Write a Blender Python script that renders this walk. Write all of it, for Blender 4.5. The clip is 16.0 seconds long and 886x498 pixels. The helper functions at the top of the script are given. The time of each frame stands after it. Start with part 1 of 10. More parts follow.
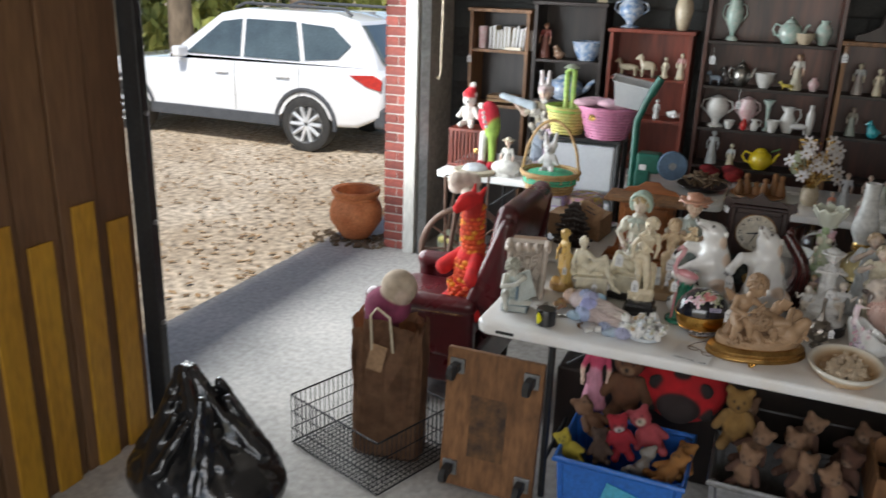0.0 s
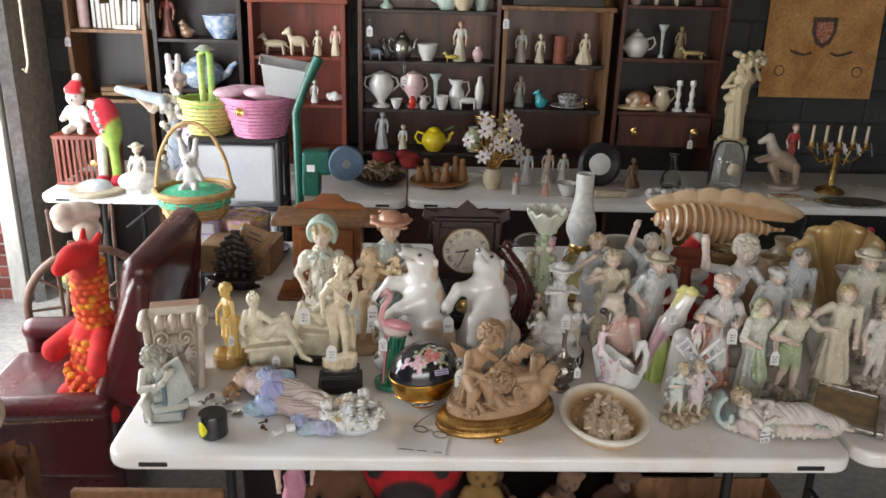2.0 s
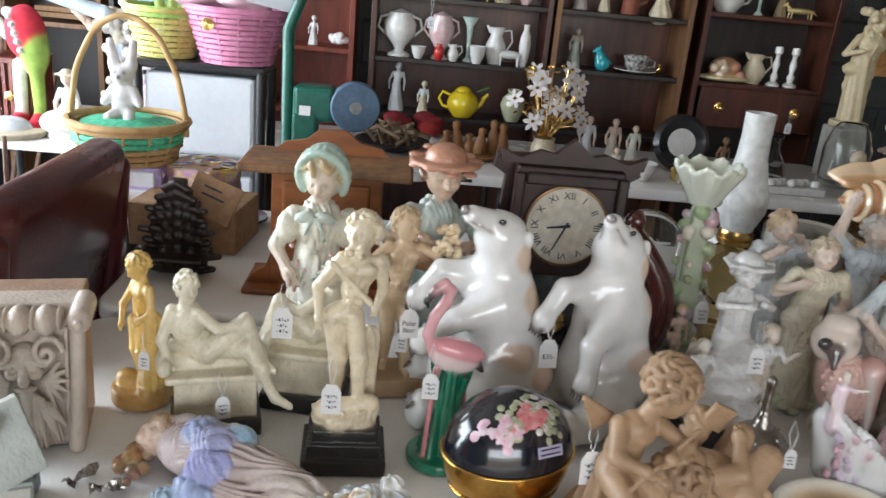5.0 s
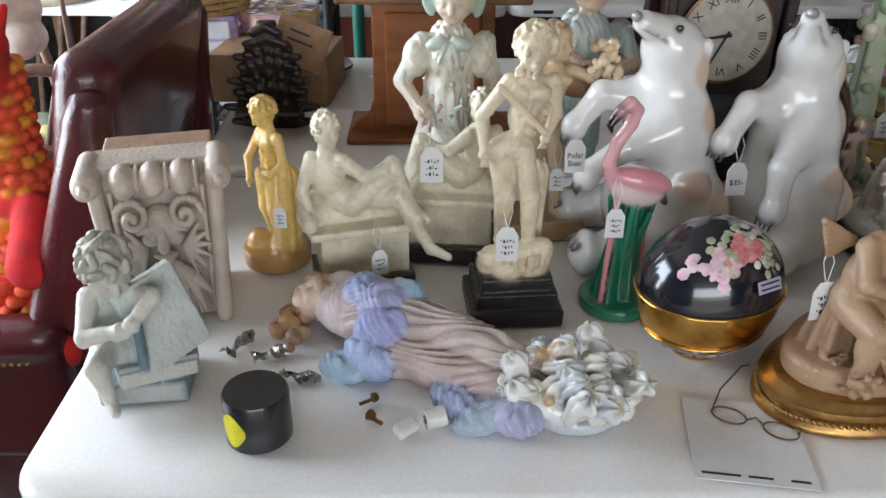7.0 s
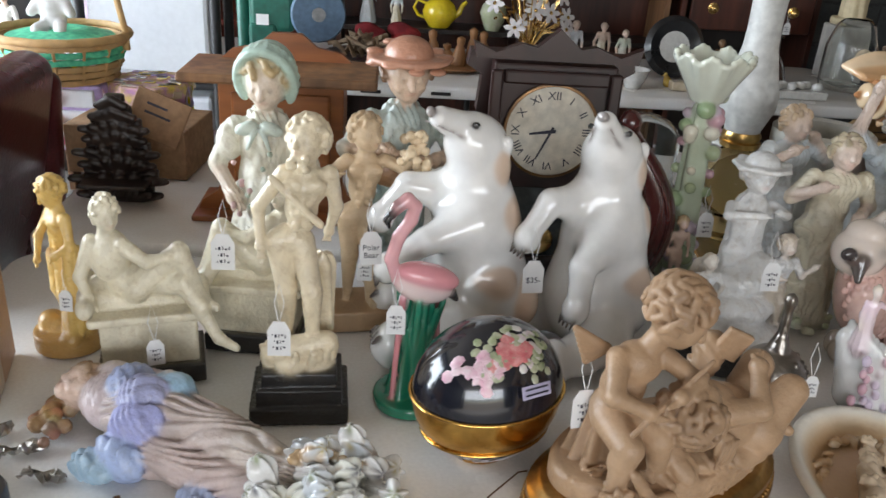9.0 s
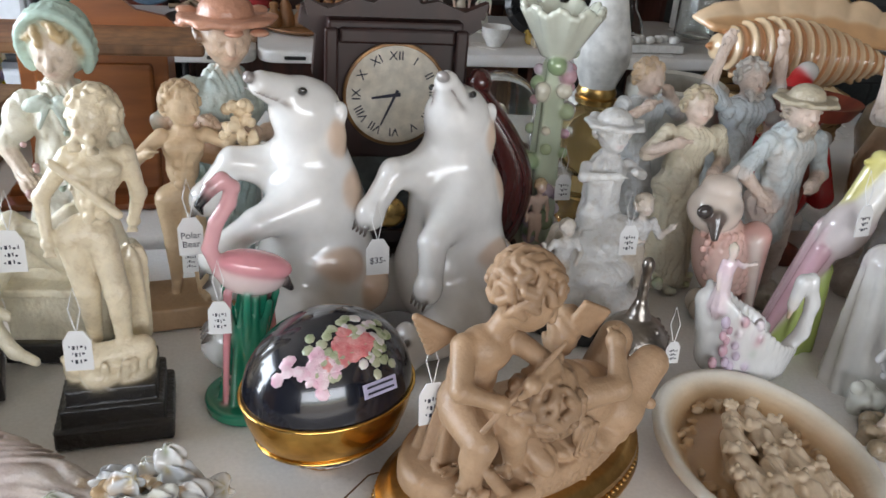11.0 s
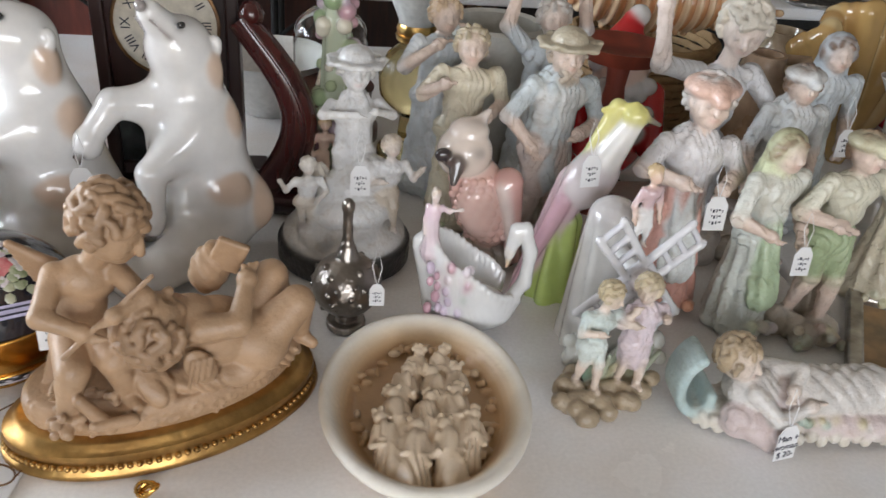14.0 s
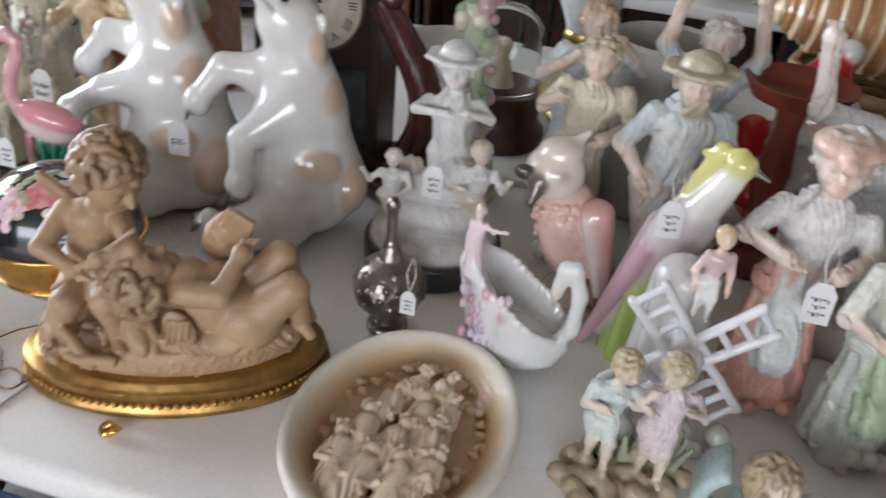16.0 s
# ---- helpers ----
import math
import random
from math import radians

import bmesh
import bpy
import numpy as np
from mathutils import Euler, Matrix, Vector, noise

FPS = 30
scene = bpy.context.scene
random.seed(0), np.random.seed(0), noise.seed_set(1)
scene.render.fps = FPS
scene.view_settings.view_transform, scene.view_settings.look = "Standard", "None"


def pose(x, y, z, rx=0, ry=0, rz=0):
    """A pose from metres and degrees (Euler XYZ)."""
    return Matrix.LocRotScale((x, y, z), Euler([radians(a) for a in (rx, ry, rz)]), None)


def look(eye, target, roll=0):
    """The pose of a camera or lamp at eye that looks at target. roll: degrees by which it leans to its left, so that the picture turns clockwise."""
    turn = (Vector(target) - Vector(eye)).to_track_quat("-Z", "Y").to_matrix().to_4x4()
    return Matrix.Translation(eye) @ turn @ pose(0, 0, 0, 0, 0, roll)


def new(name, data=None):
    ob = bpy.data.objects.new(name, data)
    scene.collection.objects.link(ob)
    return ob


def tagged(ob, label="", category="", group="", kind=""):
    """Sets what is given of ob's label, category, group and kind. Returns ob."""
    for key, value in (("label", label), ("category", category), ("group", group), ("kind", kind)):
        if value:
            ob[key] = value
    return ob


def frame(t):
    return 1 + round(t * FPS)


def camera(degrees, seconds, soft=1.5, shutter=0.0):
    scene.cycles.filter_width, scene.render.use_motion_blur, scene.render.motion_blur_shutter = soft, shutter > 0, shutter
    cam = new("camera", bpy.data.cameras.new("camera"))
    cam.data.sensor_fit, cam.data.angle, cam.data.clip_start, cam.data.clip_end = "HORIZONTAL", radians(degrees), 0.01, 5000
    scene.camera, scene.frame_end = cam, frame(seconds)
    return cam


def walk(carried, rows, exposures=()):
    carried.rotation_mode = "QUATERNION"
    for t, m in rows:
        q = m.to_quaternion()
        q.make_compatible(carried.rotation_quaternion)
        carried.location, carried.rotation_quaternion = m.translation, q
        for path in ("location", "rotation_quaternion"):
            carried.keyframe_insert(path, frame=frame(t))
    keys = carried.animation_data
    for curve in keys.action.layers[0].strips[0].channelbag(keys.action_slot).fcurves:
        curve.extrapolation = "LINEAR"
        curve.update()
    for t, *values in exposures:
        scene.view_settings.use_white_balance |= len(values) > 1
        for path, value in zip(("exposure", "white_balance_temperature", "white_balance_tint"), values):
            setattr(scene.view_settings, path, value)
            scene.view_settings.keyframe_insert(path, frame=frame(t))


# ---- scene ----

cam = camera(57.7, 16.0, shutter=0.3)
PATH = [
    (0, (0.898, -2.627, 1.938), (0.183, -0.87, 1.304), 2.0),
    (0.5, (0.858, -2.372, 1.921), (0.352, -0.534, 1.318), 1.5),
    (1, (0.856, -2.082, 1.891), (0.464, -0.221, 1.271), -0.2),
    (1.5, (0.794, -1.867, 1.895), (0.668, 0.017, 1.238), 0.8),
    (2, (0.722, -1.721, 1.89), (0.797, 0.16, 1.216), 1.7),
    (2.5, (0.724, -1.579, 1.823), (0.807, 0.3, 1.142), 0.8),
    (3, (0.808, -1.415, 1.712), (0.903, 0.47, 1.051), 1.6),
    (3.2, (0.821, -1.358, 1.688), (0.981, 0.527, 1.039), 2.5),
    (5.3, (0.522, -0.697, 1.437), (0.633, 1.19, 0.785), 5.6),
    (5.5, (0.485, -0.683, 1.428), (0.605, 1.196, 0.754), 4.9),
    (6, (0.414, -0.645, 1.346), (0.493, 1.143, 0.455), 2.6),
    (6.5, (0.385, -0.625, 1.34), (0.429, 1.127, 0.375), 1.5),
    (7, (0.408, -0.616, 1.354), (0.447, 1.129, 0.379), 0.6),
    (7.5, (0.427, -0.617, 1.359), (0.506, 1.161, 0.446), 0.7),
    (8, (0.467, -0.62, 1.36), (0.575, 1.179, 0.492), 1.8),
    (8.5, (0.549, -0.591, 1.377), (0.686, 1.219, 0.537), 3.1),
    (9, (0.624, -0.585, 1.378), (0.775, 1.233, 0.558), 4.0),
    (9.5, (0.676, -0.585, 1.361), (0.867, 1.227, 0.535), 4.6),
    (9.7, (0.69, -0.58, 1.354), (0.903, 1.234, 0.539), 4.4),
    (11.8, (0.698, -0.437, 1.355), (1.258, 1.224, 0.391), 5.4),
    (12, (0.714, -0.43, 1.356), (1.29, 1.215, 0.374), 5.6),
    (12.5, (0.819, -0.475, 1.365), (1.354, 1.175, 0.371), 4.8),
    (13, (0.983, -0.532, 1.378), (1.384, 1.149, 0.371), 5.6),
    (13.5, (1.06, -0.563, 1.376), (1.375, 1.131, 0.36), 4.9),
    (14, (1.113, -0.563, 1.382), (1.425, 1.13, 0.364), 5.4),
    (14.5, (1.218, -0.51, 1.397), (1.491, 1.175, 0.355), 5.7),
    (15, (1.311, -0.449, 1.408), (1.541, 1.214, 0.321), 6.3),
    (15.5, (1.37, -0.438, 1.397), (1.342, 1.24, 0.309), 5.2),
    (16, (1.398, -0.467, 1.376), (1.008, 1.18, 0.31), 5.5),
]
walk(cam, [(t, look(e, g, r)) for t, e, g, r in PATH], [(0.0, -0.05, 6400, 10), (0.5, -0.05, 6400, 10), (1.2, 0.02, 6500, 10), (2.0, 0.52, 6600, 12), (2.5, 0.72, 6600, 12), (5.5, 0.74, 6050, 10), (7.0, 0.55, 6000, 10), (8.0, 0.5, 6050, 10), (9.0, 0.76, 6150, 10), (9.5, 0.8, 6150, 10), (12.5, 0.9, 6000, 12), (13.5, 0.92, 6050, 12), (14.7, 0.98, 6300, 12), (16.0, 0.92, 6000, 12)])

# world, sun, exposure
SUN_EL, SUN_AZ = 50.0, 167.0
world = bpy.data.worlds.new("sky")
scene.world = world
world.use_nodes = True
wn = world.node_tree.nodes
sky = wn.new("ShaderNodeTexSky")
sky.sky_type, sky.sun_disc = "NISHITA", False
sky.sun_elevation, sky.sun_rotation = radians(SUN_EL), radians(SUN_AZ)
world.node_tree.links.new(sky.outputs[0], wn["Background"].inputs[0])
wn["Background"].inputs[1].default_value = 0.15
sun_data = bpy.data.lights.new("sun", "SUN")
sun_data.energy, sun_data.angle, sun_data.color = 5.0, radians(6.0), (1.0, 0.96, 0.88)
sun = new("sun", sun_data)
az = radians(SUN_AZ)
sun.matrix_world = look((math.sin(az) * math.cos(radians(SUN_EL)) * 30, math.cos(az) * math.cos(radians(SUN_EL)) * 30, math.sin(radians(SUN_EL)) * 30), (0, 0, 0))


def area_light(name, at, target, sx, sy, power, colour):
    data = bpy.data.lights.new(name, "AREA")
    data.shape, data.size, data.size_y, data.energy, data.color = "RECTANGLE", sx, sy, power, colour
    ob = new(name, data)
    ob.matrix_world = look(at, target)
    return ob


# vehicle-door daylight beside the table, plus an added fill lamp behind the walker
area_light("door_daylight", (-1.75, 1.2, 1.38), (2.0, 1.3, 1.2), 2.5, 1.55, 98, (0.92, 0.97, 1.0))
area_light("rear_fill", (1.0, -4.3, 1.85), (1.0, 2.6, 0.9), 4.4, 1.1, 60, (1.0, 0.97, 0.93))

# ---- materials ----
MATS = {}


def nodes_of(name):
    m = bpy.data.materials.new(name)
    m.use_nodes = True
    return m, m.node_tree.nodes, m.node_tree.links, m.node_tree.nodes["Principled BSDF"]


def surf(name, c1, c2=None, scale=8.0, rough=0.6, metal=0.0, bump=0.2, bscale=60.0, stretch=(1, 1, 1), coat=0.0, rvar=0.12, fine=0.25, per_object=0.0, island=False, trans=0.0, sheen=0.0):
    """Two colours mixed by large noise, fine grain on top, bump and a rough value that wavers."""
    if name in MATS:
        return MATS[name]
    m, n, l, b = nodes_of(name)
    if c2 is None:
        c2 = tuple(v * 0.8 for v in c1)
    tc = n.new("ShaderNodeTexCoord")
    mp = n.new("ShaderNodeMapping")
    mp.inputs["Scale"].default_value = stretch
    l.new(tc.outputs["Object"], mp.inputs[0])
    n1 = n.new("ShaderNodeTexNoise")
    n1.inputs["Scale"].default_value, n1.inputs["Detail"].default_value = scale, 6.0
    n2 = n.new("ShaderNodeTexNoise")
    n2.inputs["Scale"].default_value, n2.inputs["Detail"].default_value = bscale, 4.0
    l.new(mp.outputs[0], n1.inputs[0])
    l.new(mp.outputs[0], n2.inputs[0])
    ramp = n.new("ShaderNodeMapRange")
    ramp.inputs[1].default_value, ramp.inputs[2].default_value = 0.35, 0.65
    l.new(n1.outputs[0], ramp.inputs[0])
    mix = n.new("ShaderNodeMix")
    mix.data_type = "RGBA"
    mix.inputs[6].default_value, mix.inputs[7].default_value = (*c1, 1), (*c2, 1)
    l.new(ramp.outputs[0], mix.inputs[0])
    g = n.new("ShaderNodeMapRange")
    g.inputs[1].default_value, g.inputs[2].default_value = 0.3, 0.7
    g.inputs[3].default_value, g.inputs[4].default_value = 1.0 - fine, 1.0 + fine * 0.4
    l.new(n2.outputs[0], g.inputs[0])
    hsv = n.new("ShaderNodeHueSaturation")
    l.new(mix.outputs[2], hsv.inputs["Color"])
    val = g.outputs[0]
    if per_object or island:
        src = n.new("ShaderNodeNewGeometry").outputs["Random Per Island"] if island else n.new("ShaderNodeObjectInfo").outputs["Random"]
        pr = n.new("ShaderNodeMapRange")
        amount = per_object or 0.3
        pr.inputs[3].default_value, pr.inputs[4].default_value = 1 - amount, 1 + amount * 0.5
        l.new(src, pr.inputs[0])
        mul = n.new("ShaderNodeMath")
        mul.operation = "MULTIPLY"
        l.new(val, mul.inputs[0])
        l.new(pr.outputs[0], mul.inputs[1])
        val = mul.outputs[0]
    l.new(val, hsv.inputs["Value"])
    l.new(hsv.outputs[0], b.inputs["Base Color"])
    rr = n.new("ShaderNodeMapRange")
    rr.inputs[3].default_value, rr.inputs[4].default_value = max(rough - rvar, 0.02), min(rough + rvar, 1)
    l.new(n1.outputs[0], rr.inputs[0])
    l.new(rr.outputs[0], b.inputs["Roughness"])
    b.inputs["Metallic"].default_value = metal
    b.inputs["Coat Weight"].default_value = coat
    b.inputs["Transmission Weight"].default_value = trans
    b.inputs["Sheen Weight"].default_value = sheen
    if bump:
        bp = n.new("ShaderNodeBump")
        bp.inputs["Strength"].default_value, bp.inputs["Distance"].default_value = bump, 0.004
        l.new(n2.outputs[0], bp.inputs["Height"])
        l.new(bp.outputs[0], b.inputs["Normal"])
    MATS[name] = m
    return m


def painted(name, rough=0.5, coat=0.0, bump=0.15, bscale=180.0, sub=0.0, tone=0.12, metal=0.0, wash=0.0):
    """A surface whose colours are hand-painted on the mesh (attribute 'paint'), with grime and grain."""
    if name in MATS:
        return MATS[name]
    m, n, l, b = nodes_of(name)
    at = n.new("ShaderNodeAttribute")
    at.attribute_name = "paint"
    tc = n.new("ShaderNodeTexCoord")
    n1 = n.new("ShaderNodeTexNoise")
    n1.inputs["Scale"].default_value, n1.inputs["Detail"].default_value = 22.0, 6.0
    n2 = n.new("ShaderNodeTexNoise")
    n2.inputs["Scale"].default_value, n2.inputs["Detail"].default_value = bscale, 4.0
    l.new(tc.outputs["Object"], n1.inputs[0])
    l.new(tc.outputs["Object"], n2.inputs[0])
    g = n.new("ShaderNodeMapRange")
    g.inputs[1].default_value, g.inputs[2].default_value = 0.3, 0.7
    g.inputs[3].default_value, g.inputs[4].default_value = 1 - tone * 1.6, 1 + tone * 0.6
    l.new(n1.outputs[0], g.inputs[0])
    hsv = n.new("ShaderNodeHueSaturation")
    n3 = n.new("ShaderNodeTexNoise")
    n3.inputs["Scale"].default_value, n3.inputs["Detail"].default_value, n3.inputs["Roughness"].default_value = 85.0, 8.0, 0.7
    l.new(tc.outputs["Object"], n3.inputs[0])
    st = n.new("ShaderNodeMapRange")
    st.inputs[1].default_value, st.inputs[2].default_value = 0.5, 0.72
    st.inputs[3].default_value, st.inputs[4].default_value = 0.0, wash
    l.new(n3.outputs[0], st.inputs[0])
    brown = n.new("ShaderNodeMix")
    brown.data_type, brown.blend_type = "RGBA", "MULTIPLY"
    brown.inputs[7].default_value = (0.52, 0.40, 0.28, 1)
    l.new(st.outputs[0], brown.inputs[0])
    l.new(at.outputs["Color"], brown.inputs[6])
    l.new(brown.outputs[2], hsv.inputs["Color"])
    l.new(g.outputs[0], hsv.inputs["Value"])
    l.new(hsv.outputs[0], b.inputs["Base Color"])
    rr = n.new("ShaderNodeMapRange")
    rr.inputs[3].default_value, rr.inputs[4].default_value = max(rough - 0.12, 0.03), min(rough + 0.15, 1)
    l.new(n1.outputs[0], rr.inputs[0])
    l.new(rr.outputs[0], b.inputs["Roughness"])
    b.inputs["Coat Weight"].default_value, b.inputs["Coat Roughness"].default_value = coat, 0.06
    b.inputs["Metallic"].default_value = metal
    if sub:
        b.inputs["Subsurface Weight"].default_value = sub
        b.inputs["Subsurface Radius"].default_value = (0.01, 0.006, 0.004)
    bp = n.new("ShaderNodeBump")
    bp.inputs["Strength"].default_value, bp.inputs["Distance"].default_value = bump, 0.003
    l.new(n2.outputs[0], bp.inputs["Height"])
    l.new(bp.outputs[0], b.inputs["Normal"])
    MATS[name] = m
    return m


def glass(name, tint=(0.95, 0.97, 0.96), rough=0.02):
    if name in MATS:
        return MATS[name]
    m, n, l, b = nodes_of(name)
    b.inputs["Base Color"].default_value = (*tint, 1)
    b.inputs["Transmission Weight"].default_value, b.inputs["Roughness"].default_value, b.inputs["IOR"].default_value = 1.0, rough, 1.3
    MATS[name] = m
    return m


BISQUE = painted("painted_bisque", 0.36, 0.25, 0.6, 170, tone=0.14, wash=0.42)
GLAZE = painted("glazed_porcelain", 0.16, 0.7, 0.04, 90, tone=0.08)
RESIN = painted("matt_resin", 0.46, 0.05, 0.35, 180, tone=0.12, wash=0.3)
PLUSH = painted("plush_cloth", 0.95, 0.0, 0.6, 420, tone=0.2)
GILT = painted("worn_metal", 0.3, 0.0, 0.2, 120, metal=1.0, tone=0.2)
CONCRETE = surf("concrete_floor", (0.36, 0.34, 0.31), (0.48, 0.45, 0.41), 1.6, 0.8, bump=0.1, bscale=30)
DIRT = surf("dirt_and_leaves", (0.42, 0.33, 0.23), (0.56, 0.47, 0.36), 1.1, 0.95, bump=0.9, bscale=14, fine=0.6)
BLOCK = surf("dark_painted_block", (0.035, 0.04, 0.042), (0.06, 0.062, 0.06), 5, 0.7, bump=0.5, bscale=90, per_object=0.25)
MORTAR = surf("mortar", (0.42, 0.38, 0.33), (0.3, 0.28, 0.25), 20, 0.9, bump=0.5)
DMORTAR = surf("dark_mortar", (0.03, 0.03, 0.03), (0.05, 0.05, 0.05), 20, 0.9, bump=0.5)
BRICK = surf("red_brick", (0.30, 0.075, 0.05), (0.22, 0.06, 0.05), 14, 0.85, bump=0.6, bscale=70, per_object=0.45)
TRIMW = surf("worn_white_paint", (0.62, 0.60, 0.55), (0.5, 0.48, 0.43), 6, 0.5, bump=0.2, stretch=(1, 1, 0.2))
STEEL = surf("galvanised_steel", (0.35, 0.36, 0.36), (0.25, 0.25, 0.25), 12, 0.45, 0.9)
PLASTIC = surf("white_table_plastic", (0.88, 0.89, 0.90), (0.80, 0.76, 0.71), 4.5, 0.24, bump=0.05, bscale=200, fine=0.06, rvar=0.1)
BLACKMETAL = surf("black_metal", (0.02, 0.02, 0.022), (0.03, 0.03, 0.03), 9, 0.45, 0.3)
MAHOGANY = surf("mahogany", (0.10, 0.027, 0.014), (0.05, 0.014, 0.008), 5, 0.38, stretch=(1, 1, 0.12), coat=0.15, fine=0.5, bump=0.1, bscale=30)
REDWOOD = surf("red_stained_wood", (0.25, 0.045, 0.022), (0.15, 0.027, 0.014), 5, 0.42, stretch=(1, 1, 0.12), coat=0.1, fine=0.4, bump=0.1, bscale=30)
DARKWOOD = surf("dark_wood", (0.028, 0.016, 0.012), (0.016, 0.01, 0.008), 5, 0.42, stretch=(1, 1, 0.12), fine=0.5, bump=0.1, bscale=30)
OAK = surf("oak", (0.28, 0.14, 0.06), (0.18, 0.085, 0.035), 6, 0.5, stretch=(1, 1, 0.1), fine=0.45, bump=0.15, bscale=40)
PINE = surf("orange_pine", (0.36, 0.12, 0.03), (0.26, 0.08, 0.022), 6, 0.4, stretch=(0.15, 1, 1), coat=0.2, fine=0.35, bump=0.1, bscale=40)
CEILING = surf("bounce_ceiling", (0.34, 0.30, 0.25), (0.27, 0.24, 0.20), 3, 0.8)
LEATHER = surf("burgundy_leather", (0.10, 0.012, 0.016), (0.055, 0.008, 0.01), 5, 0.3, bump=0.25, bscale=150, coat=0.25)
CARD = surf("brown_cardboard", (0.36, 0.22, 0.12), (0.27, 0.16, 0.085), 6, 0.85, bump=0.15)
KRAFT = surf("kraft_paper", (0.30, 0.16, 0.085), (0.2, 0.1, 0.055), 9, 0.8, bump=0.5, bscale=30)
PLY = surf("worn_plywood", (0.30, 0.14, 0.055), (0.16, 0.075, 0.03), 5, 0.75, bump=0.3, bscale=40, stretch=(1, 1, 0.3), fine=0.5)
BRASS = surf("brass", (0.75, 0.5, 0.18), (0.55, 0.35, 0.12), 20, 0.28, 1.0, bump=0.1)
GOLD = surf("gold_leaf", (0.85, 0.52, 0.14), (0.6, 0.32, 0.07), 16, 0.22, 1.0, bump=0.25, bscale=60)
BLACK = surf("black_lacquer", (0.012, 0.012, 0.014), (0.02, 0.02, 0.022), 12, 0.3, coat=0.3)
PAPER = surf("white_paper", (0.78, 0.78, 0.78), (0.7, 0.7, 0.7), 8, 0.8, bump=0.05, fine=0.05)
INK = surf("ink", (0.03, 0.03, 0.05), None, 8, 0.7, bump=0)
PALE = surf("translucent_plastic", (0.62, 0.64, 0.66), (0.55, 0.57, 0.6), 5, 0.35, bump=0.05, fine=0.05)
RUBBER = surf("tyre_rubber", (0.025, 0.025, 0.026), (0.045, 0.043, 0.04), 9, 0.8)
GLASS = glass("clear_glass")

# ---- mesh helpers ----


def part(name, bm, material, parent=None, label="", smooth=None, m=None):
    """Links a bmesh as one mesh object under a thing or a part."""
    me = bpy.data.meshes.new(name)
    bmesh.ops.recalc_face_normals(bm, faces=bm.faces)
    bm.to_mesh(me)
    bm.free()
    if smooth is not None:
        me.polygons.foreach_set("use_smooth", [True] * len(me.polygons))
        me.set_sharp_from_angle(angle=radians(smooth))
    me.materials.append(material)
    ob = new(name, me)
    ob.parent = parent
    if m is not None:
        ob.matrix_basis = m
    if label:
        tagged(ob, label)
    return ob


def thing(name, m, label, category, group="", kind=""):
    ob = new(name)
    ob.empty_display_size = 0.05
    if len(label.split()) < 4:
        label += " on display"
    ob.matrix_basis = m
    return tagged(ob, label, category, group, kind)


def box(bm, c, s, bev=0.0, seg=2, rot=None):
    mat = Matrix.LocRotScale(c, Euler([radians(a) for a in rot]) if rot else None, s)
    r = bmesh.ops.create_cube(bm, size=1.0, matrix=mat)
    if bev:
        es = list({e for v in r["verts"] for e in v.link_edges})
        bmesh.ops.bevel(bm, geom=es, offset=bev, segments=seg, profile=0.5, affect="EDGES")
    return bm


def bbox(c, s, bev=0.0, seg=2, rot=None):
    return box(bmesh.new(), c, s, bev, seg, rot)


def lathe(profile, seg=32, m=None, bm=None, squash=1.0):
    """A turned shape from (radius, height) pairs."""
    bm = bm or bmesh.new()
    rings = []
    for r, z in profile:
        if r < 1e-5:
            rings.append([bm.verts.new((0, 0, z))])
        else:
            rings.append([bm.verts.new((r * math.cos(2 * math.pi * i / seg), squash * r * math.sin(2 * math.pi * i / seg), z)) for i in range(seg)])
    made = [v for g in rings for v in g]
    for a, b in zip(rings, rings[1:]):
        for i in range(seg):
            j = (i + 1) % seg
            vs = [a[0], b[j], b[i]] if len(a) == 1 else [a[i], a[j], b[0]] if len(b) == 1 else [a[i], a[j], b[j], b[i]]
            if len(a) + len(b) > 2:
                bm.faces.new(vs)
    if m is not None:
        bmesh.ops.transform(bm, matrix=m, verts=made)
    return bm


def tube(points, r, seg=8, bm=None, closed=False, r_end=None):
    """A round bar along points, with its own taper."""
    bm = bm or bmesh.new()
    pts = [Vector(p) for p in points]
    n = len(pts)
    rings, up = [], None
    for i, p in enumerate(pts):
        a = pts[i - 1] if i or closed else p
        b = pts[(i + 1) % n] if i < n - 1 or closed else p
        d = (b - a).normalized()
        if up is None:
            up = d.orthogonal().normalized()
        up = (up - d * up.dot(d)).normalized()
        side = d.cross(up)
        rad = r if r_end is None else r + (r_end - r) * i / (n - 1)
        rings.append([bm.verts.new(p + (up * math.cos(2 * math.pi * k / seg) + side * math.sin(2 * math.pi * k / seg)) * rad) for k in range(seg)])
    for i in range(n if closed else n - 1):
        a, b = rings[i], rings[(i + 1) % n]
        for k in range(seg):
            bm.faces.new((a[k], a[(k + 1) % seg], b[(k + 1) % seg], b[k]))
    if not closed:
        bm.faces.new(rings[0][::-1])
        bm.faces.new(rings[-1])
    return bm


def prism(outline, depth, bm=None, bev=0.0):
    """An outline in x and z, pushed out along y, centred."""
    bm = bm or bmesh.new()
    a = [bm.verts.new((x, -depth / 2, z)) for x, z in outline]
    b = [bm.verts.new((x, depth / 2, z)) for x, z in outline]
    n = len(a)
    bm.faces.new(a)
    bm.faces.new(b[::-1])
    for i in range(n):
        bm.faces.new((a[i], b[i], b[(i + 1) % n], a[(i + 1) % n]))
    if bev:
        bmesh.ops.bevel(bm, geom=list(bm.edges), offset=bev, segments=2, profile=0.5, affect="EDGES")
    return bm


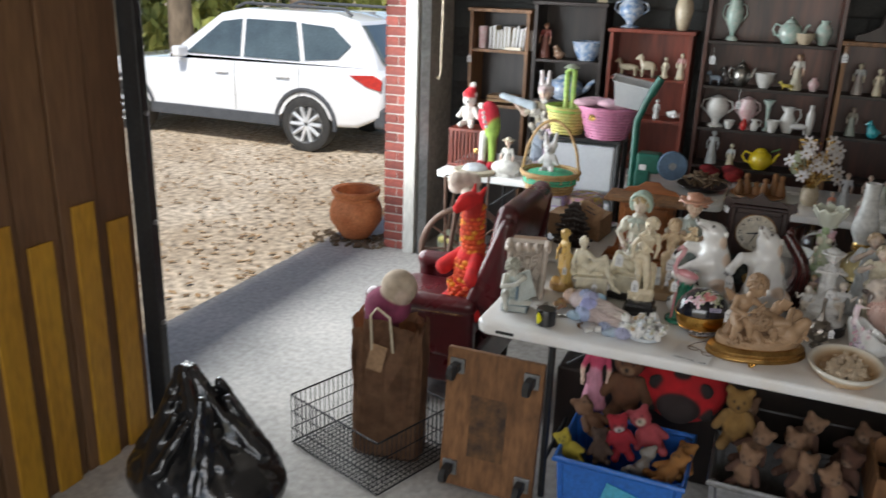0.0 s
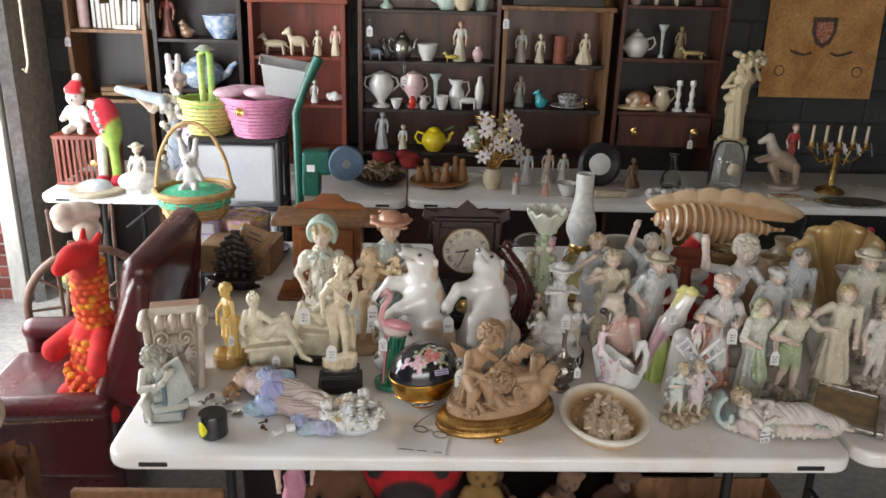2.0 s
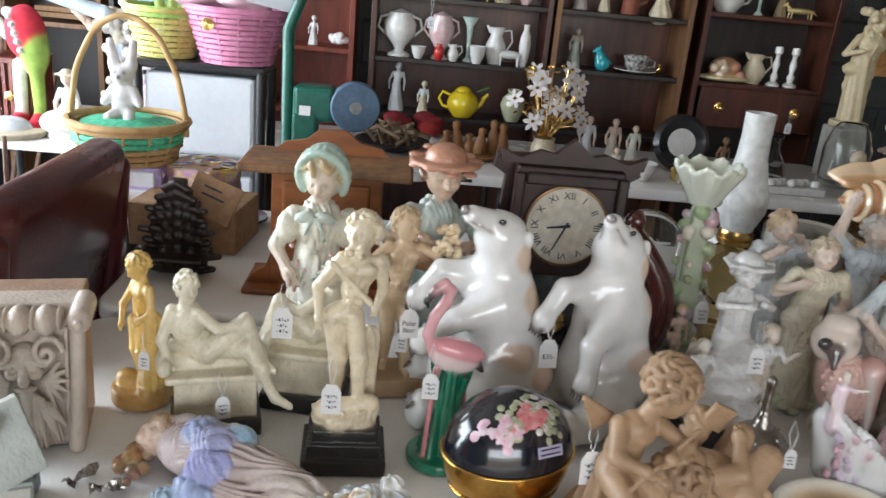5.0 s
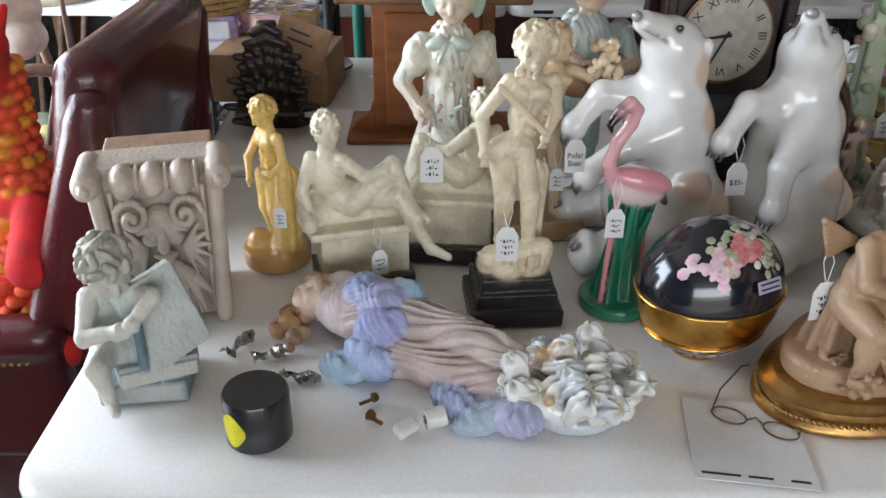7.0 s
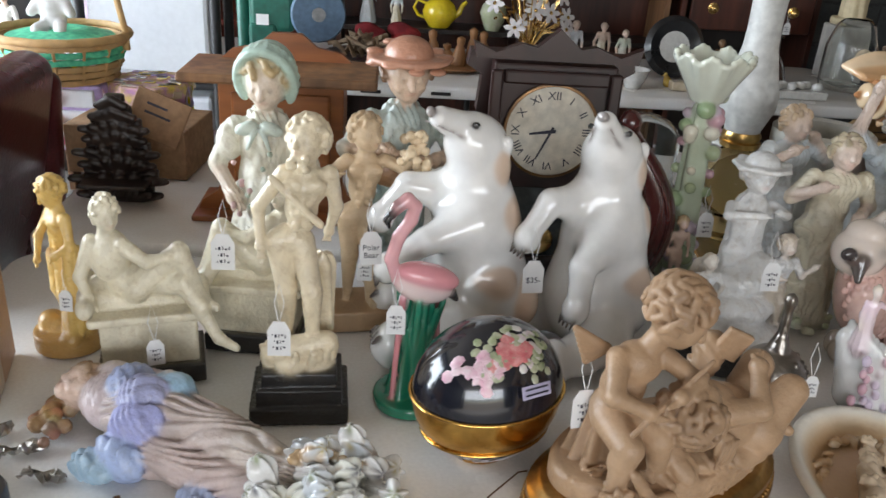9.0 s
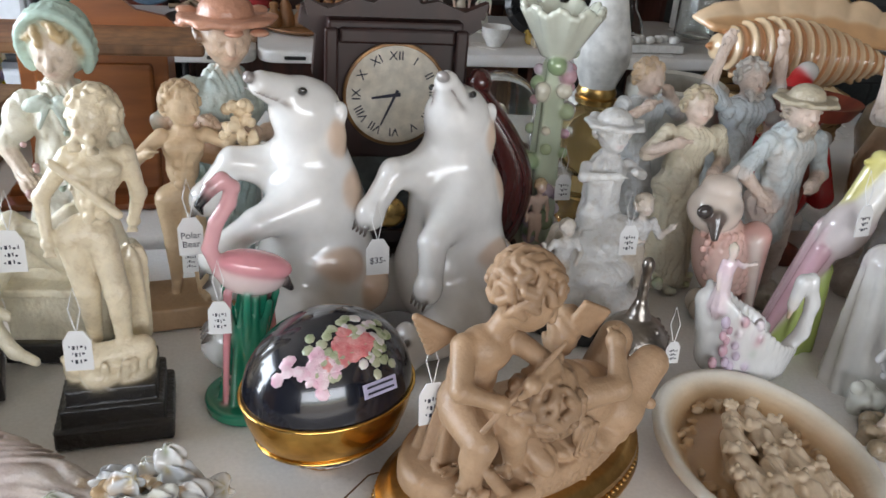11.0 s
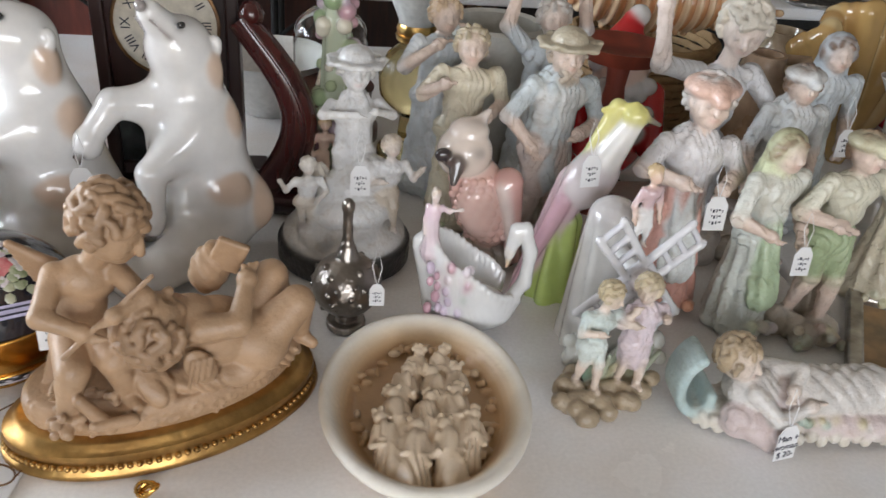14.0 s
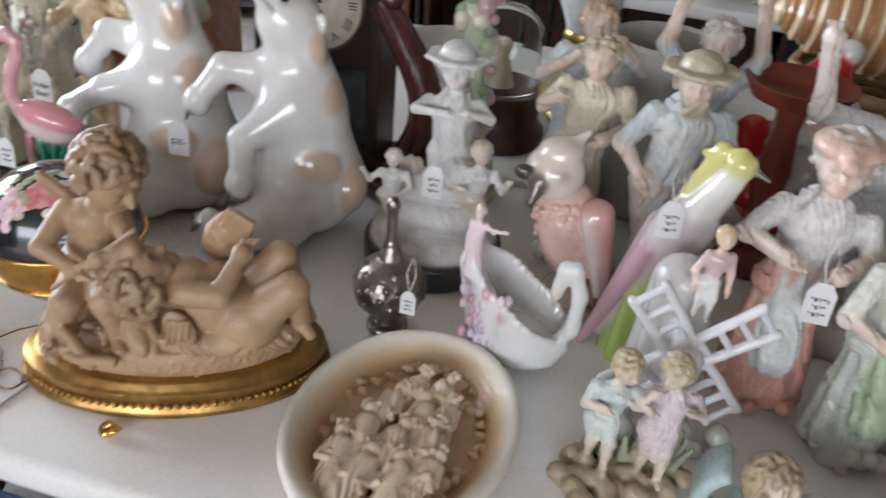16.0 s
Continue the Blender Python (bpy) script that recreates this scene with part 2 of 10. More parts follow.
def arc(n, a0, a1, r=1.0, c=(0, 0)):
    return [(c[0] + r * math.cos(radians(a0 + (a1 - a0) * i / (n - 1))), c[1] + r * math.sin(radians(a0 + (a1 - a0) * i / (n - 1)))) for i in range(n)]


# ---- clay: smooth blended solids, meshed by surface nets ----
class Clay:
    def __init__(self, k=0.008):
        self.k, self.prims, self.fold = k, [], None

    def add(self, fn, lo, hi, col, k=None):
        if self.fold:
            amp, f, axis = self.fold
            plain = fn

            def fn(p):
                x, y, z = p[..., 0], p[..., 1], p[..., 2]
                u, t = {"z": (x + 0.8 * y, z), "x": (y + 0.8 * z, x), "y": (x, y), "n": (x * 0.8 + z * 0.6, y)}[axis]
                w = np.abs(np.sin(f * 0.5 * u + 1.9 * np.sin(f * 0.10 * t + 1.0 + 1.2 * np.sin(f * 0.13 * u)) + 1.3 * np.sin(f * 0.21 * u + 0.6)))
                if axis == "n":
                    w = 0.5 * w + 0.5 * np.abs(np.sin(f * 0.42 * (0.9 * y - 0.5 * z) + 2.0 * np.sin(f * 0.17 * x + 0.7)))
                return plain(p) + amp * (1 - 2 * w) * (0.65 + 0.35 * np.sin(f * 0.16 * t + 2.0 * np.sin(f * 0.07 * u)))

        self.prims.append((fn, np.array(lo, float), np.array(hi, float), np.array(col, float), 0.62 * (self.k if k is None else k)))
        return self

    def limb(self, a, b, ra, rb, col, k=None, waves=0, depth=0.0):
        a, b = np.array(a, float), np.array(b, float)
        d = b - a
        dd = float(d @ d) or 1e-9
        u = np.cross(d, (0, 1, 0)) if abs(d[1]) < 0.9 * math.sqrt(dd) else np.cross(d, (1, 0, 0))
        u = u / (np.linalg.norm(u) or 1)
        w = np.cross(d / math.sqrt(dd), u)

        def fn(p):
            q = p - a
            t = np.clip(q @ d / dd, 0, 1)
            e = q - t[..., None] * d
            r = ra + (rb - ra) * t
            if waves:
                th = np.arctan2(e @ w, e @ u)
                r = r * (1 + depth * np.sin(waves * th + 3 * t + 1.3 * np.sin(2 * th)))
            return np.sqrt((e * e).sum(-1)) - r

        m = max(ra, rb) * (1 + depth)
        return self.add(fn, np.minimum(a, b) - m, np.maximum(a, b) + m, col, k)

    def ball(self, c, r, col, k=None, rot=None):
        c = np.array(c, float)
        r = np.array((r, r, r) if isinstance(r, (int, float)) else r, float)
        R = np.array(Euler([radians(v) for v in rot]).to_matrix()) if rot else None
        mr = r.max()

        def fn(p):
            q = p - c
            if R is not None:
                q = q @ R
            k0 = np.sqrt(((q / r) ** 2).sum(-1))
            k1 = np.sqrt(((q / (r * r)) ** 2).sum(-1)) + 1e-9
            return k0 * (k0 - 1) / k1

        h = np.full(3, mr) if rot else r
        return self.add(fn, c - h, c + h, col, k)

    def cut(self, c, r, k=0.002, rot=None):
        self.ball(c, r, (0, 0, 0), k, rot)
        fn, lo, hi, col, kk = self.prims.pop()
        self.prims.append((fn, lo, hi, None, kk))
        return self

    def ring(self, c, rx, ry, r, col, k=None, hz=1.0):
        c = np.array(c, float)

        def fn(p):
            q = p - c
            m = np.sqrt((q[..., 0] / rx) ** 2 + (q[..., 1] / ry) ** 2)
            return np.sqrt(((m - 1) * min(rx, ry)) ** 2 + (q[..., 2] / hz) ** 2) - r

        h = np.array((rx + r * 1.6, ry + r * 1.6, r * hz))
        return self.add(fn, c - h, c + h, col, k)

    def block(self, c, half, rnd, col, k=None, rot=None):
        c, half = np.array(c, float), np.array(half, float)
        R = np.array(Euler([radians(v) for v in rot]).to_matrix()) if rot else None

        def fn(p):
            q = p - c
            if R is not None:
                q = q @ R
            e = np.abs(q) - half + rnd
            return np.sqrt((np.maximum(e, 0) ** 2).sum(-1)) + np.minimum(e.max(-1), 0) - rnd

        h = np.full(3, np.linalg.norm(half)) if rot else half
        return self.add(fn, c - h, c + h, col, k)

    def disc(self, c, r, hz, col, rnd=0.004, k=None, squash=1.0):
        c = np.array(c, float)

        def fn(p):
            q = p - c
            a = np.sqrt(q[..., 0] ** 2 + (q[..., 1] / squash) ** 2) - r + rnd
            b = np.abs(q[..., 2]) - hz + rnd
            return np.sqrt(np.maximum(a, 0) ** 2 + np.maximum(b, 0) ** 2) + np.minimum(np.maximum(a, b), 0) - rnd

        h = np.array((r, r * max(squash, 1), hz))
        return self.add(fn, c - h, c + h, col, k)

    def mesh(self, name, voxel, material, rough=0.0, rfreq=90.0, tau=0.0018):
        voxel = voxel * 0.78 if voxel < 0.0038 else voxel
        lo = np.min([p[1] for p in self.prims], 0) - 3 * voxel
        hi = np.max([p[2] for p in self.prims], 0) + 3 * voxel
        n = np.ceil((hi - lo) / voxel).astype(int) + 1
        d = np.full(n, 0.05)
        ax = [lo[i] + voxel * np.arange(n[i]) for i in range(3)]
        for fn, a, b, col, k in self.prims:
            m = k + 2.5 * voxel
            i0 = np.maximum(((a - m - lo) / voxel).astype(int), 0)
            i1 = np.minimum(((b + m - lo) / voxel).astype(int) + 2, n)
            s = tuple(slice(i0[i], i1[i]) for i in range(3))
            p = np.stack(np.meshgrid(*[ax[i][s[i]] for i in range(3)], indexing="ij"), -1)
            e = fn(p)
            o = d[s]
            if col is None:
                h = np.maximum(k - np.abs(o + e), 0) / k
                d[s] = np.maximum(o, -e) + h * h * k * 0.25
            elif k > 0:
                h = np.maximum(k - np.abs(o - e), 0) / k
                d[s] = np.minimum(o, e) - h * h * k * 0.25
            else:
                d[s] = np.minimum(o, e)
        if rough:
            g = np.stack(np.meshgrid(*ax, indexing="ij"), -1)
            for amp, f in ((1.0, rfreq), (0.6, rfreq * 2.3)):
                x, y, z = g[..., 0] * f, g[..., 1] * f, g[..., 2] * f
                d = d + rough * amp * np.sin(x + 2 * np.sin(z * 0.43 + y * 0.3)) * np.sin(y * 1.1 + 1.6 * np.sin(x * 0.6 + f)) * np.cos(z * 0.5 + 1.7 * np.sin(y * 0.5 + x * 0.4))
        ins = d < 0
        cs = [(i, j, k) for i in (0, 1) for j in (0, 1) for k in (0, 1)]
        cut = lambda arr, o: arr[o[0]:arr.shape[0] - 1 + o[0], o[1]:arr.shape[1] - 1 + o[1], o[2]:arr.shape[2] - 1 + o[2]]
        cnt = sum(cut(ins, c).astype(np.int8) for c in cs)
        act = (cnt > 0) & (cnt < 8)
        cell = np.argwhere(act)
        idx = np.full(act.shape, -1)
        idx[act] = np.arange(len(cell))
        corner = np.stack([cut(d, c)[act] for c in cs], 1)
        acc, num = np.zeros((len(cell), 3)), np.zeros(len(cell))
        for x in range(8):
            for y in range(x + 1, 8):
                dx = np.array(cs[y]) - np.array(cs[x])
                if np.abs(dx).sum() != 1:
                    continue
                a, b = corner[:, x], corner[:, y]
                ok = (a < 0) != (b < 0)
                t = np.where(ok, a / np.where(ok, a - b, 1), 0)
                acc += np.where(ok[:, None], np.array(cs[x]) + t[:, None] * dx, 0)
                num += ok
        verts = lo + voxel * (cell + acc / num[:, None])
        faces = []
        for axis in range(3):
            o = [0, 0, 0]
            o[axis] = 1
            a = ins[tuple(slice(0, ins.shape[i] - o[i]) for i in range(3))]
            b = ins[tuple(slice(o[i], None) for i in range(3))]
            e = np.argwhere(a != b)
            u, v = (axis + 1) % 3, (axis + 2) % 3
            e = e[(e[:, u] > 0) & (e[:, v] > 0)]
            fl = a[tuple(e.T)]
            du, dv = np.eye(3, dtype=int)[u], np.eye(3, dtype=int)[v]
            q = np.stack([idx[tuple((e - s).T)] for s in (du * 0, du, du + dv, dv)], 1)
            q[~fl] = q[~fl][:, ::-1]
            faces.append(q)
        faces = np.concatenate(faces)
        col, sw = np.zeros((len(verts), 3)), np.zeros(len(verts))
        for fn, a, b, tint, k in self.prims:
            if tint is None:
                continue
            near = np.nonzero(((verts > a - 0.014) & (verts < b + 0.014)).all(1))[0]
            e = np.exp(-np.clip(fn(verts[near]), -0.02, 0.02) / tau)
            col[near] += e[:, None] * tint
            sw[near] += e
        col = col / np.maximum(sw, 1e-9)[:, None]
        me = bpy.data.meshes.new(name)
        me.vertices.add(len(verts))
        me.vertices.foreach_set("co", verts.astype(np.float32).ravel())
        me.loops.add(faces.size)
        me.loops.foreach_set("vertex_index", faces.astype(np.int32).ravel())
        me.polygons.add(len(faces))
        me.polygons.foreach_set("loop_start", np.arange(0, faces.size, 4, dtype=np.int32))
        me.polygons.foreach_set("use_smooth", np.ones(len(faces), dtype=bool))
        at = me.color_attributes.new("paint", "FLOAT_COLOR", "POINT")
        at.data.foreach_set("color", np.concatenate([col, np.ones((len(col), 1))], 1).astype(np.float32).ravel())
        me.update()
        me.validate()
        me.materials.append(material)
        return me


def clay_thing(name, clay, voxel, material, m, label, category, group="", rough=0.0, rfreq=90.0):
    ob = new(name, clay.mesh(name, voxel, material, rough, rfreq))
    ob.matrix_basis = m
    if len(label.split()) < 4:
        label += " on display"
    return tagged(ob, label, category, group)


# ---- the place ----
def setting(name, bm, mat, label, smooth=None):
    return tagged(part(name, bm, mat, None, smooth=smooth), label, kind="structure")


def folding_table(x, y, length=1.83, depth=0.76, label="white plastic folding table with black steel legs"):
    """Origin at the front left foot of the top's outline."""
    t = thing("folding_table", pose(x, y, 0), label, "table", "white folding tables")
    bm = bbox((length / 2, depth / 2, 0.718), (length, depth, 0.044))
    vert = [e for e in bm.edges if abs(e.verts[0].co.z - e.verts[1].co.z) > 0.01]
    bmesh.ops.bevel(bm, geom=vert, offset=0.06, segments=6, profile=0.5, affect="EDGES")
    bmesh.ops.bevel(bm, geom=[e for e in bm.edges if abs(e.verts[0].co.z - e.verts[1].co.z) < 1e-4], offset=0.012, segments=3, profile=0.5, affect="EDGES")
    part("tabletop", bm, PLASTIC, t, smooth=40)
    for lx in (0.12, length - 0.12):
        part("latch_slot", bbox((lx, 0.0, 0.716), (0.07, 0.006, 0.012), 0.002), BLACKMETAL, t, "dark moulded slot in the edge")
    for lx in (0.28, length - 0.28):
        for ly in (0.1, depth - 0.1):
            part("leg", tube([(lx, ly, 0.004), (lx, ly, 0.68)], 0.0135, 10), BLACKMETAL, t, smooth=40)
        part("crossbar", tube([(lx, 0.1, 0.16), (lx, depth - 0.1, 0.16)], 0.009, 8), BLACKMETAL, t, smooth=40)
        part("leg_frame", tube([(lx, 0.09, 0.683), (lx, depth - 0.09, 0.683)], 0.0135, 8), BLACKMETAL, t, smooth=40)
        sgn = 1 if lx < length / 2 else -1
        part("brace", tube([(lx, depth / 2, 0.45), (lx + sgn * 0.3, depth / 2, 0.69)], 0.008, 8), BLACKMETAL, t, smooth=40)
    return t


setting("floor", bbox((1.2, -0.6, -0.07), (6.8, 7.8, 0.14), 0.006), CONCRETE, "grey poured concrete garage slab with stains")
bm = bmesh.new()
bmesh.ops.create_grid(bm, x_segments=2, y_segments=2, size=300, matrix=Matrix.Translation((0, 0, -0.142)))
setting("ground", bm, DIRT, "bare dirt yard strewn with dry leaves")
setting("wall_back", bbox((1.5, 3.34, 1.3), (6.2, 0.2, 2.6)), DMORTAR, "dark painted concrete block wall")
setting("wall_right", bbox((4.65, -0.6, 1.3), (0.2, 7.8, 2.6)), BLOCK, "dark painted concrete block wall")
setting("wall_front_left", bbox((-1.62, -2.3, 1.3), (0.24, 4.2, 2.6)), BLOCK, "dark painted garage wall")
setting("lintel_left", bbox((-1.62, 1.185, 2.45), (0.24, 2.77, 0.5)), BLOCK, "dark beam above the vehicle door")
# rear opening is added and out of view; it lets light in
setting("wall_rear_left", bbox((-1.4, -4.4, 1.3), (0.5, 0.2, 2.6)), BLOCK, "dark unseen wall beside the added rear opening")
setting("wall_rear_right", bbox((4.0, -4.4, 1.3), (1.2, 0.2, 2.6)), BLOCK, "dark unseen wall beside the added rear opening")
setting("lintel_rear", bbox((1.12, -4.4, 2.45), (4.56, 0.2, 0.3)), BLOCK, "dark unseen beam above the added rear opening")
# ceiling is never in view; its tone only sets the bounced light
setting("ceiling", bbox((1.5, -0.6, 2.66), (6.5, 8.0, 0.12)), CEILING, "unseen garage ceiling toned to set the bounced light")
setting("pillar", bbox((-1.58, 2.92, 1.3), (0.23, 0.68, 2.6)), MORTAR, "red brick pillar with pale mortar beside the vehicle door")
setting("door_trim", bbox((-1.487, 2.555, 1.2), (0.086, 0.05, 2.4), 0.004), TRIMW, "worn white painted timber door jamb")
setting("door_track", prism([(-0.03, 0), (0.03, 0), (0.03, 2.3), (-0.03, 2.3)], 0.02), STEEL, "galvanised steel door track").matrix_basis = pose(-1.39, 2.56, 0, 0, 0, 35)

folding_table(-0.022, -0.034, 1.872, 0.8)
for tx, ty in ((-0.04, 0.8), (1.865, -0.01), (1.83, 0.8), (-1.145, 2.19), (0.69, 2.205), (2.54, 2.22)):
    folding_table(tx, ty)

# ---- figures: one mesh each ----
IVORY, WHITE, CREAM = (0.74, 0.68, 0.52), (0.78, 0.77, 0.75), (0.70, 0.62, 0.45)
TAN, HONEY, FLESH = (0.40, 0.26, 0.15), (0.66, 0.44, 0.13), (0.74, 0.55, 0.44)
GREYB, SAGE, ROSE = (0.60, 0.63, 0.64), (0.42, 0.52, 0.44), (0.66, 0.38, 0.36)
PALEBLUE, PALEGREEN, EARTH, DARK = (0.44, 0.54, 0.70), (0.50, 0.60, 0.42), (0.30, 0.20, 0.12), (0.015, 0.014, 0.014)
BLOND, BROWNH, YELLOW, LILAC = (0.55, 0.40, 0.20), (0.20, 0.11, 0.06), (0.72, 0.62, 0.22), (0.58, 0.48, 0.60)


def V(*a):
    return np.array(a, float)


def hair(c, at, r, col, n, rnd, f, u, size=0.3):
    """Curls laid evenly over the skull, leaving the face free."""
    top = at - f * r * 0.16 + u * r * 0.12
    n = int(max(n, 36) * 1.3)
    for i in range(n):
        z, a = 1 - 2 * (i + 0.5) / n, i * 2.39996 + rnd.uniform(-0.25, 0.25)
        q = math.sqrt(1 - z * z)
        d = V(q * math.cos(a), q * math.sin(a), z)
        df, du = float(d @ f), float(d @ u)
        if du < -0.6 or (df > 0.45 and du < 0.45) or (df > 0.1 and du < -0.35):
            continue
        w = np.cross(d, V(rnd.uniform(-1, 1), rnd.uniform(-1, 1), rnd.uniform(-1, 1)))
        w = w / (np.linalg.norm(w) or 1) * r * size * 0.5
        shade = rnd.uniform(0.76, 1.1)
        tint = tuple(v * shade for v in col)
        at_ = top + d * r * V(1.02, 1.06, 1.09)
        c.limb(at_ - w, at_ + w, r * size * rnd.uniform(0.45, 0.62), r * size * rnd.uniform(0.35, 0.6), tint, 0.0005)


def head(c, at, r, skin, haircol, rnd, curls=26, hat=None, hatcol=None, face=(0, -1, 0), beard=False):
    f = V(*face) / np.linalg.norm(face)
    s = np.cross(f, (0, 0, 1))
    s = s / (np.linalg.norm(s) or 1)
    u = np.cross(s, f)
    fold, c.fold = c.fold, None
    c.ball(at, (r * 0.86, r * 0.94, r * 1.1), skin)
    c.ball(at + f * r * 0.52 - u * r * 0.58, r * 0.44, skin)
    for e in (-1, 1):
        c.ball(at + f * r * 0.58 - u * r * 0.3 + s * e * r * 0.4, r * 0.27, skin, 0.004)
        c.cut(at + f * r * 1.0 + u * r * 0.06 + s * e * r * 0.35, r * 0.22, 0.003)
        c.ball(at + f * r * 0.78 + u * r * 0.05 + s * e * r * 0.35, r * 0.12, tuple(0.7 * v for v in skin), 0.001)
        c.ball(at + s * e * r * 0.86 - u * r * 0.05, (r * 0.1, r * 0.16, r * 0.22), skin, 0.002)
    c.limb(at + f * r * 0.86 + u * r * 0.22, at + f * r * 1.06 - u * r * 0.2, r * 0.08, r * 0.16, skin, 0.002)
    c.cut(at + f * r * 1.04 - u * r * 0.40, r * 0.1, 0.002)
    c.ball(at + f * r * 0.86 - u * r * 0.5, (r * 0.2, r * 0.14, r * 0.08), (skin[0] * 0.85, skin[1] * 0.62, skin[2] * 0.6), 0.001)
    c.ball(at - f * r * 0.22 + u * r * 0.16, (r * 0.95, r * 0.93, r * 1.0), haircol, 0.002)
    hair(c, at, r, haircol, curls, rnd, f, u)
    if beard:
        for i in range(16):
            c.ball(at + f * r * (0.5 + 0.35 * rnd.random()) - u * r * (0.62 + 0.7 * rnd.random()) + s * r * rnd.uniform(-0.5, 0.5), r * 0.2, haircol, 0.001)
    if hat == "brim":
        c.disc(at + u * r * 0.66, r * 1.7, r * 0.12, hatcol, r * 0.1, 0.002)
        for i in range(9):
            a = i * 0.7
            c.ball(at + u * r * (0.68 + 0.14 * math.sin(3 * a)) + (f * math.cos(a) + s * math.sin(a)) * r * 1.5, (r * 0.34, r * 0.34, r * 0.13), hatcol, 0.006)
        c.ball(at + u * r * 0.85, (r * 0.98, r * 0.98, r * 0.72), hatcol, 0.004)
    if hat == "bonnet":
        c.ball(at - f * r * 0.42 + u * r * 0.2, (r * 1.2, r * 1.05, r * 1.36), hatcol, 0.003)
        p = None
        for i in range(17):
            a = math.pi * (-0.2 + 1.4 * i / 16)
            q = at + f * r * 0.2 + s * math.cos(a) * r * 1.2 + u * (math.sin(a) * r * 1.4 + 0.1 * r)
            if p is not None:
                c.limb(p, q, r * 0.15, r * 0.15, hatcol, 0.004)
                c.limb((p + q) / 2, (p + q) / 2 - f * r * 0.5, r * 0.17, r * 0.2, hatcol, 0.008)
            p = q
    if hat == "scarf":
        c.ball(at - f * r * 0.3 + u * r * 0.22, (r * 1.14, r * 1.05, r * 1.2), hatcol, 0.003)
        c.fold = (0.0018, 420, "z")
        c.limb(at - f * r * 0.5, at - f * r * 0.9 - u * r * 2.6, r * 0.95, r * 1.2, hatcol)
        c.fold = None
    if hat == "cap":
        c.ball(at + u * r * 0.62 - f * r * 0.15, (r * 1.22, r * 1.2, r * 0.55), hatcol, 0.003)
        c.limb(at + u * r * 0.55 + f * r * 0.7, at + u * r * 0.42 + f * r * 1.3, r * 0.5, r * 0.3, hatcol, 0.004)
    c.fold = fold
    return c


def arm(c, a, e, b, r, sleeve, skin, bare=0.0):
    a, e, b = V(*a), V(*e), V(*b)
    c.limb(a, e, r, r * 0.8, sleeve, 0.008)
    c.limb(e, e + (b - e) * 0.9, r * 0.8, r * 0.55, skin if bare else sleeve, 0.006)
    c.ball(b, r * 0.72, skin, 0.005)
    d = (b - e) / (np.linalg.norm(b - e) or 1)
    for k in (-1, 0, 1):
        c.limb(b, b + d * r * 1.2 + V(k * r * 0.45, 0, -0.2 * r), r * 0.25, r * 0.2, skin, 0.002)


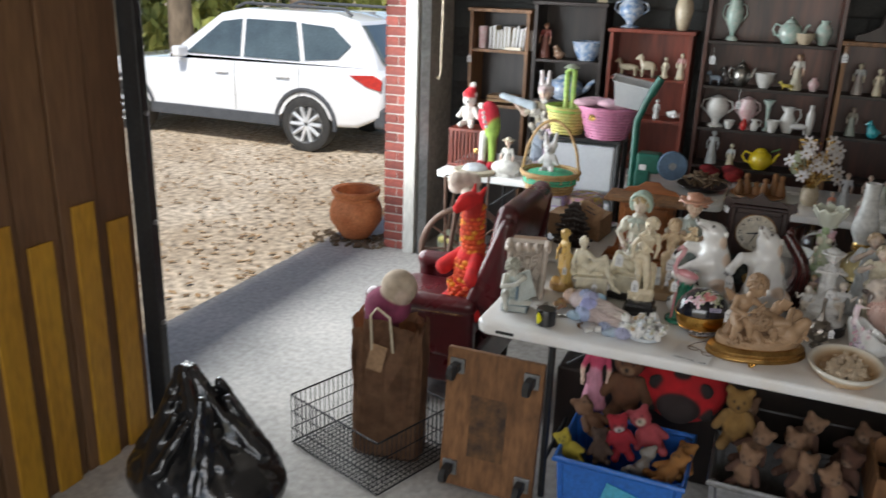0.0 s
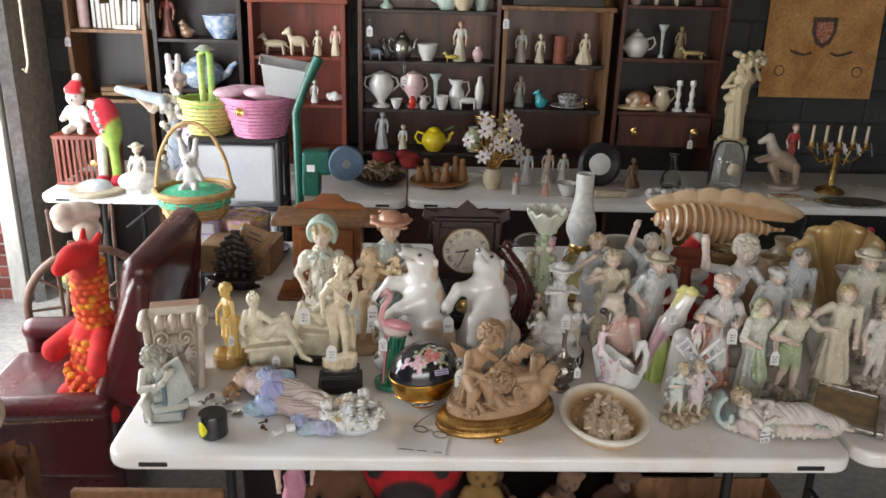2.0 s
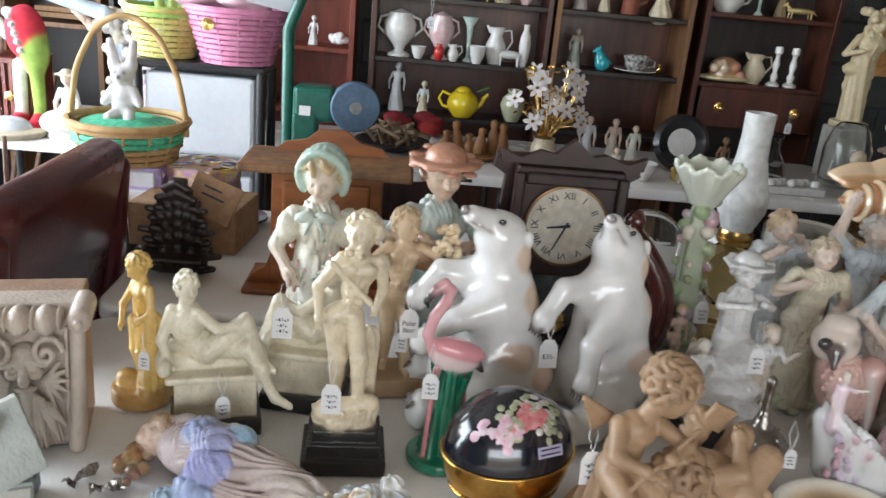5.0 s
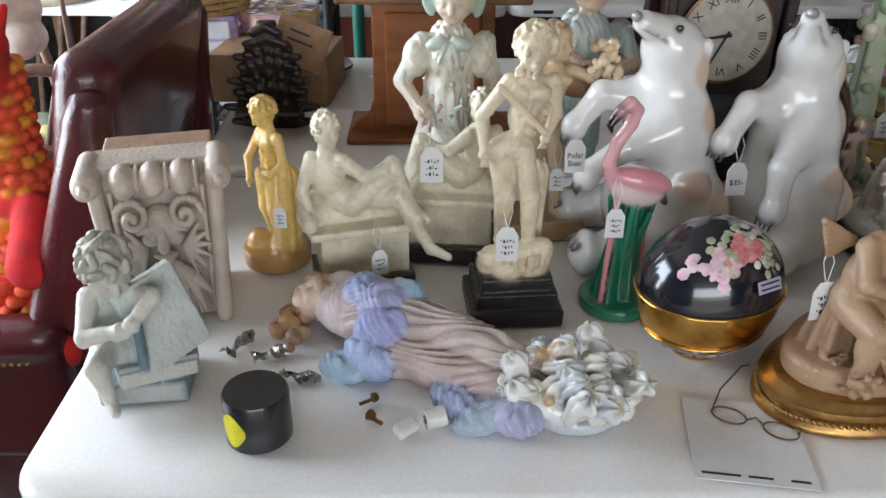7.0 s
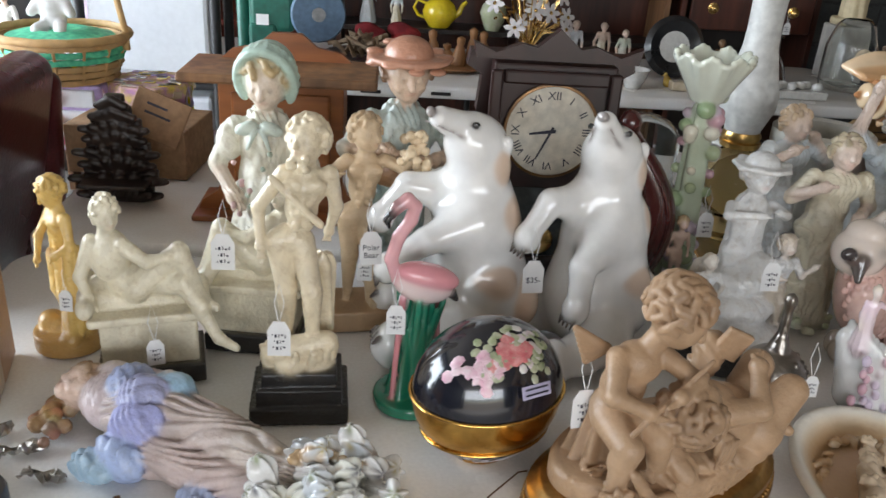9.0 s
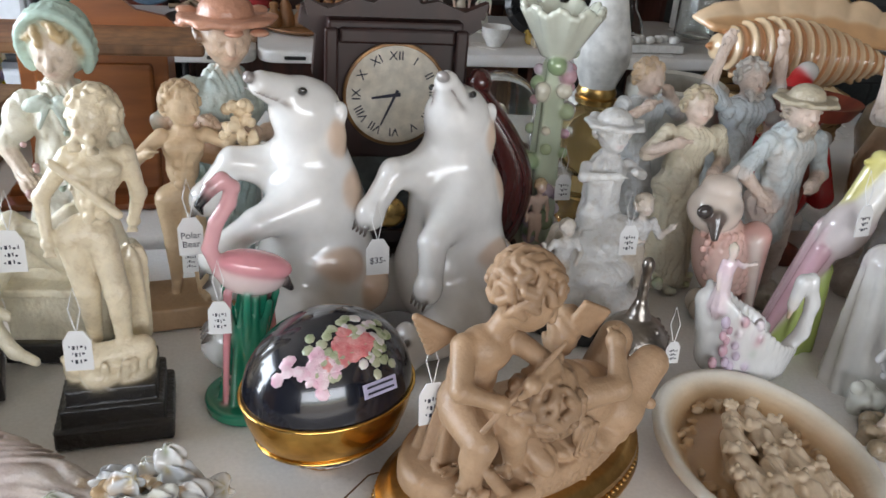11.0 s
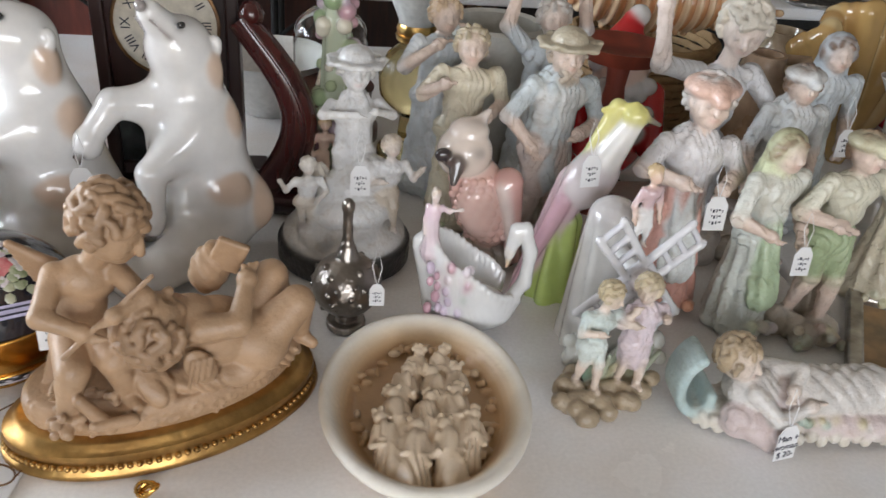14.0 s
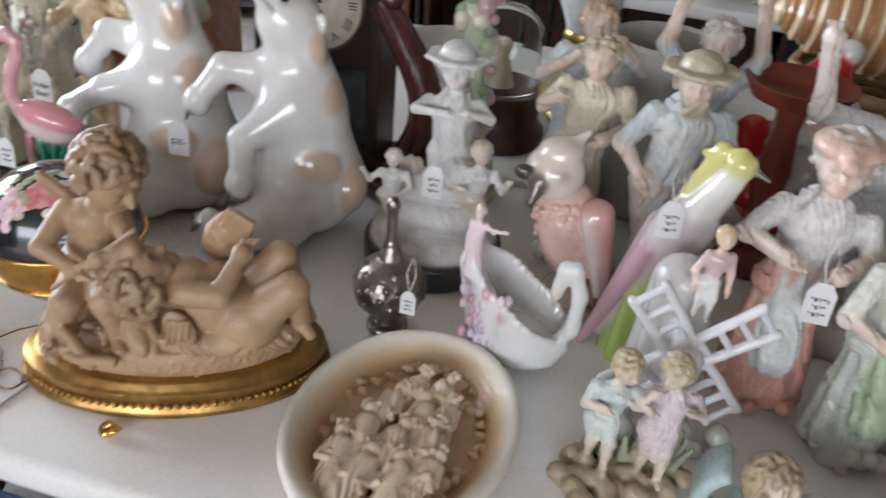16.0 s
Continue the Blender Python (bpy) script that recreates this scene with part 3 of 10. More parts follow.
def person(c, h, rnd, o=(0, 0, 0), skin=FLESH, haircol=BROWNH, top=WHITE, low=WHITE, shoe=None, skirt=0.0, l=None, r=None, hat=None, hatcol=None,
           curls=26, sway=0.02, bare=True, beard=False, face=(0, -1, 0.0), stride=0.02, child=False, coat=None, trouser=True, body=1.12, apron=None, tilt=0.0):
    """A standing figure h high, facing -y. l, r: elbow and hand of its arms in heights, from the middle of the feet."""
    o = V(*o)
    P = lambda x, y, z: o + h * V(x, y, z)
    hr = 0.094 if child else 0.08
    nude = top == skin
    cloth = None if nude else (0.0085 * h, 210 / h ** 0.9, "z")
    sh = 0.72 if child else 0.785
    hip = 0.42 if child else 0.49
    b = body
    shoe = shoe or skin
    hc = P(sway + tilt, -0.012, 1 - hr * 1.12)
    head(c, hc, hr * h, skin, haircol, rnd, curls, hat, hatcol, face, beard)
    c.limb(hc, P(sway, 0.005, sh + 0.01), 0.034 * h, 0.04 * h, skin, 0.006)
    c.fold = cloth
    c.ball(P(sway * 0.8, 0, sh - 0.065), (0.094 * h * b, 0.062 * h * b, 0.095 * h), top)
    c.ball(P(sway * 0.3, 0, (sh + hip) / 2 - 0.01), (0.074 * h * b, 0.056 * h * b, 0.10 * h), top)
    c.ball(P(-sway, 0.004, hip), (0.087 * h * b, 0.066 * h * b, 0.07 * h), low)
    if nude:
        c.limb(P(sway * 0.8, -0.062 * b, sh - 0.07), P(-sway * 0.3, -0.052 * b, hip + 0.06), 0.012 * h, 0.01 * h, top, 0.006)
        for s in (-1, 1):
            for q in (0.0, 0.045, 0.09):
                c.ball(P(sway * 0.4 + s * 0.024, -0.048 * b, sh - 0.13 - q), (0.022 * h, 0.014 * h, 0.02 * h), top, 0.003)
    if not coat and not skirt:
        for s in (-1, 1):
            c.ball(P(sway * 0.8 + s * 0.042, -0.05 * b, sh - 0.05), (0.042 * h, 0.024 * h, 0.03 * h), top, 0.008)
    if skirt:
        c.limb(P(-sway * 0.3, 0, hip + 0.08), P(0, 0.01, 0.035), 0.066 * h * b, skirt * h, low, 0.012, 9, 0.06)
        c.disc(P(0, 0.01, 0.012), skirt * h * 0.98, 0.014 * h, low, 0.004)
    else:
        for s in (-1, 1):
            a, k, f = P(-sway + s * 0.045, 0, hip - 0.01), P(s * 0.052, -0.028 - s * stride * 0.4, 0.27), P(s * 0.055, -s * stride + 0.012, 0.035)
            c.limb(a, k, 0.062 * h * b, 0.043 * h, low, 0.006)
            c.limb(k, f, 0.045 * h, 0.026 * h, low if trouser else skin, 0.006)
            c.ball(k + (f - k) * 0.3 + V(0, 0.012 * h, 0), (0.034 * h, 0.036 * h, 0.06 * h), low if trouser else skin, 0.006)
            c.limb(f + V(0, 0.012 * h, -0.008 * h), f + V(s * 0.012 * h, -0.06 * h, -0.016 * h), 0.024 * h, 0.019 * h, shoe, 0.005)
    c.fold = (0.0105 * h, 170 / h ** 0.9, "z")
    if coat:
        c.limb(P(sway * 0.5, 0.014, sh - 0.02), P(0, 0.03, hip - 0.14), 0.088 * h, 0.108 * h, coat, 0.008, 7, 0.1)
    if apron:
        c.limb(P(0, -0.052, hip + 0.06), P(0, -0.075 - skirt * 0.35, 0.2), 0.05 * h, 0.075 * h, apron, 0.006, 6, 0.1)
    c.fold = cloth
    sl = top if not coat else coat
    for s, q in ((-1, l), (1, r)):
        q = q or ((s * 0.17, 0.0, sh - 0.2), (s * 0.16, -0.06, sh - 0.36))
        arm(c, P(sway + s * 0.098 * b, 0.0, sh - 0.012), P(*q[0]), P(*q[1]), (0.034 if nude else 0.042) * h, sl, skin, bare)
    c.fold = None
    return c


def rock(c, at, r, hz, col, rnd, n=14):
    at = V(*at)
    for _ in range(n):
        a, q = rnd.uniform(0, 6.28), r * math.sqrt(rnd.random()) * 0.8
        shade = rnd.uniform(0.8, 1.12)
        c.ball(at + V(q * math.cos(a), q * math.sin(a) * 0.8, hz * rnd.uniform(0.15, 0.6)), (r * 0.38, r * 0.34, hz * rnd.uniform(0.35, 0.6)), tuple(v * shade for v in col), 0.006)


TABLE = 0.742
GF = "figures on the white table"


def stand(name, c, x, y, rot, voxel, mat, label, group=GF, rough=0.0005, z=TABLE, rfreq=430.0, cat="figurine"):
    return clay_thing(name, c, voxel, mat, pose(x, y, z, 0, 0, rot), label, cat, group, rough, rfreq)


def lettering(text, size, m, parent, name="lettering"):
    """Flat letters in the built-in font as one mesh."""
    cu = bpy.data.curves.new(name, "FONT")
    cu.body, cu.size, cu.align_x, cu.align_y, cu.extrude = text, size, "CENTER", "CENTER", 0.0003
    ob = new(name, cu)
    me = bpy.data.meshes.new_from_object(ob.evaluated_get(bpy.context.evaluated_depsgraph_get()))
    bpy.data.objects.remove(ob)
    me.materials.clear()
    me.materials.append(INK)
    ob = new(name, me)
    ob.parent = parent
    ob.matrix_basis = m
    return ob


def price_tag(x, y, z, rot=0, size=0.03, tilt=0, string=0.05, text=""):
    t = thing("price_tag", pose(x, y, z, tilt, 0, rot), "white paper price tag with a handwritten price on a string", "tag", "price tags")
    w, h = size * 0.62, size
    out = [(-w / 2, -h), (w / 2, -h), (w / 2, -h * 0.25), (w * 0.25, 0), (-w * 0.25, 0), (-w / 2, -h * 0.25)]
    part("paper", prism(out, 0.0012), PAPER, t)
    if text:
        lettering(text, h * 0.24, pose(0, -0.0009, -h * 0.6, 90), t)
    else:
        bm = bmesh.new()
        for f, dz in ((0.7, -0.4), (0.5, -0.58), (0.62, -0.76)):
            n = int(f * 8)
            for i in range(n):
                box(bm, (w * f * ((i + 0.5) / n - 0.5), -0.0011, h * (dz + 0.02 * math.sin(i * 2.3 + x * 40))), (w * f / n * (0.3 + 0.35 * (i % 2)), 0.0006, h * (0.09 if i % 3 else 0.045)))
        tagged(part("handwriting", bm, INK, t, "dark handwritten bars"), kind="stuff")
    part("string", tube([(0, 0, -0.003), (0.006, 0.002, string * 0.5), (0.0, 0.006, string), (-0.006, 0.004, string * 0.5), (0, 0.001, -0.003)], 0.0006, 4), PAPER, t)
    return t


R = random.Random(7)

# carved corbel
c = Clay(0.004)
CB, CW = (0.58, 0.49, 0.41), (0.42, 0.27, 0.18)
c.block((0.004, 0.1, 0.115), (0.082, 0.045, 0.115), 0.003, CW, 0.001)
c.block((0, 0.036, 0.105), (0.086, 0.018, 0.105), 0.004, CB, 0.002)
for s in (-1, 1):
    c.limb((s * 0.086, 0.01, 0.21), (s * 0.08, 0.012, 0.10), 0.012, 0.0125, CB, 0.002)
    c.limb((s * 0.08, 0.012, 0.10), (s * 0.074, 0.004, 0.008), 0.0125, 0.014, CB, 0.002)
    c.limb((s * 0.066, 0.012, 0.20), (s * 0.06, 0.012, 0.02), 0.004, 0.004, CB, 0.001)
    c.limb((s * 0.092, -0.012, 0.222), (s * 0.092, 0.06, 0.222), 0.019, 0.019, CB, 0.001)
    c.ball((s * 0.092, -0.03, 0.222), 0.008, CB, 0.001)
    for i in range(26):
        a, q = i * 0.36, 0.024 * (1 - i / 30)
        c.ball((s * (0.037 + q * math.cos(a)), -0.004 - 0.0006 * i, 0.172 + q * math.sin(a)), 0.0055, CB, 0.001)
    c.limb((s * 0.004, -0.004, 0.158), (s * 0.034, -0.004, 0.148), 0.007, 0.004, CB, 0.001)
    c.ball((s * 0.017, -0.002, 0.137), (0.014, 0.012, 0.01), CB, 0.002)
    c.cut((s * 0.017, -0.014, 0.146), 0.007, 0.001)
    c.ball((s * 0.017, -0.006, 0.146), 0.0045, CB, 0.001)
    for i in range(6):
        a = radians(-70 + 24 * i)
        c.limb((s * 0.03, 0.008, 0.118), (s * (0.03 + 0.036 * math.cos(a)), 0.002, 0.118 + 0.042 * math.sin(a)), 0.0075, 0.0025, CB, 0.001)
    for i in range(5):
        c.limb((s * (0.006 + 0.008 * i), 0.004, 0.098 - 0.007 * i), (s * (0.014 + 0.011 * i), 0.0, 0.03 - 0.006 * (i % 2) * 4 + 0.004 * i), 0.0085, 0.0028, CB, 0.001)
        c.limb((s * (0.004 + 0.009 * i), 0.012, 0.05), (s * (0.004 + 0.012 * i), 0.006, 0.004 + 0.003 * i), 0.007, 0.0025, CB, 0.001)
for i in range(-1, 2):
    c.ball((i * 0.041, -0.006, 0.222), (0.0185, 0.03, 0.022), CB, 0.001)
    c.ball((i * 0.041 + 0.02, 0.0, 0.222), (0.005, 0.026, 0.017), CB, 0.001)
c.block((0, 0.05, 0.222), (0.09, 0.03, 0.014), 0.004, CB, 0.001)
c.ball((0, 0.01, 0.15), (0.03, 0.02, 0.03), CB, 0.003)
c.limb((0, -0.008, 0.155), (0, -0.014, 0.128), 0.005, 0.009, CB, 0.002)
c.ball((0, -0.004, 0.112), (0.018, 0.01, 0.006), CB, 0.002)
c.limb((0, 0.0, 0.105), (0, 0.0, 0.004), 0.011, 0.004, CB, 0.001)
stand("carved_bracket", c, 0.078, 0.275, 14, 0.0024, RESIN, "cream carved plaster corbel with scrolls and a wooden back", rough=0.0005, rfreq=520, cat="bracket").scale = (0.82, 0.9, 0.96)

# reading cherub on books
c = Clay(0.005)
GB, CF = (0.36, 0.43, 0.42), (0.58, 0.57, 0.50)
c.block((0.002, 0.03, 0.016), (0.062, 0.052, 0.0155), 0.003, (0.16, 0.22, 0.25), 0.001, (0, 0, -8))
c.block((0.0, 0.032, 0.016), (0.057, 0.055, 0.011), 0.001, (0.5, 0.5, 0.45), 0.0005, (0, 0, -8))
c.block((0.012, 0.024, 0.048), (0.055, 0.05, 0.015), 0.003, GB, 0.001, (0, 4, 14))
c.block((0.012, 0.02, 0.048), (0.052, 0.052, 0.010), 0.001, (0.52, 0.52, 0.46), 0.0005, (0, 4, 14))
c.block((0.034, 0.004, 0.112), (0.046, 0.016, 0.056), 0.003, (0.40, 0.48, 0.47), 0.001, (-14, -16, 24))
c.block((0.036, 0.0, 0.114), (0.044, 0.012, 0.058), 0.001, (0.56, 0.57, 0.52), 0.0005, (-14, -16, 24))
c.limb((0.006, -0.03, 0.062), (0.008, -0.036, 0.135), 0.007, 0.007, (0.13, 0.19, 0.24), 0.001)
c.fold = (0.002, 420, "z")
c.ball((-0.034, 0.03, 0.10), (0.036, 0.034, 0.056), (0.46, 0.48, 0.43))
c.ball((-0.02, 0.02, 0.07), (0.05, 0.04, 0.022), (0.40, 0.44, 0.41))
c.fold = None
head(c, V(-0.022, 0.004, 0.188), 0.033, CF, (0.44, 0.43, 0.35), R, 44, face=(0.5, -1, -0.9))
arm(c, (-0.055, 0.015, 0.145), (-0.062, -0.03, 0.115), (-0.012, -0.05, 0.13), 0.0145, CF, CF)
arm(c, (0.0, 0.01, 0.145), (0.034, -0.03, 0.16), (0.004, -0.052, 0.138), 0.0145, CF, CF)
c.limb((-0.045, 0, 0.075), (-0.052, -0.045, 0.08), 0.021, 0.016, CF)
c.limb((-0.052, -0.045, 0.08), (-0.045, -0.04, 0.03), 0.015, 0.010, CF)
c.limb((-0.045, -0.04, 0.03), (-0.038, -0.062, 0.022), 0.010, 0.007, CF)
stand("reading_cherub", c, 0.083, 0.13, 14, 0.0026, RESIN, "grey-green cherub reading on a stack of books", rough=0.0007, rfreq=460).scale = (0.8, 0.82, 0.92)

# golden boy
c = Clay(0.006)
person(c, 0.225, R, (0, 0, 0.028), HONEY, HONEY, HONEY, HONEY, l=((-0.13, -0.06, 0.60), (-0.06, -0.12, 0.48)), r=((0.17, -0.02, 0.62), (0.12, -0.1, 0.55)), sway=0.03, face=(-0.1, -1, -0.6), tilt=-0.03, body=0.88, curls=50)
c.limb((0.035, -0.005, 0.05), (0.04, 0.0, 0.15), 0.02, 0.016, HONEY, waves=7, depth=0.1)
c.disc((0, 0, 0.014), 0.05, 0.014, (0.42, 0.24, 0.07))
rock(c, (0.005, 0, 0.02), 0.045, 0.035, (0.5, 0.3, 0.09), R)
stand("golden_boy_figure", c, 0.182, 0.45, -42, 0.003, BISQUE, "honey-gold standing boy figure on a rocky base")


# reclining marble figures on plinths
def reclining(mirror, name, x, y, rot, label):
    c = Clay(0.007)
    m = mirror
    Q = lambda a, b, z: (m * a, b, z)
    c.block((0, 0, 0.016), (0.085, 0.05, 0.015), 0.002, DARK, 0.001)
    c.block((0, 0, 0.068), (0.076, 0.042, 0.036), 0.002, IVORY, 0.001)
    c.block((0, 0, 0.105), (0.092, 0.05, 0.006), 0.003, IVORY, 0.001)
    c.limb(Q(0.085, -0.046, 0.118), Q(0.085, 0.046, 0.118), 0.014, 0.014, IVORY, 0.002)
    c.limb(Q(-0.092, -0.046, 0.128), Q(-0.092, 0.046, 0.128), 0.014, 0.014, IVORY, 0.002)
    c.limb(Q(-0.09, 0, 0.12), Q(0.09, 0, 0.105), 0.02, 0.012, IVORY)
    c.ball(Q(-0.028, 0, 0.145), (0.032, 0.026, 0.026), IVORY)
    c.ball(Q(-0.05, -0.002, 0.185), (0.030, 0.026, 0.038), IVORY, rot=(0, m * 14, 0))
    c.limb(Q(-0.056, 0, 0.2), Q(-0.052, -0.004, 0.235), 0.013, 0.012, IVORY)
    head(c, V(*Q(-0.05, -0.006, 0.247)), 0.021, IVORY, IVORY, R, 30, face=(m * 0.5, -1, -0.1))
    arm(c, Q(-0.078, 0, 0.205), Q(-0.098, -0.01, 0.16), Q(-0.085, -0.03, 0.135), 0.0125, IVORY, IVORY)
    arm(c, Q(-0.03, -0.018, 0.205), Q(0.005, -0.032, 0.185), Q(0.04, -0.03, 0.19), 0.0125, IVORY, IVORY)
    c.limb(Q(-0.015, -0.012, 0.14), Q(0.055, -0.02, 0.19), 0.022, 0.016, IVORY)
    c.limb(Q(0.055, -0.02, 0.19), Q(0.085, -0.03, 0.125), 0.016, 0.010, IVORY)
    c.limb(Q(-0.015, 0.012, 0.138), Q(0.06, -0.03, 0.15), 0.022, 0.016, IVORY)
    c.limb(Q(0.06, -0.03, 0.15), Q(0.108, -0.06, 0.075), 0.016, 0.009, IVORY)
    c.limb(Q(0.108, -0.06, 0.075), Q(0.135, -0.08, 0.068), 0.009, 0.006, IVORY)
    c.limb(Q(0.085, -0.03, 0.125), Q(0.108, -0.045, 0.115), 0.009, 0.006, IVORY)
    c.limb(Q(-0.07, 0.02, 0.13), Q(0.06, 0.02, 0.12), 0.02, 0.014, IVORY, waves=5, depth=0.12)
    stand(name, c, x, y, rot, 0.003, BISQUE, label).scale = (0.8, 0.92, 0.96)


reclining(1, "reclining_man_figure", 0.315, 0.385, 14, "ivory reclining man on a scrolled plinth with black base")
reclining(-1, "reclining_woman_figure", 0.445, 0.475, -6, "ivory reclining woman on a scrolled plinth with black base")

# standing hero with stepped black base
c = Clay(0.007)
for i, (w, z) in enumerate(((0.062, 0.012), (0.054, 0.036), (0.047, 0.056))):
    c.block((0, 0, z), (w, w * 0.85, 0.0125), 0.002, DARK, 0.0)
IV2 = (0.72, 0.62, 0.44)
rock(c, (0, 0, 0.066), 0.045, 0.03, IV2, R, 16)
c.limb((-0.03, -0.01, 0.085), (0.035, -0.012, 0.1), 0.018, 0.014, IV2)
person(c, 0.30, R, (0.0, 0.004, 0.088), IV2, IV2, IV2, IV2, l=((-0.16, 0.02, 0.62), (-0.15, -0.03, 0.47)), r=((0.15, 0.03, 0.62), (0.12, 0.06, 0.5)), sway=0.035, stride=0.045, face=(-0.6, -1, 0.1), beard=True, curls=70, body=0.9)
c.limb((0.03, 0.035, 0.09), (0.028, 0.03, 0.19), 0.012, 0.016, IV2, 0.003, 6, 0.15)
c.limb((-0.03, -0.012, 0.318), (0.026, -0.016, 0.262), 0.0045, 0.005, IV2, 0.001)
for i in range(14):
    a = R.uniform(-2.8, -0.3)
    c.limb((0.042 * math.cos(a), 0.03 * math.sin(a), 0.07), (0.05 * math.cos(a), 0.034 * math.sin(a), 0.094), 0.006, 0.004, IV2, 0.001)
stand("hero_statuette", c, 0.523, 0.315, 4, 0.003, BISQUE, "ivory nude hero statuette with a sash on a stepped black base")

# beige satyr behind
c = Clay(0.007)
SB = (0.62, 0.46, 0.29)
c.block((0, 0, 0.017), (0.06, 0.045, 0.017), 0.003, (0.45, 0.3, 0.17), 0.001)
person(c, 0.30, R, (0, 0, 0.033), SB, SB, SB, SB, l=((-0.19, -0.04, 0.68), (-0.13, -0.12, 0.74)), r=((0.2, -0.05, 0.74), (0.26, -0.1, 0.86)), curls=60, face=(0.6, -1, 0), stride=0.05, body=0.95)
for i in range(34):
    c.ball((0.075 + R.uniform(-0.022, 0.026), -0.03 + R.uniform(-0.016, 0.016), 0.285 + R.uniform(-0.03, 0.03)), R.uniform(0.0055, 0.008), (0.66, 0.52, 0.34), 0.001)
stand("satyr_figure", c, 0.59, 0.545, 8, 0.003, RESIN, "beige satyr carrying grapes on a wooden base")

# girl in bonnet and boy with violin
c = Clay(0.008)
PG = (0.55, 0.62, 0.55)
person(c, 0.37, R, (0, 0, 0.03), (0.74, 0.62, 0.50), BLOND, (0.70, 0.67, 0.56), (0.66, 0.63, 0.52), skirt=0.19, hat="bonnet", hatcol=(0.46, 0.60, 0.52), child=True, l=((-0.19, 0.0, 0.54), (-0.11, -0.1, 0.44)), r=((0.19, 0.0, 0.54), (0.13, -0.09, 0.42)), body=1.3, face=(-0.15, -1, -0.35), apron=(0.70, 0.68, 0.6), coat=(0.68, 0.66, 0.55), curls=60)
for _ in range(40):
    c.ball((R.uniform(-0.045, 0.045), -0.056 + R.uniform(-0.004, 0.004), R.uniform(0.12, 0.27)), 0.0045, R.choice([(0.6, 0.4, 0.38), (0.42, 0.5, 0.4)]), 0.001)
for s in (-1, 1):
    c.ball((s * 0.018, -0.04, 0.3), (0.018, 0.009, 0.010), PG, 0.002, (0, s * 20, 0))
    c.limb((s * 0.005, -0.044, 0.298), (s * 0.016, -0.05, 0.272), 0.005, 0.003, PG, 0.001)
    c.fold = (0.002, 520, "n")
    c.ball((s * 0.05, 0.0, 0.268), (0.02, 0.026, 0.03), (0.70, 0.67, 0.56), 0.004)
    c.fold = None
rock(c, (0, 0, 0.0), 0.07, 0.04, (0.45, 0.4, 0.28), R)
stand("bonnet_girl_figure", c, 0.44, 0.60, 0, 0.0034, BISQUE, "bisque girl in a pale green bonnet and floral dress")
c = Clay(0.008)
person(c, 0.39, R, (0, 0, 0.03), (0.70, 0.52, 0.38), BROWNH, (0.5, 0.55, 0.5), (0.38, 0.48, 0.46), hat="brim", hatcol=(0.5, 0.25, 0.16), child=True, l=((-0.21, -0.04, 0.6), (-0.05, -0.13, 0.62)), r=((0.22, -0.02, 0.58), (0.08, -0.14, 0.58)), coat=(0.46, 0.53, 0.50), bare=True, face=(0.2, -1, -0.2), body=1.35)
c.ball((-0.02, -0.06, 0.245), (0.042, 0.018, 0.024), (0.36, 0.2, 0.1), 0.003, (0, 20, 0))
c.limb((-0.02, -0.06, 0.25), (0.07, -0.06, 0.225), 0.008, 0.006, (0.3, 0.16, 0.08), 0.003)
rock(c, (0, 0, 0), 0.07, 0.04, (0.4, 0.33, 0.22), R)
stand("violin_boy_figure", c, 0.645, 0.62, 0, 0.0034, BISQUE, "bisque boy in a brown brimmed hat playing a violin")


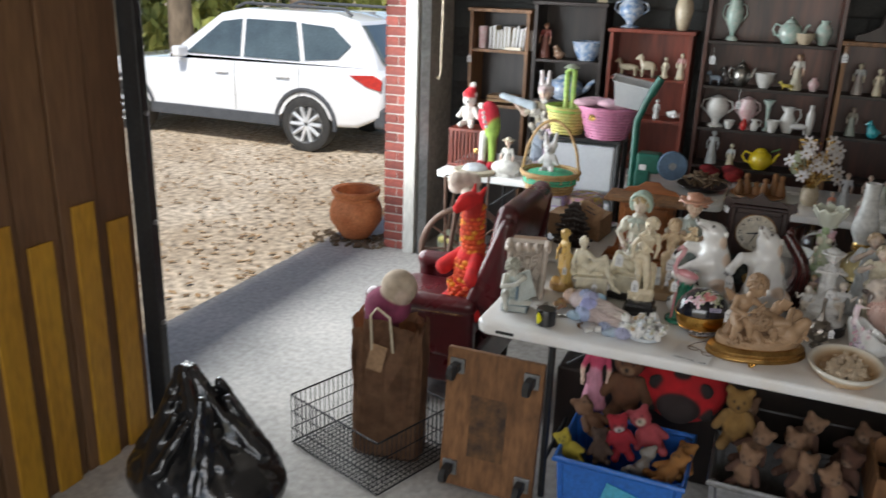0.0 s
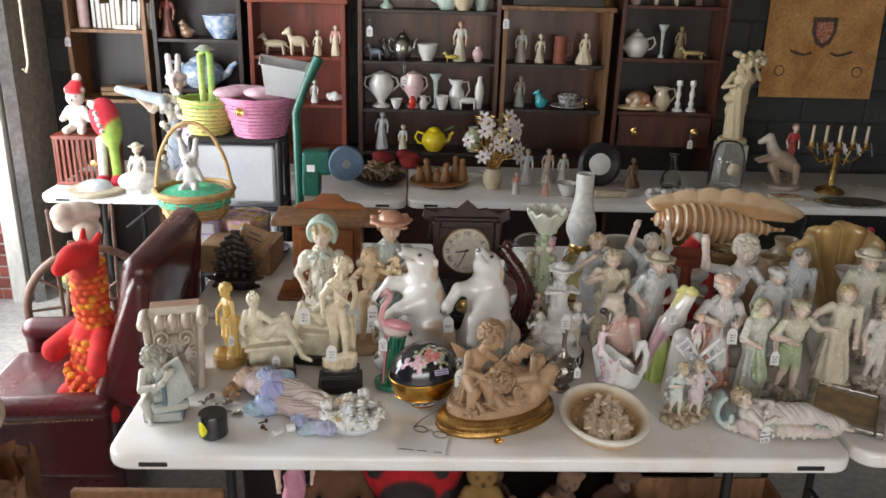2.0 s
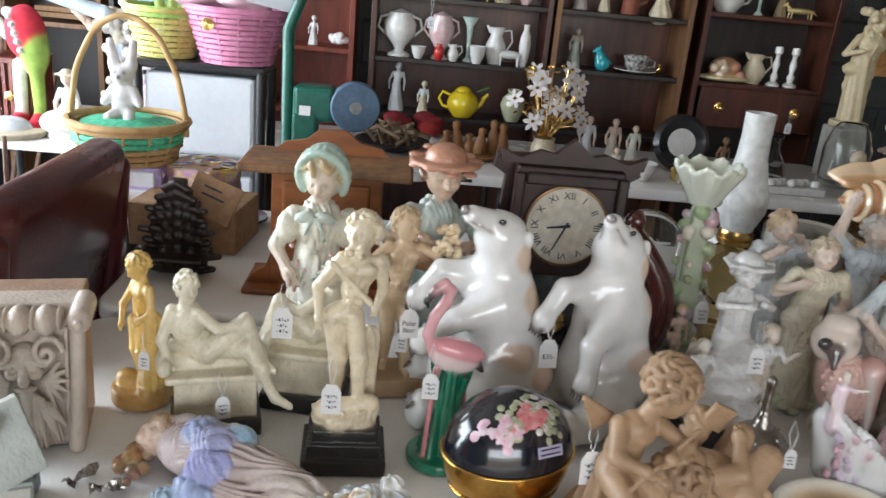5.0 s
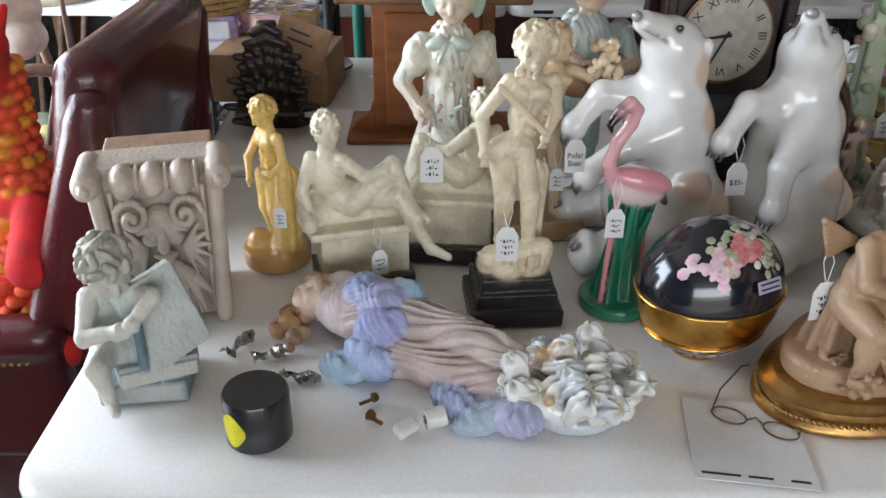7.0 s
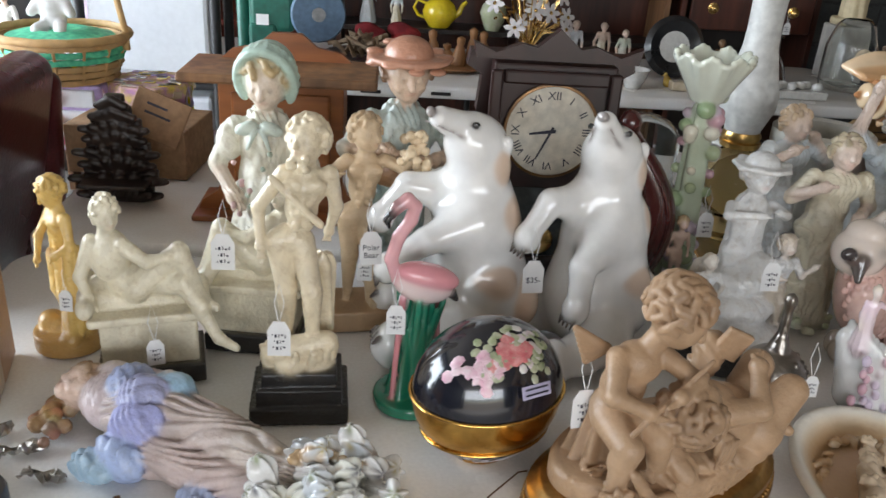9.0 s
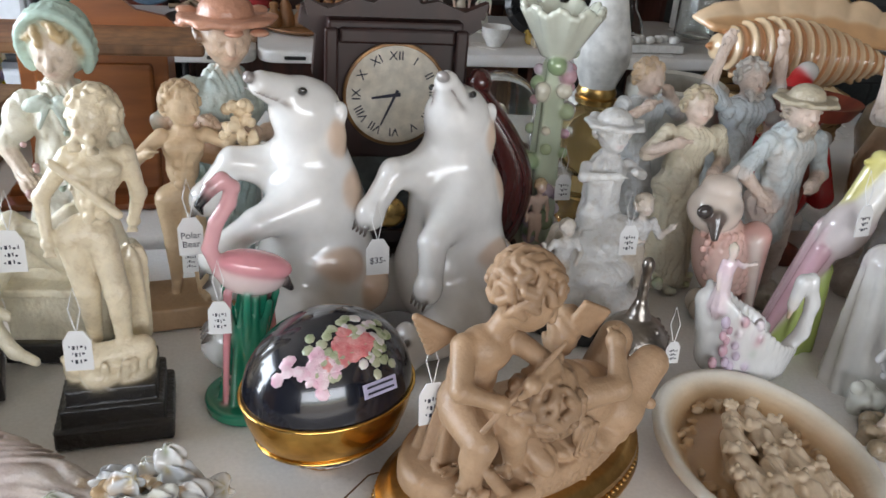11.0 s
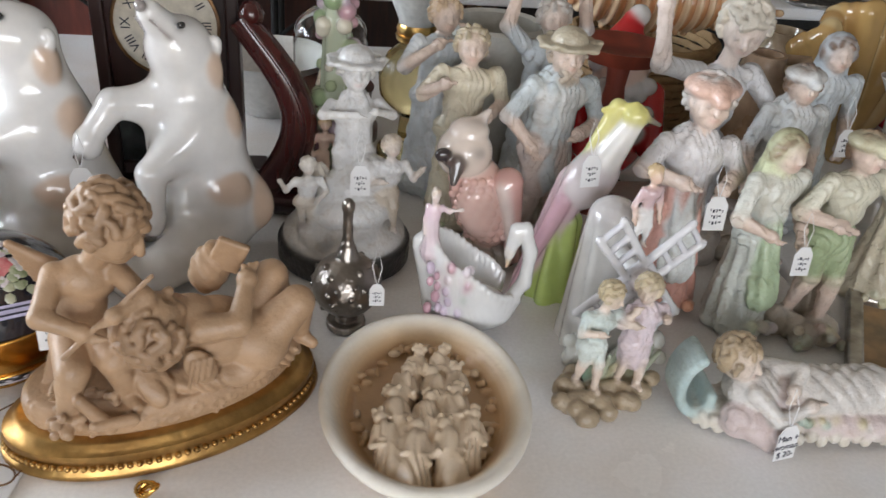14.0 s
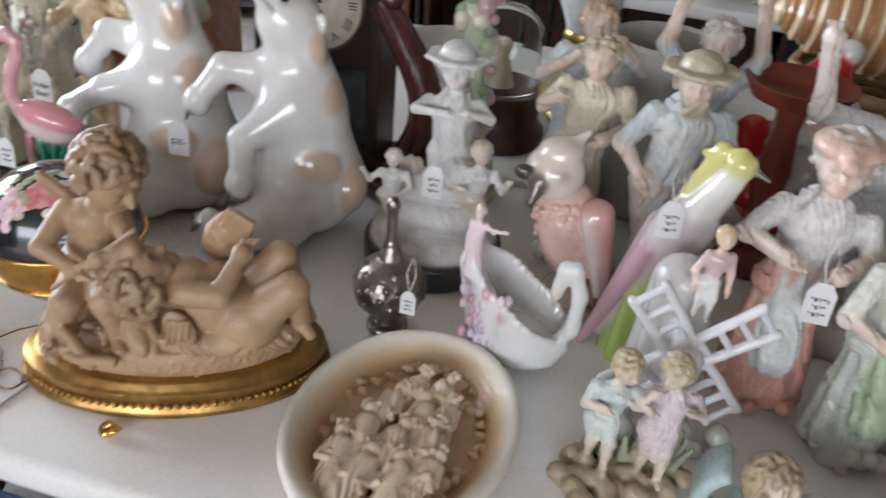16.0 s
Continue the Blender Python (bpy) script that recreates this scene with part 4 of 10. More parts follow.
# polar bears
def bear(x, y, rot, h, label, up=0.0, drop=0.0, yaw=0.0):
    """Sits up facing -x, muzzle raised; up tips the muzzle further, drop lowers the near paw, yaw turns the head."""
    s = h / 0.375
    c = Clay(0.03 * s)
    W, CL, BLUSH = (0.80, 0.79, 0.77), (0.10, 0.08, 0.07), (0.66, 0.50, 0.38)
    B = lambda *a: tuple(v * s for v in a)
    c.ball(B(0.006, 0.0, 0.08), B(0.088, 0.082, 0.083), W)
    c.ball(B(0.004, 0.0, 0.155), B(0.067, 0.064, 0.108), W, 0.05)
    c.limb(B(0.0, 0.0, 0.2), B(-0.006, 0.0, 0.30), 0.054 * s, 0.040 * s, W, 0.04)
    cy, sy = math.cos(radians(yaw)), math.sin(radians(yaw))
    H = lambda px, py, pz: B(-0.004 + (px + 0.004) * cy - py * sy, (px + 0.004) * sy + py * cy, pz)
    c.ball(H(-0.014, 0.0, 0.318), B(0.043, 0.039, 0.037), W, 0.03, (0, 0, yaw))
    mz = V(-0.052 + 0.02 * up, 0, 0.026 + 0.014 * up)
    e0 = V(-0.026, 0, 0.332)
    c.limb(H(*e0), H(*(e0 + mz * 0.9)), 0.026 * s, 0.0155 * s, W, 0.016)
    tip = e0 + mz
    c.ball(H(tip[0] - 0.011, 0, tip[2] + 0.007), B(0.007, 0.010, 0.007), (0.30, 0.27, 0.26), 0.002)
    for k in (-1, 1):
        c.limb(H(tip[0] - 0.010, k * 0.012, tip[2] - 0.008), H(e0[0] - 0.012, k * 0.024, e0[2] - 0.006), 0.0016 * s, 0.0012 * s, (0.4, 0.36, 0.34), 0.001)
        c.ball(H(0.014, k * 0.037, 0.318), B(0.009, 0.0085, 0.013), W, 0.004)
        c.cut(H(0.006, k * 0.046, 0.32), B(0.006, 0.006, 0.008), 0.003)
        c.ball(H(-0.034, k * 0.0275, 0.348 + 0.004 * up), B(0.006, 0.004, 0.005), (0.02, 0.02, 0.02), 0.001)
    far = ((-0.02, 0.015, 0.232), (-0.098, 0.01, 0.246), (-0.132, 0.008, 0.206))
    near = ((-0.012, -0.03, 0.205), (-0.078, -0.052, 0.188 - 0.02 * drop), (-0.128 + 0.045 * drop, -0.058, 0.158 - 0.045 * drop))
    for a, e, q in (far, near):
        c.limb(B(*a), B(*e), 0.034 * s, 0.0195 * s, W, 0.04)
        c.limb(B(*e), B(*q), 0.019 * s, 0.016 * s, W, 0.01)
        c.ball(B(q[0] - 0.004, q[1], q[2] - 0.008), B(0.019, 0.02, 0.022), W, 0.01)
        for w in (-1.5, -0.5, 0.5, 1.5):
            c.limb(B(q[0] - 0.016, q[1] + w * 0.008, q[2] - 0.018), B(q[0] - 0.021, q[1] + w * 0.008, q[2] - 0.030), 0.0036 * s, 0.002 * s, CL, 0.001)
    for a, e, q in (((-0.03, -0.062, 0.05), (-0.08, -0.076, 0.042), (-0.128, -0.074, 0.036)), ((-0.03, 0.05, 0.05), (-0.075, 0.062, 0.042), (-0.12, 0.064, 0.036))):
        c.limb(B(*a), B(*e), 0.046 * s, 0.031 * s, W, 0.03)
        c.limb(B(*e), B(*q), 0.031 * s, 0.026 * s, W, 0.014)
        c.ball(B(q[0], q[1], q[2] + 0.002), B(0.02, 0.027, 0.036), W, 0.01)
        for w in (-1.5, -0.5, 0.5, 1.5):
            c.limb(B(q[0] - 0.015, q[1] + w * 0.0105, q[2] + 0.022), B(q[0] - 0.024, q[1] + w * 0.0105, q[2] + 0.014), 0.0042 * s, 0.0024 * s, CL, 0.001)
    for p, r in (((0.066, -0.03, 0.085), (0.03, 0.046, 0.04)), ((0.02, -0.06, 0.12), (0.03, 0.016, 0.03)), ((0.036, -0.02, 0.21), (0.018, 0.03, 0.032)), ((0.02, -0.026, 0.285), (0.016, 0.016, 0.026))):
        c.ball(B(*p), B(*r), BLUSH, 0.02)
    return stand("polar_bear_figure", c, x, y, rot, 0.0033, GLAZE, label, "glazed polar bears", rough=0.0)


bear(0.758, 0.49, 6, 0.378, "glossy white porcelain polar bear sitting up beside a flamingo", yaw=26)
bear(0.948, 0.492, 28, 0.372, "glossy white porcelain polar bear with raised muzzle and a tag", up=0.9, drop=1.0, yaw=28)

# flamingo
c = Clay(0.005)
PK, GR = (0.72, 0.30, 0.34), (0.02, 0.22, 0.13)
c.disc((0, 0.0, 0.008), 0.05, 0.008, GR)
c.limb((-0.005, 0, 0.01), (0.012, 0.005, 0.15), 0.026, 0.014, GR, waves=7, depth=0.22)
for i in range(7):
    a = i * 0.9
    c.limb((0, 0, 0.02), (0.03 * math.cos(a) + 0.008, 0.02 * math.sin(a), 0.15 + 0.012 * math.sin(3 * a)), 0.008, 0.004, (0.03, 0.26, 0.16), 0.003)
c.ball((0.01, -0.004, 0.178), (0.04, 0.022, 0.026), (0.76, 0.62, 0.60), rot=(0, 14, 0))
c.ball((0.014, -0.008, 0.19), (0.042, 0.02, 0.017), PK, 0.003, (0, 16, 0))
c.limb((0.035, 0, 0.178), (0.055, 0.002, 0.15), 0.014, 0.004, (0.03, 0.025, 0.03), 0.003)
neck = [(-0.024, -0.004, 0.185), (-0.034, -0.006, 0.215), (-0.026, -0.008, 0.245), (-0.012, -0.01, 0.268), (-0.008, -0.012, 0.286), (-0.018, -0.014, 0.296), (-0.03, -0.016, 0.288)]
for a, b in zip(neck, neck[1:]):
    c.limb(a, b, 0.0085, 0.008, (0.74, 0.40, 0.42), 0.004)
c.limb((-0.03, -0.016, 0.288), (-0.043, -0.018, 0.272), 0.008, 0.005, DARK, 0.002)
c.limb((-0.043, -0.018, 0.272), (-0.04, -0.018, 0.262), 0.005, 0.002, DARK, 0.002)
c.limb((0.03, 0.01, 0.17), (0.04, 0.015, 0.02), 0.005, 0.0035, PK, 0.002)
c.limb((-0.018, -0.01, 0.16), (-0.028, -0.016, 0.015), 0.005, 0.0035, PK, 0.002)
stand("flamingo_figure", c, 0.668, 0.325, 10, 0.0025, GLAZE, "glazed pink flamingo on a green base", rough=0.0)

# painted egg box
egg = thing("egg_trinket_box", pose(0.757, 0.225, TABLE, 0, 0, 24) @ Matrix.Diagonal((1.12, 1.0, 1.06, 1)), "black and gold porcelain egg box painted with roses", "trinket box")
EB = surf("black_porcelain", (0.008, 0.009, 0.016), (0.012, 0.013, 0.02), 8, 0.2, coat=0.8, bump=0.0)
prof = lambda a, b, n: [(0.085 * math.cos(t), 0.085 + 0.085 * math.sin(t)) for t in np.linspace(a, b, n)]
part("lower_shell", lathe([(0, 0.0)] + prof(-1.35, -0.62, 7), 40, squash=0.92), EB, egg, "black shell with flower sprays", 50)
part("gold_band", lathe(prof(-0.62, 0.05, 9), 40, squash=0.92), GOLD, egg, "engraved gold band", 50)
for dz in (0.003, -0.046):
    part("gold_rim", lathe([(0.0865 * math.cos(math.asin(dz / 0.085)) + 0.002 * math.cos(t), 0.085 + dz + 0.002 * math.sin(t)) for t in np.linspace(0, 6.283, 9)], 40, squash=0.92), GOLD, egg, smooth=60)
lid = part("lid", lathe(prof(0.05, 1.5, 14) + [(0, 0.17)], 40, squash=0.92), EB, egg, "black domed lid", 50)
PETALS = [surf("rose_paint", (0.62, 0.14, 0.16), (0.72, 0.34, 0.33), 90, 0.25, bump=0.1), surf("pink_paint", (0.72, 0.42, 0.52), (0.78, 0.62, 0.66), 90, 0.25, bump=0.1), surf("leaf_paint", (0.28, 0.33, 0.18), (0.5, 0.5, 0.36), 90, 0.3, bump=0.1), surf("white_petal_paint", (0.72, 0.7, 0.66), (0.6, 0.5, 0.55), 90, 0.3, bump=0.1)]


def on_egg(th, ph, r=0.0858):
    return V(r * math.cos(ph) * math.cos(th), r * 0.92 * math.cos(ph) * math.sin(th), 0.085 + r * math.sin(ph))


for name, mat, cen, n, spread, size in (("rose_motif", PETALS[0], (-1.5, 0.98), 46, 0.2, 0.0095), ("pink_motif", PETALS[1], (-2.2, 0.74), 34, 0.24, 0.0075), ("leaf_motif", PETALS[2], (-1.5, 0.95), 60, 0.42, 0.006), ("white_motif", PETALS[3], (-1.0, 1.0), 22, 0.3, 0.006), ("lower_motif", PETALS[3], (-1.7, -1.0), 40, 0.45, 0.0055)):
    bm = bmesh.new()
    for _ in range(n):
        p = on_egg(cen[0] + R.gauss(0, spread), cen[1] + R.gauss(0, spread * 0.45))
        d = Vector(p - V(0, 0, 0.085)).to_track_quat("Z", "Y").to_matrix().to_4x4()
        lathe([(0, 0.0008), (size * 0.6, 0.0006), (size, -0.0004)], 7, Matrix.Translation(p) @ d @ pose(0, 0, 0, 0, 0, R.uniform(0, 360)) @ Matrix.Diagonal((1, R.uniform(0.5, 1), 1, 1)), bm)
    tagged(part(name, bm, mat, lid if cen[1] > 0 else egg, "painted flowers"), kind="stuff")
st = on_egg(-1.36, 0.4, 0.0868)
part("price_sticker", bbox((0, 0, 0), (0.04, 0.014, 0.001)), surf("lilac_sticker", (0.55, 0.52, 0.72), None, 30, 0.5), egg, "pale violet price sticker with writing", m=Matrix.Translation(st) @ pose(0, 0, 0, 64, 8, 12))
bm = bmesh.new()
for dz in (-0.003, 0.003):
    box(bm, (0, dz, 0.0009), (0.032, 0.002, 0.0006))
part("sticker_writing", bm, INK, egg, m=Matrix.Translation(st) @ pose(0, 0, 0, 64, 8, 12))
part("gold_foot", lathe([(0.0, 0.0), (0.034, 0.0), (0.036, 0.004), (0.03, 0.008), (0.0, 0.008)], 32, squash=0.92), GOLD, egg, smooth=50)

# cupid group
AGED = surf("aged_gilt", (0.52, 0.31, 0.10), (0.34, 0.19, 0.06), 20, 0.36, 0.9, bump=0.2, bscale=90)
c = Clay(0.005)
T2 = (0.43, 0.28, 0.165)
T3 = (0.37, 0.235, 0.135)
c.disc((0, 0, 0.056), 0.143, 0.016, T2, 0.010, 0.002, 0.54)
c.ball((0.015, 0.008, 0.068), (0.122, 0.064, 0.024), T2, 0.01)
for i in range(20):
    # cloud scrolls along the side of the mound
    a = -3.05 + 2.95 * i / 19
    o, u = V(0.14 * math.cos(a), 0.0755 * math.sin(a), 0.056 + 0.003 * math.sin(i * 2.1)), V(-math.sin(a), 0.54 * math.cos(a), 0)
    u = u / np.linalg.norm(u)
    for k in range(9):
        b, q = k * 0.75 + i, 0.0105 * (1 - k / 11)
        c.ball(o + u * q * math.cos(b) + V(0, 0, q * math.sin(b)), 0.0033, T2, 0.001)
for i in range(60):
    a, q = R.uniform(-3.0, -0.1), R.uniform(0.55, 0.93)
    x, y = 0.135 * q * math.cos(a), 0.07 * q * math.sin(a)
    b = R.uniform(0, 6.28)
    c.limb((x, y, 0.073), (x + 0.013 * math.cos(b), y + 0.006 * math.sin(b), 0.077), 0.0042, 0.002, R.choice([T2, T3]), 0.0008)
# stump and drapery
c.limb((-0.088, 0.012, 0.055), (-0.076, 0.008, 0.122), 0.033, 0.024, T3, 0.003, 8, 0.14)
c.fold = (0.0045, 420, "n")
c.ball((-0.062, -0.012, 0.118), (0.034, 0.028, 0.018), T2, 0.003, (0, 14, 0))
c.limb((-0.045, -0.03, 0.115), (-0.02, -0.055, 0.074), 0.016, 0.02, T2, 0.003)
c.ball((0.035, -0.055, 0.078), (0.07, 0.02, 0.015), T2, 0.003, (0, -4, -8))
c.ball((0.105, -0.03, 0.074), (0.036, 0.03, 0.014), T2, 0.003)
c.ball((0.06, 0.014, 0.165), (0.024, 0.017, 0.03), T2, 0.004, (0, 28, 20))
c.fold = None
c.block((0.074, -0.004, 0.186), (0.017, 0.004, 0.02), 0.002, T2, 0.001, (10, 24, -20))
# lying cupid curled on its side, head thrown back
c.ball((0.048, -0.034, 0.116), (0.046, 0.038, 0.038), T2, rot=(0, 16, 0))
c.ball((0.020, -0.036, 0.136), (0.032, 0.031, 0.030), T2)
c.ball((0.086, -0.044, 0.100), (0.038, 0.037, 0.035), T2)
c.limb((0.012, -0.036, 0.145), (-0.008, -0.044, 0.150), 0.015, 0.017, T2)
head(c, V(-0.014, -0.050, 0.152), 0.033, T2, T3, R, 90, face=(0.35, 0.2, 0.92))
c.limb((0.094, -0.050, 0.106), (0.132, -0.050, 0.140), 0.0265, 0.019, T2)
c.limb((0.132, -0.050, 0.140), (0.140, -0.034, 0.090), 0.0185, 0.011, T2, 0.003)
c.limb((0.088, -0.02, 0.112), (0.118, -0.008, 0.152), 0.026, 0.019, T2)
c.limb((0.118, -0.008, 0.152), (0.136, -0.002, 0.096), 0.018, 0.011, T2, 0.003)
for y in (-0.034, -0.002):
    c.limb((0.139, y, 0.086), (0.150, y - 0.014, 0.078), 0.0095, 0.0065, T2, 0.003)
arm(c, (0.026, -0.060, 0.142), (0.062, -0.072, 0.146), (0.082, -0.040, 0.176), 0.0155, T2, T2)
c.ball((0.020, -0.074, 0.106), (0.015, 0.006, 0.024), T2, 0.002, (0, -24, 0))
for k in range(4):
    c.limb((0.012 + 0.006 * k, -0.079, 0.118), (0.006 + 0.007 * k, -0.079, 0.088 + 0.003 * k), 0.003, 0.002, T3, 0.001)
# seated cupid leaning over with an arrow
c.ball((-0.078, 0.000, 0.136), (0.027, 0.026, 0.024), T2)
c.ball((-0.074, -0.004, 0.166), (0.0255, 0.023, 0.033), T2, 0.008, (0, 10, 0))
c.ball((-0.066, -0.010, 0.196), (0.029, 0.023, 0.024), T2, 0.008, (0, 18, 0))
c.limb((-0.058, -0.014, 0.214), (-0.046, -0.022, 0.238), 0.0125, 0.0135, T2)
head(c, V(-0.038, -0.028, 0.258), 0.0325, T2, T3, R, 90, face=(0.75, -0.6, -0.65))
arm(c, (-0.092, -0.010, 0.206), (-0.112, -0.038, 0.180), (-0.080, -0.056, 0.166), 0.013, T2, T2)
arm(c, (-0.040, -0.018, 0.204), (-0.022, -0.054, 0.190), (-0.052, -0.066, 0.184), 0.012, T2, T2)
c.limb((-0.100, -0.060, 0.146), (-0.014, -0.062, 0.216), 0.003, 0.0026, T3, 0.0008)
c.limb((-0.088, -0.008, 0.130), (-0.094, -0.052, 0.122), 0.021, 0.0165, T2)
c.limb((-0.094, -0.052, 0.122), (-0.106, -0.054, 0.076), 0.016, 0.0095, T2, 0.003)
c.ball((-0.099, -0.048, 0.104), (0.0135, 0.013, 0.02), T2, 0.004)
c.limb((-0.107, -0.054, 0.070), (-0.110, -0.070, 0.064), 0.0095, 0.0065, T2, 0.003)
c.limb((-0.066, -0.012, 0.130), (-0.056, -0.052, 0.124), 0.021, 0.0165, T2)
c.limb((-0.056, -0.052, 0.124), (-0.048, -0.050, 0.080), 0.016, 0.0095, T2, 0.003)
c.limb((-0.048, -0.051, 0.076), (-0.044, -0.068, 0.072), 0.0095, 0.0065, T2, 0.003)
for k in range(7):
    c.limb((-0.090, 0.014, 0.204), (-0.124 + 0.003 * k, 0.024, 0.228 - 0.007 * k), 0.006, 0.0045, T3, 0.0015)
for i in range(46):
    c.ball((-0.1 + R.uniform(-0.028, 0.04), -0.058 + R.uniform(-0.012, 0.01), 0.07 + R.uniform(-0.012, 0.014)), R.uniform(0.003, 0.0065), R.choice([T2, T3]), 0.0008)
c.limb((-0.072, -0.078, 0.064), (-0.094, -0.07, 0.1), 0.0075, 0.0065, T3, 0.001)
c.limb((-0.05, -0.08, 0.068), (-0.086, -0.082, 0.074), 0.0065, 0.0055, T2, 0.001)
gb = thing("display_plinth", pose(0.952, 0.155, TABLE, 0, 0, 22), "oval gilt display plinth with a beaded rim", "plinth")
part("moulding", lathe([(0, 0), (0.168, 0), (0.172, 0.004), (0.171, 0.009), (0.165, 0.012), (0.163, 0.02), (0.167, 0.024), (0.166, 0.031), (0.158, 0.034), (0.154, 0.040), (0.148, 0.042), (0, 0.042)], 64, squash=0.56), AGED, gb, smooth=50)
bm = bmesh.new()
for i in range(110):
    a = 2 * math.pi * i / 110
    bmesh.ops.create_icosphere(bm, subdivisions=1, radius=0.0037, matrix=Matrix.Translation((0.1665 * math.cos(a), 0.0932 * math.sin(a), 0.016)))
tagged(part("beading", bm, AGED, gb, smooth=60), kind="stuff")
stand("cupid_statue", c, 0.952, 0.155, 22, 0.0023, RESIN, "tan terracotta cupid group on an oval gilt base", rough=0.0)

# lying lady with flowers and shells
c = Clay(0.006)
BL, MV, SK = (0.38, 0.47, 0.66), (0.60, 0.50, 0.50), (0.64, 0.54, 0.50)
head(c, V(-0.158, 0.05, 0.045), 0.027, FLESH, (0.36, 0.22, 0.11), R, 40, face=(-0.3, -0.4, 0.9))
for i in range(46):
    a, q = R.uniform(0, 6.28), R.uniform(0.2, 1)
    c.ball((-0.178 + 0.028 * q * math.cos(a), 0.03 + 0.055 * q * math.sin(a), 0.012 + 0.016 * (1 - q)), R.uniform(0.006, 0.011), tuple(v * R.uniform(0.7, 1.2) for v in (0.36, 0.21, 0.10)), 0.001)
c.fold = (0.003, 520, "n")
c.ball((-0.105, 0.042, 0.04), (0.046, 0.04, 0.036), MV)
c.ball((-0.12, 0.065, 0.05), (0.03, 0.022, 0.026), (0.68, 0.60, 0.60))
c.fold = (0.0046, 430, "x")
c.limb((-0.07, 0.03, 0.034), (0.04, 0.0, 0.034), 0.044, 0.036, SK)
c.limb((0.03, 0.01, 0.03), (0.135, -0.03, 0.026), 0.036, 0.026, (0.66, 0.58, 0.52))
c.limb((-0.02, -0.022, 0.024), (0.11, -0.06, 0.018), 0.028, 0.02, (0.58, 0.47, 0.44))
c.fold = (0.0044, 480, "n")
for p, q in (((-0.085, 0.04, 0.07), (0.026, 0.03, 0.02)), ((-0.06, 0.02, 0.07), (0.032, 0.03, 0.022)), ((-0.05, -0.012, 0.05), (0.034, 0.026, 0.03)), ((-0.062, -0.038, 0.024), (0.036, 0.022, 0.026)), ((-0.09, -0.048, 0.014), (0.034, 0.018, 0.016)), ((-0.035, 0.045, 0.062), (0.03, 0.022, 0.024)), ((0.055, -0.082, 0.012), (0.035, 0.02, 0.014)), ((0.09, -0.1, 0.012), (0.04, 0.022, 0.014)), ((0.125, -0.1, 0.018), (0.03, 0.022, 0.02))):
    c.ball(p, q, tuple(v * R.uniform(0.88, 1.15) for v in BL), 0.003, (0, R.uniform(-25, 25), R.uniform(-40, 40)))
c.fold = None
for i in range(20):
    a = R.uniform(-0.05, 0.12)
    c.ball((a, 0.035 - 0.32 * (a + 0.05) + R.uniform(-0.004, 0.004), 0.052 + R.uniform(-0.016, 0.004)), R.uniform(0.004, 0.007), R.choice([(0.5, 0.36, 0.2), (0.66, 0.58, 0.5), (0.4, 0.3, 0.2)]), 0.001)
arm(c, (-0.125, 0.068, 0.06), (-0.085, 0.085, 0.05), (-0.045, 0.055, 0.075), 0.013, MV, FLESH)
stand("lying_lady_figure", c, 0.405, 0.19, -12, 0.0026, BISQUE, "bisque lady in pink and blue drapery lying on the table", rough=0.0006, rfreq=420)
c = Clay(0.004)
for i in range(46):
    a, q = R.uniform(0, 6.28), 0.07 * math.sqrt(R.random())
    p = V(q * math.cos(a) * 1.15, q * math.sin(a) * 0.85, 0.02 + (0.075 - q) * 0.9 * R.random())
    k = R.random()
    if k < 0.55:
        d = V(R.uniform(-1, 1), R.uniform(-1, 0.3), R.uniform(0.2, 1))
        d = d / np.linalg.norm(d) * R.uniform(0.02, 0.032)
        c.limb(p, p + d, 0.008, 0.014, R.choice([WHITE, (0.66, 0.7, 0.74), (0.74, 0.74, 0.66)]), 0.003, 5, 0.25)
        c.ball(p + d * 1.35, 0.006, R.choice([(0.12, 0.12, 0.14), (0.5, 0.42, 0.18), (0.3, 0.34, 0.2)]), 0.001)
    elif k < 0.75:
        for j in range(7):
            c.ball(p + V(R.uniform(-1, 1), R.uniform(-1, 1), R.uniform(0, 1)) * 0.011, 0.0065, (0.48, 0.33, 0.18), 0.002)
    else:
        c.ball(p, (0.02, 0.014, 0.01), WHITE, 0.003, (R.uniform(0, 90), R.uniform(0, 90), 0))
c.disc((0, 0, 0.008), 0.062, 0.008, (0.6, 0.64, 0.68))
stand("porcelain_bouquet", c, 0.575, 0.115, 0, 0.0028, GLAZE, "glazed white porcelain flower and shell cluster")

# musicians on a dark base
c = Clay(0.006)
c.disc((0, 0, 0.018), 0.098, 0.018, DARK, 0.005, 0.0)
c.ball((0, 0, 0.042), (0.09, 0.086, 0.032), (0.76, 0.75, 0.73))
MW = (0.74, 0.74, 0.73)
person(c, 0.25, R, (0.012, 0.005, 0.06), MW, (0.6, 0.58, 0.55), MW, MW, child=True, body=1.35, curls=60, hat="brim", hatcol=(0.7, 0.7, 0.69), coat=(0.66, 0.66, 0.66), l=((-0.19, -0.08, 0.68), (-0.02, -0.16, 0.7)), r=((0.2, -0.06, 0.66), (0.08, -0.16, 0.72)), sway=0.0, stride=0.05)
c.limb((-0.045, 0.02, 0.06), (-0.04, 0.015, 0.13), 0.022, 0.016, (0.66, 0.6, 0.52), waves=6, depth=0.15)
